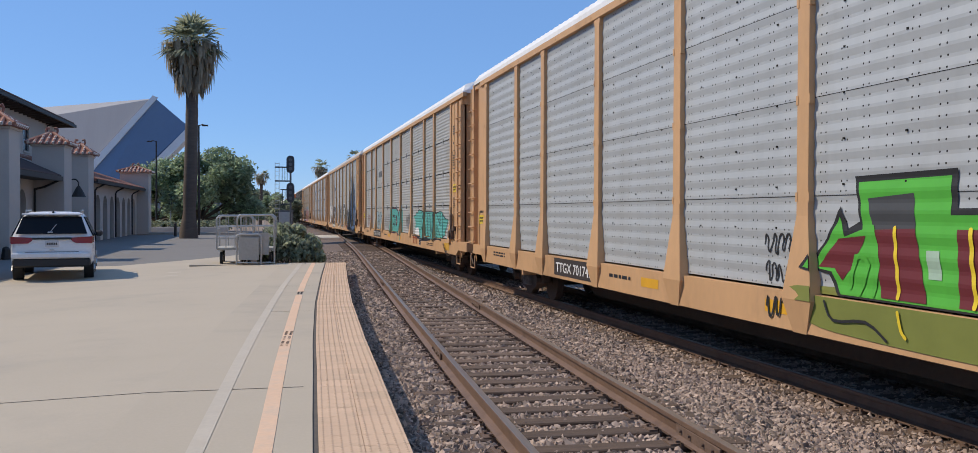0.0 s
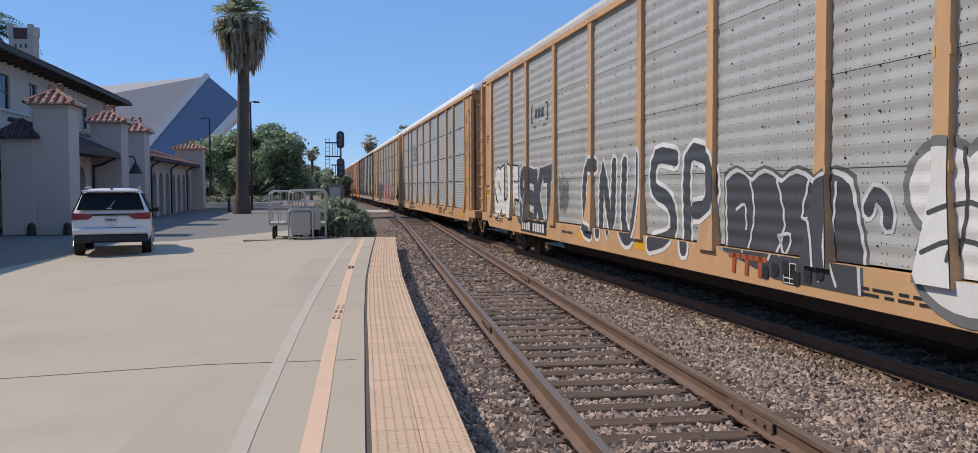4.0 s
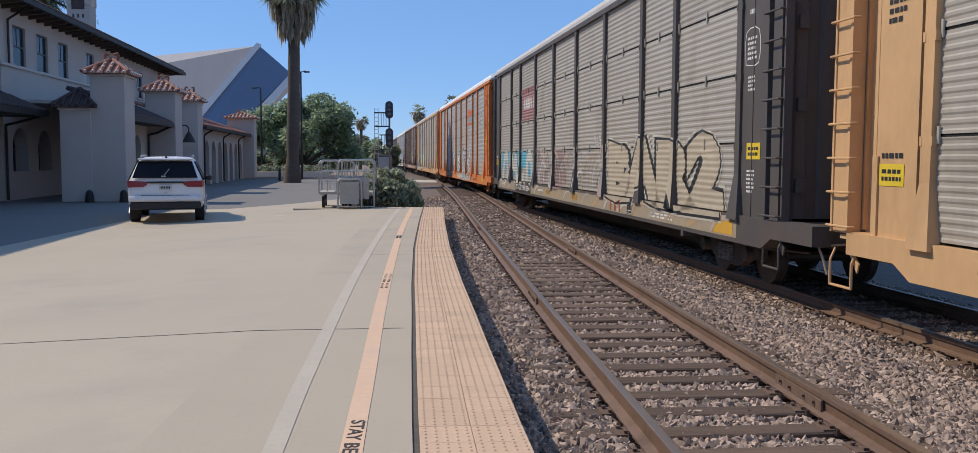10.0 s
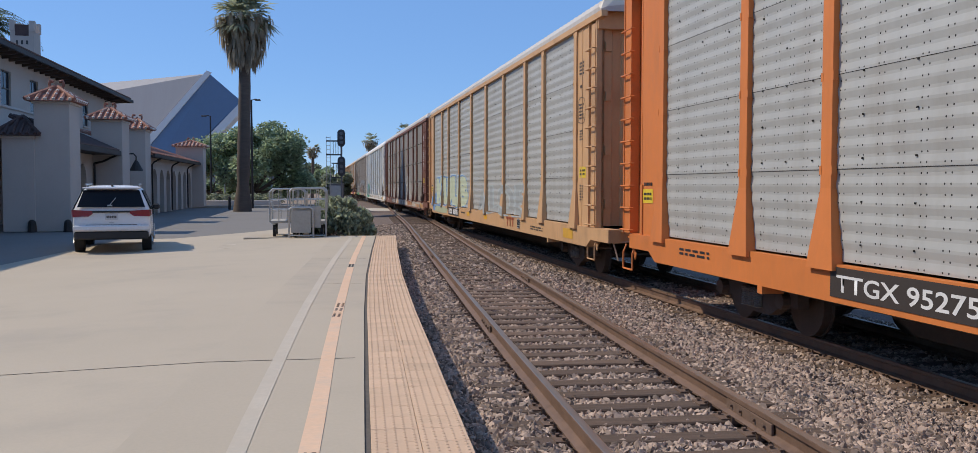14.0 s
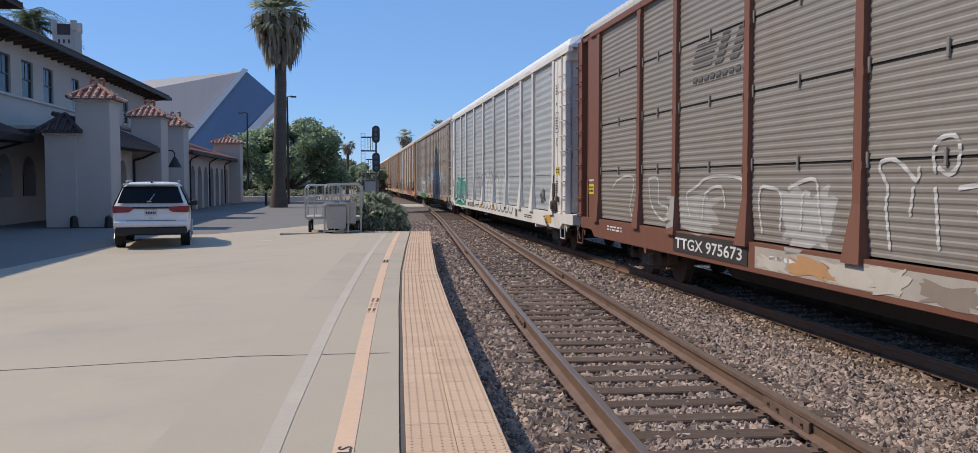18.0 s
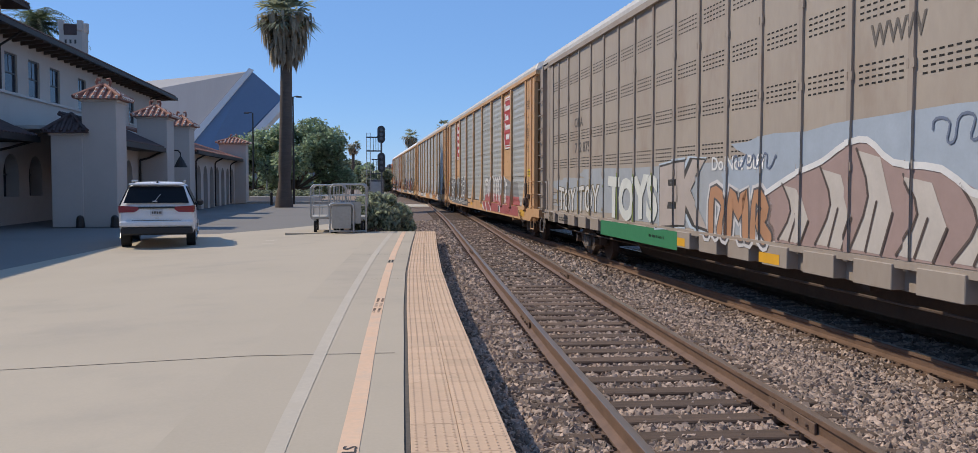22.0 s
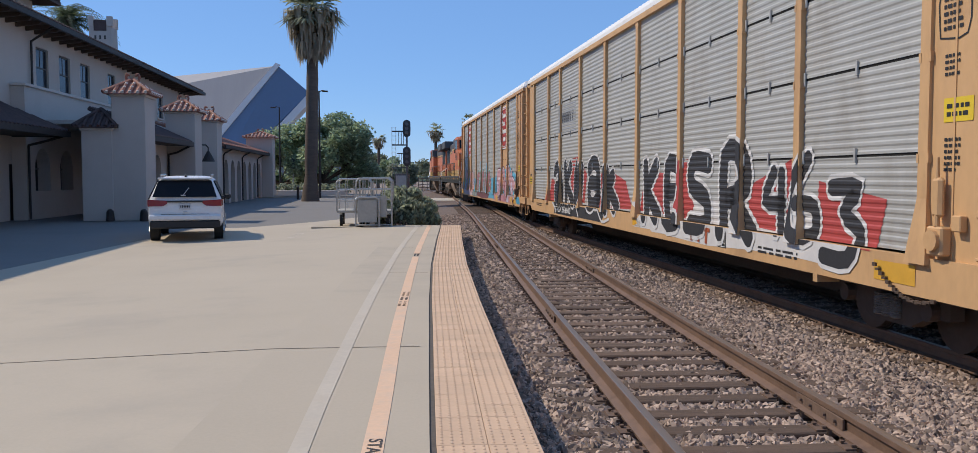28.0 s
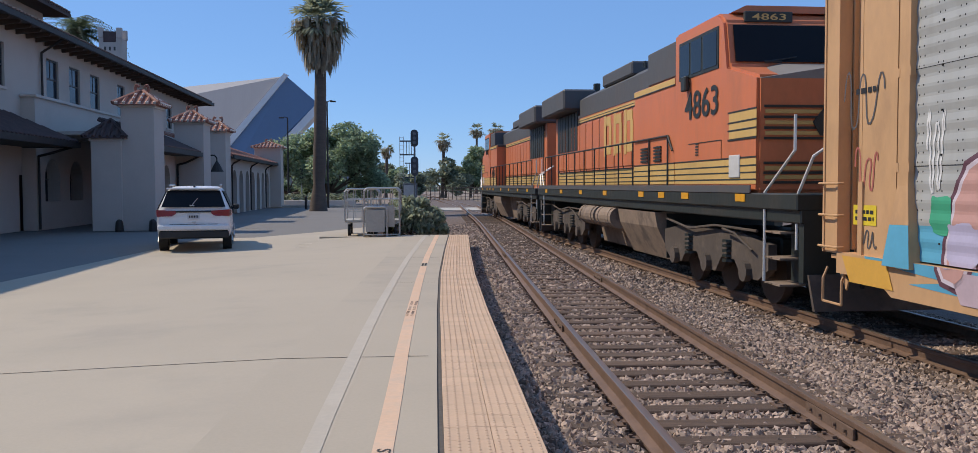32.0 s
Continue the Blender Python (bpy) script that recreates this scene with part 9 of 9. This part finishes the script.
c = CARS[9]
blob(c, 1.55, 4.5, 0.85, 1.25, (0.045, 0.27, 0.185), 45, 2, 9, 0.08)
blob(c, 2.2, 3.0, 1.1, 0.7, (0.07, 0.33, 0.24), 47, 4, 7, 0.25)
blob(c, 1.5, 4.6, 0.68, 0.5, (0.035, 0.28, 0.18), 44, 2)
lines_(c, [[(1.65, 1.03), (1.44, 1.75), (2.27, 1.93), (2.87, 1.6), (2.58, 1.11)],
           [(3.17, 1.07), (3.16, 1.83), (3.97, 1.86), (4.19, 1.31)],
           [(4.55, 1.07), (4.63, 1.9), (5.66, 1.87), (5.8, 1.38), (4.98, 1.22)],
           [(6.02, 1.0), (6.1, 1.64)],
           [(1.97, 0.78), (3.72, 1.01), (5.68, 0.82)]], 0.07, (0.56, 0.66, 0.60), 6)
letters(c, "NKCR 7241", 6.9, 2.2, 0.72, 0.20, BLACK, 3, "reporting_mark")
GREY_LINE = (0.20, 0.205, 0.215)
for x, w, h in ((8.0, 1.6, 1.0), (10.0, 1.2, 1.1), (12.0, 2.0, 1.15), (14.4, 1.6, 1.0), (16.6, 1.5, 0.95)):
    blob(c, x, w, 1.06, h, (0.52, 0.53, 0.53), 90 + int(x), 1, 7, 0.2)
lines_(c, [[(7.81, 2.12), (8.06, 1.66), (8.34, 1.19), (8.59, 1.56), (8.84, 1.78), (9.03, 1.46), (9.22, 1.09)],
           [(9.41, 1.26), (9.49, 1.79), (9.75, 2.28), (9.83, 2.47)],
           [(9.81, 2.3), (10.21, 1.89), (10.5, 1.6), (10.8, 1.07)],
           [(10.46, 2.2), (10.64, 1.79), (10.85, 1.12)],
           [(11.29, 1.52), (11.39, 1.89), (11.6, 2.11), (12.0, 2.19), (12.48, 2.15), (12.7, 1.97), (12.76, 1.64), (12.87, 1.08)],
           [(11.71, 2.02), (11.92, 1.71), (12.16, 1.61)],
           [(12.88, 1.8), (13.16, 1.96), (13.28, 2.24), (13.24, 2.48)],
           [(13.33, 2.2), (13.8, 1.88), (14.16, 1.59), (14.27, 1.15)],
           [(13.59, 1.65), (13.79, 1.28)],
           [(13.85, 2.29), (14.14, 2.17), (14.72, 2.1), (15.3, 2.09), (15.66, 1.97), (15.71, 1.69), (15.83, 1.39), (15.94, 1.16)],
           [(14.0, 2.18), (14.15, 1.72)],
           [(15.4, 2.29), (15.56, 2.07)],
           [(14.95, 1.81), (15.0, 1.55), (14.93, 1.34)]], 0.06, GREY_LINE, 3)
lines_(c, [[(9.0 + 0.85 * j + 0.425 - 0.425 * math.cos(math.pi * k / 8), 0.98 - 0.22 * math.sin(math.pi * k / 8)) for k in range(9)] for j in range(12)], 0.05, GREY_LINE, 3)
scribble(c, 23.4, 0.8, 1.2, 0.5, BLACK, 45, 0.04, 9)
for z, w in ((4.1, 0.5), (3.7, 0.35), (3.2, 0.3), (2.6, 0.5)):
    bars(c, 27.0, w, z, 0.25, 3, (0.08, 0.08, 0.08))

c = CARS[10]
letters(c, "CNA", 3.72, 0.85, 3.28, 0.24, (0.10, 0.09, 0.08), 2, "reporting_mark")
letters(c, "712 875", 3.78, 1.5, 2.62, 0.26, (0.10, 0.09, 0.08), 2, "reporting_mark")
blob(c, 1.6, 22.5, 1.08, 1.1, (0.34, 0.36, 0.38), 101, 1, 21, 0.18)
blob(c, 6.6, 4.2, 1.06, 1.0, (0.16, 0.20, 0.045), 102, 2)
graffiti(c, "TOYS", 6.95, 3.4, 1.08, 0.92, (0.62, 0.63, 0.58), None, None, 0.05, 0.06, 3, 4)
blob(c, 1.9, 4.6, 1.05, 0.85, (0.27, 0.20, 0.085), 275, 2, 11, 0.15)
graffiti(c, "TOY", 2.0, 1.9, 1.10, 0.62, (0.62, 0.60, 0.56), (0.16, 0.13, 0.07), None, 0.01, 0.06, 4, 3)
graffiti(c, "TOY", 4.2, 2.0, 1.12, 0.66, (0.62, 0.60, 0.56), (0.16, 0.13, 0.07), None, 0.01, 0.06, 5, 3)
graffiti(c, "EK", 10.5, 2.3, 1.1, 1.1, (0.42, 0.36, 0.32), (0.06, 0.055, 0.05), (0.45, 0.52, 0.58), 0.06, 0.07, 5, 3)
piece(c, [[(12.95, 1.1), (13.0, 1.7), (13.45, 1.55), (13.3, 1.12)], [(13.65, 1.1), (13.75, 1.7), (14.0, 1.4), (14.2, 1.7), (14.25, 1.1)], [(14.5, 1.1), (14.6, 1.68), (14.9, 1.5), (14.75, 1.3), (15.0, 1.1)]], 0.2, (0.42, 0.22, 0.12), (0.10, 0.09, 0.09), (0.58, 0.56, 0.55), 3, 0.04)
letters(c, "Do Not Buff", 12.95, 1.9, 2.05, 0.22, WHITE_, 4, "lettering")
peak = [(14.9, 1.72), (15.7, 1.97), (16.4, 2.12), (16.9, 2.30), (17.4, 2.34), (17.9, 2.08), (18.7, 2.0), (19.4, 1.72), (20.6, 2.0), (21.6, 1.85), (22.8, 2.1), (24.0, 1.7)]
blob(c, 13.4, 11.0, 1.45, 1.1, (0.34, 0.39, 0.45), 250, 2, 13, 0.1)
field(c, [(15.0, 1.06)] + peak + [(24.3, 1.06)], (0.33, 0.235, 0.21), 3)
for x, h in ((15.3, 0.75), (16.3, 0.95), (17.1, 1.15), (18.0, 0.85), (18.9, 0.75), (20.0, 0.80), (21.2, 0.75), (22.5, 0.85)):
    field(c, [(x, 1.10), (x + 0.35, 1.08 + h * 0.55), (x + 0.10, 1.08 + h), (x + 0.55, 1.08 + h * 0.92), (x + 0.80, 1.08 + h * 0.4), (x + 0.62, 1.08)], (0.50, 0.45, 0.40), 4)
    lines_(c, [[(x - 0.02, 1.10), (x + 0.33, 1.08 + h * 0.55), (x + 0.08, 1.10 + h)], [(x + 0.3, 1.1), (x + 0.5, 1.08 + h * 0.5)], [(x + 0.6, 1.08), (x + 0.8, 1.08 + h * 0.4)]], 0.035, (0.09, 0.065, 0.055), 6)
lines_(c, [peak], 0.075, (0.66, 0.65, 0.63), 6)
rr_ = random.Random(77)
for j in range(13):
    x = 19.6 + 0.42 * j
    h = rr_.uniform(0.7, 1.25)
    run = [(x + rr_.uniform(-0.12, 0.12), 1.08), (x + rr_.uniform(-0.1, 0.15), 1.08 + h * 0.4), (x + rr_.uniform(-0.2, 0.2), 1.08 + h * 0.75), (x + 0.12, 1.08 + h), (x + 0.28, 1.05 + h * 0.8), (x + rr_.uniform(0.1, 0.4), 1.08 + h * 0.3), (x + 0.3, 1.08)]
    lines_(c, [run], 0.11, (0.11, 0.09, 0.08), 7)
    lines_(c, [run], 0.055, (0.64, 0.63, 0.61), 8)
scribble(c, 13.6, 1.6, 2.05, 0.25, (0.14, 0.17, 0.24), 251, 0.03, 10, 5)
scribble(c, 18.4, 1.5, 2.2, 0.35, (0.14, 0.17, 0.24), 252, 0.03, 9, 5)
plate(c, 6.6, 5.0, 0.67, 0.33, (0.035, 0.20, 0.085), 2, "green_sill")
plate(c, 25.9, 0.16, 1.2, 2.2, (0.72, 0.46, 0.02), 3, "yellow_post_stripe")
letters(c, "WWW", 17.4, 1.0, 3.35, 0.25, (0.14, 0.12, 0.10), 2, "lettering")

c = CARS[11]
for a_ in (4.95, 21.4):
    shield(c, a_, 3.22)
blob(c, 1.0, 8.9, 0.70, 1.35, (0.17, 0.17, 0.172), 111, 1, 17, 0.06)
graffiti(c, "GEMCEP", 1.3, 8.3, 0.86, 1.25, (0.15, 0.15, 0.153), (0.62, 0.62, 0.60), None, 0.01, 0.07, 8, 2)
mark_plate(c, "TTGX 691919", 8.1, 2.2, (0.55, 0.52, 0.46), (0.065, 0.065, 0.068))
field(c, [(16.2, 1.25), (16.5, 1.95), (17.2, 2.06), (19.0, 2.05), (21.2, 2.08), (22.6, 1.9), (24.3, 1.85), (24.6, 1.25)], (0.235, 0.23, 0.225), 1)
field(c, [(15.9, 0.67), (16.2, 1.28), (17.5, 1.44), (20.0, 1.36), (24.6, 1.34), (24.9, 0.67)], (0.37, 0.10, 0.095), 2)
lines_(c, [[(16.02, 1.28), (16.05, 1.62), (16.24, 1.87), (16.59, 1.96), (17.03, 1.93), (17.23, 1.81), (17.24, 1.56), (17.23, 1.29)],
           [(16.55, 1.3), (16.49, 1.61), (16.71, 1.8), (16.93, 1.73), (16.97, 1.41)],
           [(17.47, 1.37), (17.42, 1.74), (17.55, 1.96), (17.76, 2.04), (18.03, 1.97), (18.05, 1.75), (18.02, 1.39)],
           [(18.16, 1.35), (18.13, 1.75), (18.23, 1.97), (18.47, 2.06), (18.72, 1.95), (18.73, 1.67), (18.65, 1.35), (18.84, 1.08)],
           [(19.01, 1.33), (18.96, 1.91), (19.17, 2.01), (19.36, 1.9), (19.33, 1.53), (19.45, 1.18)],
           [(19.5, 1.24), (19.45, 1.87), (19.62, 2.02), (19.78, 1.94), (19.84, 1.48)],
           [(19.95, 1.18), (19.97, 1.82), (20.09, 1.98), (20.29, 2.03), (20.42, 1.94), (20.47, 1.57), (20.56, 1.2)],
           [(20.64, 1.18), (20.66, 1.78), (20.76, 1.97), (20.91, 2.05), (21.03, 1.97)],
           [(21.02, 1.13), (21.0, 1.59), (21.08, 1.94), (21.32, 2.04), (21.61, 1.94), (21.76, 1.67), (21.7, 1.25), (21.66, 1.04)],
           [(21.26, 1.42), (21.45, 1.36), (21.43, 1.06)],
           [(21.72, 1.6), (21.85, 1.78), (22.03, 1.79)],
           [(15.92, 1.23), (15.73, 0.94), (16.29, 0.71)],
           [(16.79, 1.01), (17.2, 0.65)],
           [(18.09, 1.01), (18.35, 0.72)],
           [(20.57, 1.09), (20.86, 0.72)]], 0.135, (0.66, 0.64, 0.62), 4)
lines_(c, [[(16.9, 1.6), (17.1, 1.85)], [(18.6, 1.75), (18.75, 1.55)], [(21.35, 1.5), (21.45, 1.7)]], 0.05, (0.50, 0.49, 0.48), 5)

c = CARS[12]
graffiti(c, "MERSO", 12.6, 11.5, 1.0, 1.15, (0.38, 0.37, 0.35), (0.56, 0.55, 0.53), None, 0.02, 0.08, 3)
graffiti(c, "ALUKA", 3.0, 9.0, 1.0, 0.95, (0.36, 0.35, 0.33), (0.52, 0.51, 0.49), None, 0.02, 0.08, 4)
for k in range(7):
    blob(c, 3.0 + 3.1 * k, 2.4, 0.67, 0.3, ((0.60, 0.56, 0.50), (0.55, 0.27, 0.10))[k % 2], 120 + k, 2, 9, 0.2)
mark_plate(c, "", 6.4, 2.5)

c = CARS[13]
emblem_plate(c, 6.75, 3.22, 2.35, 0.88, (0.30, 0.315, 0.33), (0.075, 0.08, 0.095), "bars")
blob(c, 15.6, 9.2, 0.70, 0.75, (0.62, 0.60, 0.58), 131, 1)
for pts in ([(15.8, 1.1), (16.2, 2.0), (17.8, 1.9), (17.6, 1.1)], [(18.2, 1.1), (18.4, 2.15), (19.4, 2.2), (19.2, 1.05)], [(21.8, 1.1), (21.7, 1.7), (23.2, 2.1), (23.3, 1.05)], [(23.9, 1.05), (24.0, 1.8), (25.6, 1.6), (25.4, 1.0)]):
    field(c, pts, (0.42, 0.06, 0.055), 2)
piece(c, [[(16.25, 2.08), (16.35, 1.02)], [(17.0, 2.08), (16.45, 1.55), (17.2, 1.02)], [(18.3, 2.08), (17.75, 2.05), (17.8, 1.02), (18.5, 1.0)], [(17.8, 1.55), (18.3, 1.55)],
          [(20.0, 2.08), (19.25, 2.12), (19.15, 1.7), (19.9, 1.45), (19.9, 1.02), (19.1, 0.98)], [(20.75, 0.95), (20.75, 2.18), (21.5, 2.2), (21.65, 1.7), (20.95, 1.5)], [(21.15, 1.5), (21.95, 0.95)]], 0.36, (0.030, 0.030, 0.034), (0.62, 0.61, 0.60), None, 3, 0.075)
piece(c, [[(22.65, 1.92), (22.35, 1.5), (22.95, 1.48)], [(22.9, 1.9), (22.9, 1.1)], [(23.7, 2.1), (23.3, 1.65), (23.4, 1.1), (23.9, 1.1), (23.9, 1.45), (23.5, 1.5)], [(24.35, 1.72), (25.0, 1.72), (24.65, 1.42), (25.05, 1.2), (24.9, 0.86), (24.3, 0.86)]], 0.22, (0.030, 0.030, 0.034), (0.62, 0.61, 0.60), None, 3, 0.06)
for pts in ([(4.9, 1.05), (5.4, 1.8), (5.9, 1.7), (5.8, 1.05)], [(8.6, 1.2), (8.3, 2.35), (9.6, 2.45), (10.6, 1.9), (10.3, 1.1)], [(12.0, 1.05), (12.1, 1.9), (12.9, 2.05), (14.6, 1.75), (15.2, 1.1)]):
    field(c, pts, (0.42, 0.06, 0.055), 1)
piece(c, [[(5.95, 2.0), (6.4, 2.16), (6.95, 1.9), (7.15, 1.15)], [(7.1, 1.5), (6.2, 1.5), (6.1, 1.18), (6.7, 1.1), (7.1, 1.3)], [(7.65, 2.18), (7.8, 1.12)], [(8.45, 2.15), (7.95, 1.65), (8.7, 1.12)],
          [(9.1, 1.12), (9.25, 2.15), (9.75, 1.15), (10.0, 2.08)], [(10.9, 2.05), (11.4, 2.22), (11.9, 2.05), (12.0, 1.18)], [(11.95, 1.64), (11.0, 1.66), (10.95, 1.2), (11.4, 1.1), (11.95, 1.3)],
          [(12.85, 1.95), (13.0, 1.05)], [(13.45, 1.85), (13.1, 1.6), (13.85, 1.12)]], 0.40, (0.028, 0.028, 0.031), (0.60, 0.59, 0.58), None, 2, 0.07)
field(c, [(6.2, 0.99), (13.0, 0.99), (12.6, 0.68), (6.8, 0.68)], (0.04, 0.04, 0.043), 2)
lines_(c, [[(6.2, 0.98), (6.6, 0.70)], [(9.6, 0.98), (9.9, 0.70)], [(12.2, 0.98), (12.7, 0.70), (13.4, 0.80)]], 0.07, (0.60, 0.59, 0.58), 5)
mark_plate(c, "TTGX 964600", 6.4, 2.4, WHITE_, BLACK)

c = CARS[14]
for a_ in (4.95, 21.4):
    shield(c, a_, 3.22)
blob(c, 1.9, 23.5, 0.70, 1.0, (0.10, 0.36, 0.52), 141, 1, 19, 0.16)
piece(c, [[(2.95, 1.08), (3.2, 1.85), (3.95, 1.88), (4.1, 1.08)], [(4.7, 1.9), (4.65, 1.15), (5.3, 1.1)], [(5.7, 1.08), (5.9, 1.9), (6.5, 1.5), (6.7, 1.9), (6.8, 1.08)], [(7.3, 1.9), (7.25, 1.1), (8.1, 1.12), (8.2, 1.85)]], 0.42, (0.54, 0.30, 0.26), (0.60, 0.52, 0.57), (0.12, 0.05, 0.07), 2, 0.05)
for k, (x, y, w, h, col) in enumerate(((2.75, 1.02, 0.5, 0.45, (0.46, 0.42, 0.56)), (3.85, 1.02, 0.5, 0.5, (0.46, 0.42, 0.56)), (5.5, 1.02, 0.45, 0.45, (0.46, 0.42, 0.56)), (7.1, 1.02, 0.6, 0.4, (0.46, 0.42, 0.56)), (6.5, 1.5, 0.4, 0.4, (0.60, 0.34, 0.22)))):
    blob(c, x, w, y, h, col, 260 + k, 6, 6, 0.1)
blob(c, 2.45, 0.35, 1.35, 0.4, (0.05, 0.34, 0.19), 266, 4, 5, 0.1)
field(c, [(2.9, 0.99), (8.4, 0.99), (8.0, 0.68), (3.1, 0.68)], (0.50, 0.38, 0.42), 3)
field(c, [(0.75, 0.99), (1.75, 0.99), (1.9, 0.68), (0.95, 0.68)], (0.66, 0.36, 0.06), 3)
blob(c, 9.9, 7.2, 1.0, 1.6, (0.10, 0.36, 0.52), 142, 1, 15, 0.25)
piece(c, [[(10.4, 1.15), (10.5, 1.85), (11.0, 1.9), (11.1, 1.15)], [(11.6, 1.92), (12.5, 1.95)], [(12.05, 1.9), (12.05, 1.12)], [(13.0, 1.12), (13.15, 1.92), (13.75, 1.9), (13.85, 1.12)], [(14.4, 1.12), (14.5, 1.9), (15.1, 1.15), (15.2, 1.92)],
          [(15.9, 1.3), (15.95, 1.85), (16.45, 1.92), (16.75, 1.5), (16.45, 1.12), (15.95, 1.2)]], 0.36, (0.36, 0.15, 0.17), (0.05, 0.28, 0.19), (0.62, 0.62, 0.60), 3, 0.07)
for x in (10.5, 12.0, 13.2, 14.5, 16.1):
    blob(c, x, 0.3, 1.5, 0.3, (0.30, 0.17, 0.19), 270 + int(x), 6, 6, 0.1)
blob(c, 10.75, 6.0, 0.67, 0.33, (0.16, 0.06, 0.07), 143, 4)
field(c, [(18.9, 0.70), (19.3, 2.05), (20.8, 2.25), (23.0, 2.15), (23.7, 2.42), (24.6, 2.1), (26.0, 1.9), (26.3, 0.70)], (0.10, 0.38, 0.55), 1)
piece(c, [[(20.7, 1.96), (19.85, 1.94), (19.65, 1.5), (19.9, 1.1), (20.9, 1.12)], [(19.8, 1.5), (20.5, 1.52)], [(21.3, 1.08), (21.65, 1.95), (22.15, 1.94), (22.4, 1.08)], [(21.5, 1.45), (22.2, 1.45)],
          [(23.1, 1.9), (23.6, 2.12), (23.85, 1.75), (23.4, 1.45), (23.65, 0.95)], [(24.5, 1.92), (24.2, 1.5), (24.7, 1.12)], [(24.7, 1.6), (25.3, 1.45), (25.75, 1.08)]], 0.34, (0.52, 0.27, 0.29), (0.62, 0.55, 0.58), (0.13, 0.05, 0.07), 2, 0.06)
blob(c, 25.75, 0.35, 1.35, 0.45, (0.45, 0.17, 0.22), 230, 4, 5, 0.06)
for k, (x, y, w, h, col) in enumerate(((19.6, 1.1, 0.5, 0.5, (0.45, 0.42, 0.55)), (21.4, 1.5, 0.5, 0.45, (0.60, 0.30, 0.20)), (23.3, 1.65, 0.5, 0.4, (0.62, 0.34, 0.22)), (24.3, 1.15, 0.5, 0.4, (0.48, 0.44, 0.56)), (22.0, 1.1, 0.35, 0.35, (0.25, 0.10, 0.13)))):
    blob(c, x, w, y, h, col, 232 + k, 6, 6, 0.1)
field(c, [(18.7, 0.99), (26.0, 0.99), (25.6, 0.68), (19.2, 0.68)], (0.50, 0.23, 0.25), 2)
for k in range(5):
    blob(c, 19.6 + 1.25 * k, 0.8, 0.70, 0.26, ((0.62, 0.36, 0.10), (0.14, 0.05, 0.07), (0.46, 0.20, 0.24), (0.50, 0.46, 0.55))[k % 4], 240 + k, 4, 7, 0.2)
field(c, [(26.0, 0.99), (27.2, 0.99), (27.5, 0.70), (26.6, 0.70)], (0.07, 0.30, 0.45), 2)
mark_plate(c, "TTGX 696261", 8.2, 2.3, (0.60, 0.55, 0.42), (0.12, 0.20, 0.24))
scribble(c, 0.45, 1.1, 2.45, 0.85, (0.10, 0.09, 0.09), 61, 0.03, 6)
scribble(c, 0.85, 0.6, 1.72, 0.6, (0.42, 0.12, 0.09), 62, 0.03, 6)
scribble(c, 0.95, 0.5, 1.10, 0.24, (0.10, 0.09, 0.09), 64, 0.025, 7)
plate(c, 0.92, 0.52, 1.38, 0.24, (0.70, 0.52, 0.03), 2, "warning_sign")
bars(c, 0.97, 0.42, 1.42, 0.16, 2, BLACK, 3)
bars(c, 0.95, 0.5, 2.92, 0.12, 1, BLACK, 3)
scribble(c, 2.3, 0.35, 1.7, 1.0, WHITE_, 63, 0.03, 6)
NOTES = ["red and green graffiti", "teal graffiti", "black and white graffiti", "thin black scribbles", "black and pink graffiti", "beige and blue graffiti", "large grey and white graffiti", "pale green and blue graffiti",
         "white outlined graffiti", "green and grey graffiti", "green and pale graffiti", "white outlined graffiti", "white scrawled graffiti", "black and red graffiti", "pink and blue graffiti"]
for car, note in zip(CARS, NOTES):
    ob = car["_ob"]
    ob["label"] = ob["label"].replace(" freight car with corrugated metal sides", " car bearing " + note)


def train_pose(s, t):
    """On the through track, s metres along it, at t seconds."""
    along_ = s - SPEED * t
    y = along_ / math.hypot(1, MAIN_SLOPE)
    return pose(main_x(y), y, MAIN_Z, 0, 0, MAIN_TURN)


def motions():
    times = [-2.0, -1.0] + [float(k) for k in range(0, 33, 2)] + [33.0, 34.0]
    for i, car in enumerate(CARS):
        s = GAP0 + PITCH * i - HALF + SLACK[i]
        walk(car["_ob"], [(t, train_pose(s, t)) for t in times])
    for k, ob in enumerate(LOCOS):
        s = GAP0 + PITCH * 14 - 0.3 + 11.3 + 22.5 * k
        walk(ob, [(t, train_pose(s, t) @ pose(0, 0, 0, 0, 0, 180 * k)) for t in times])


motions()
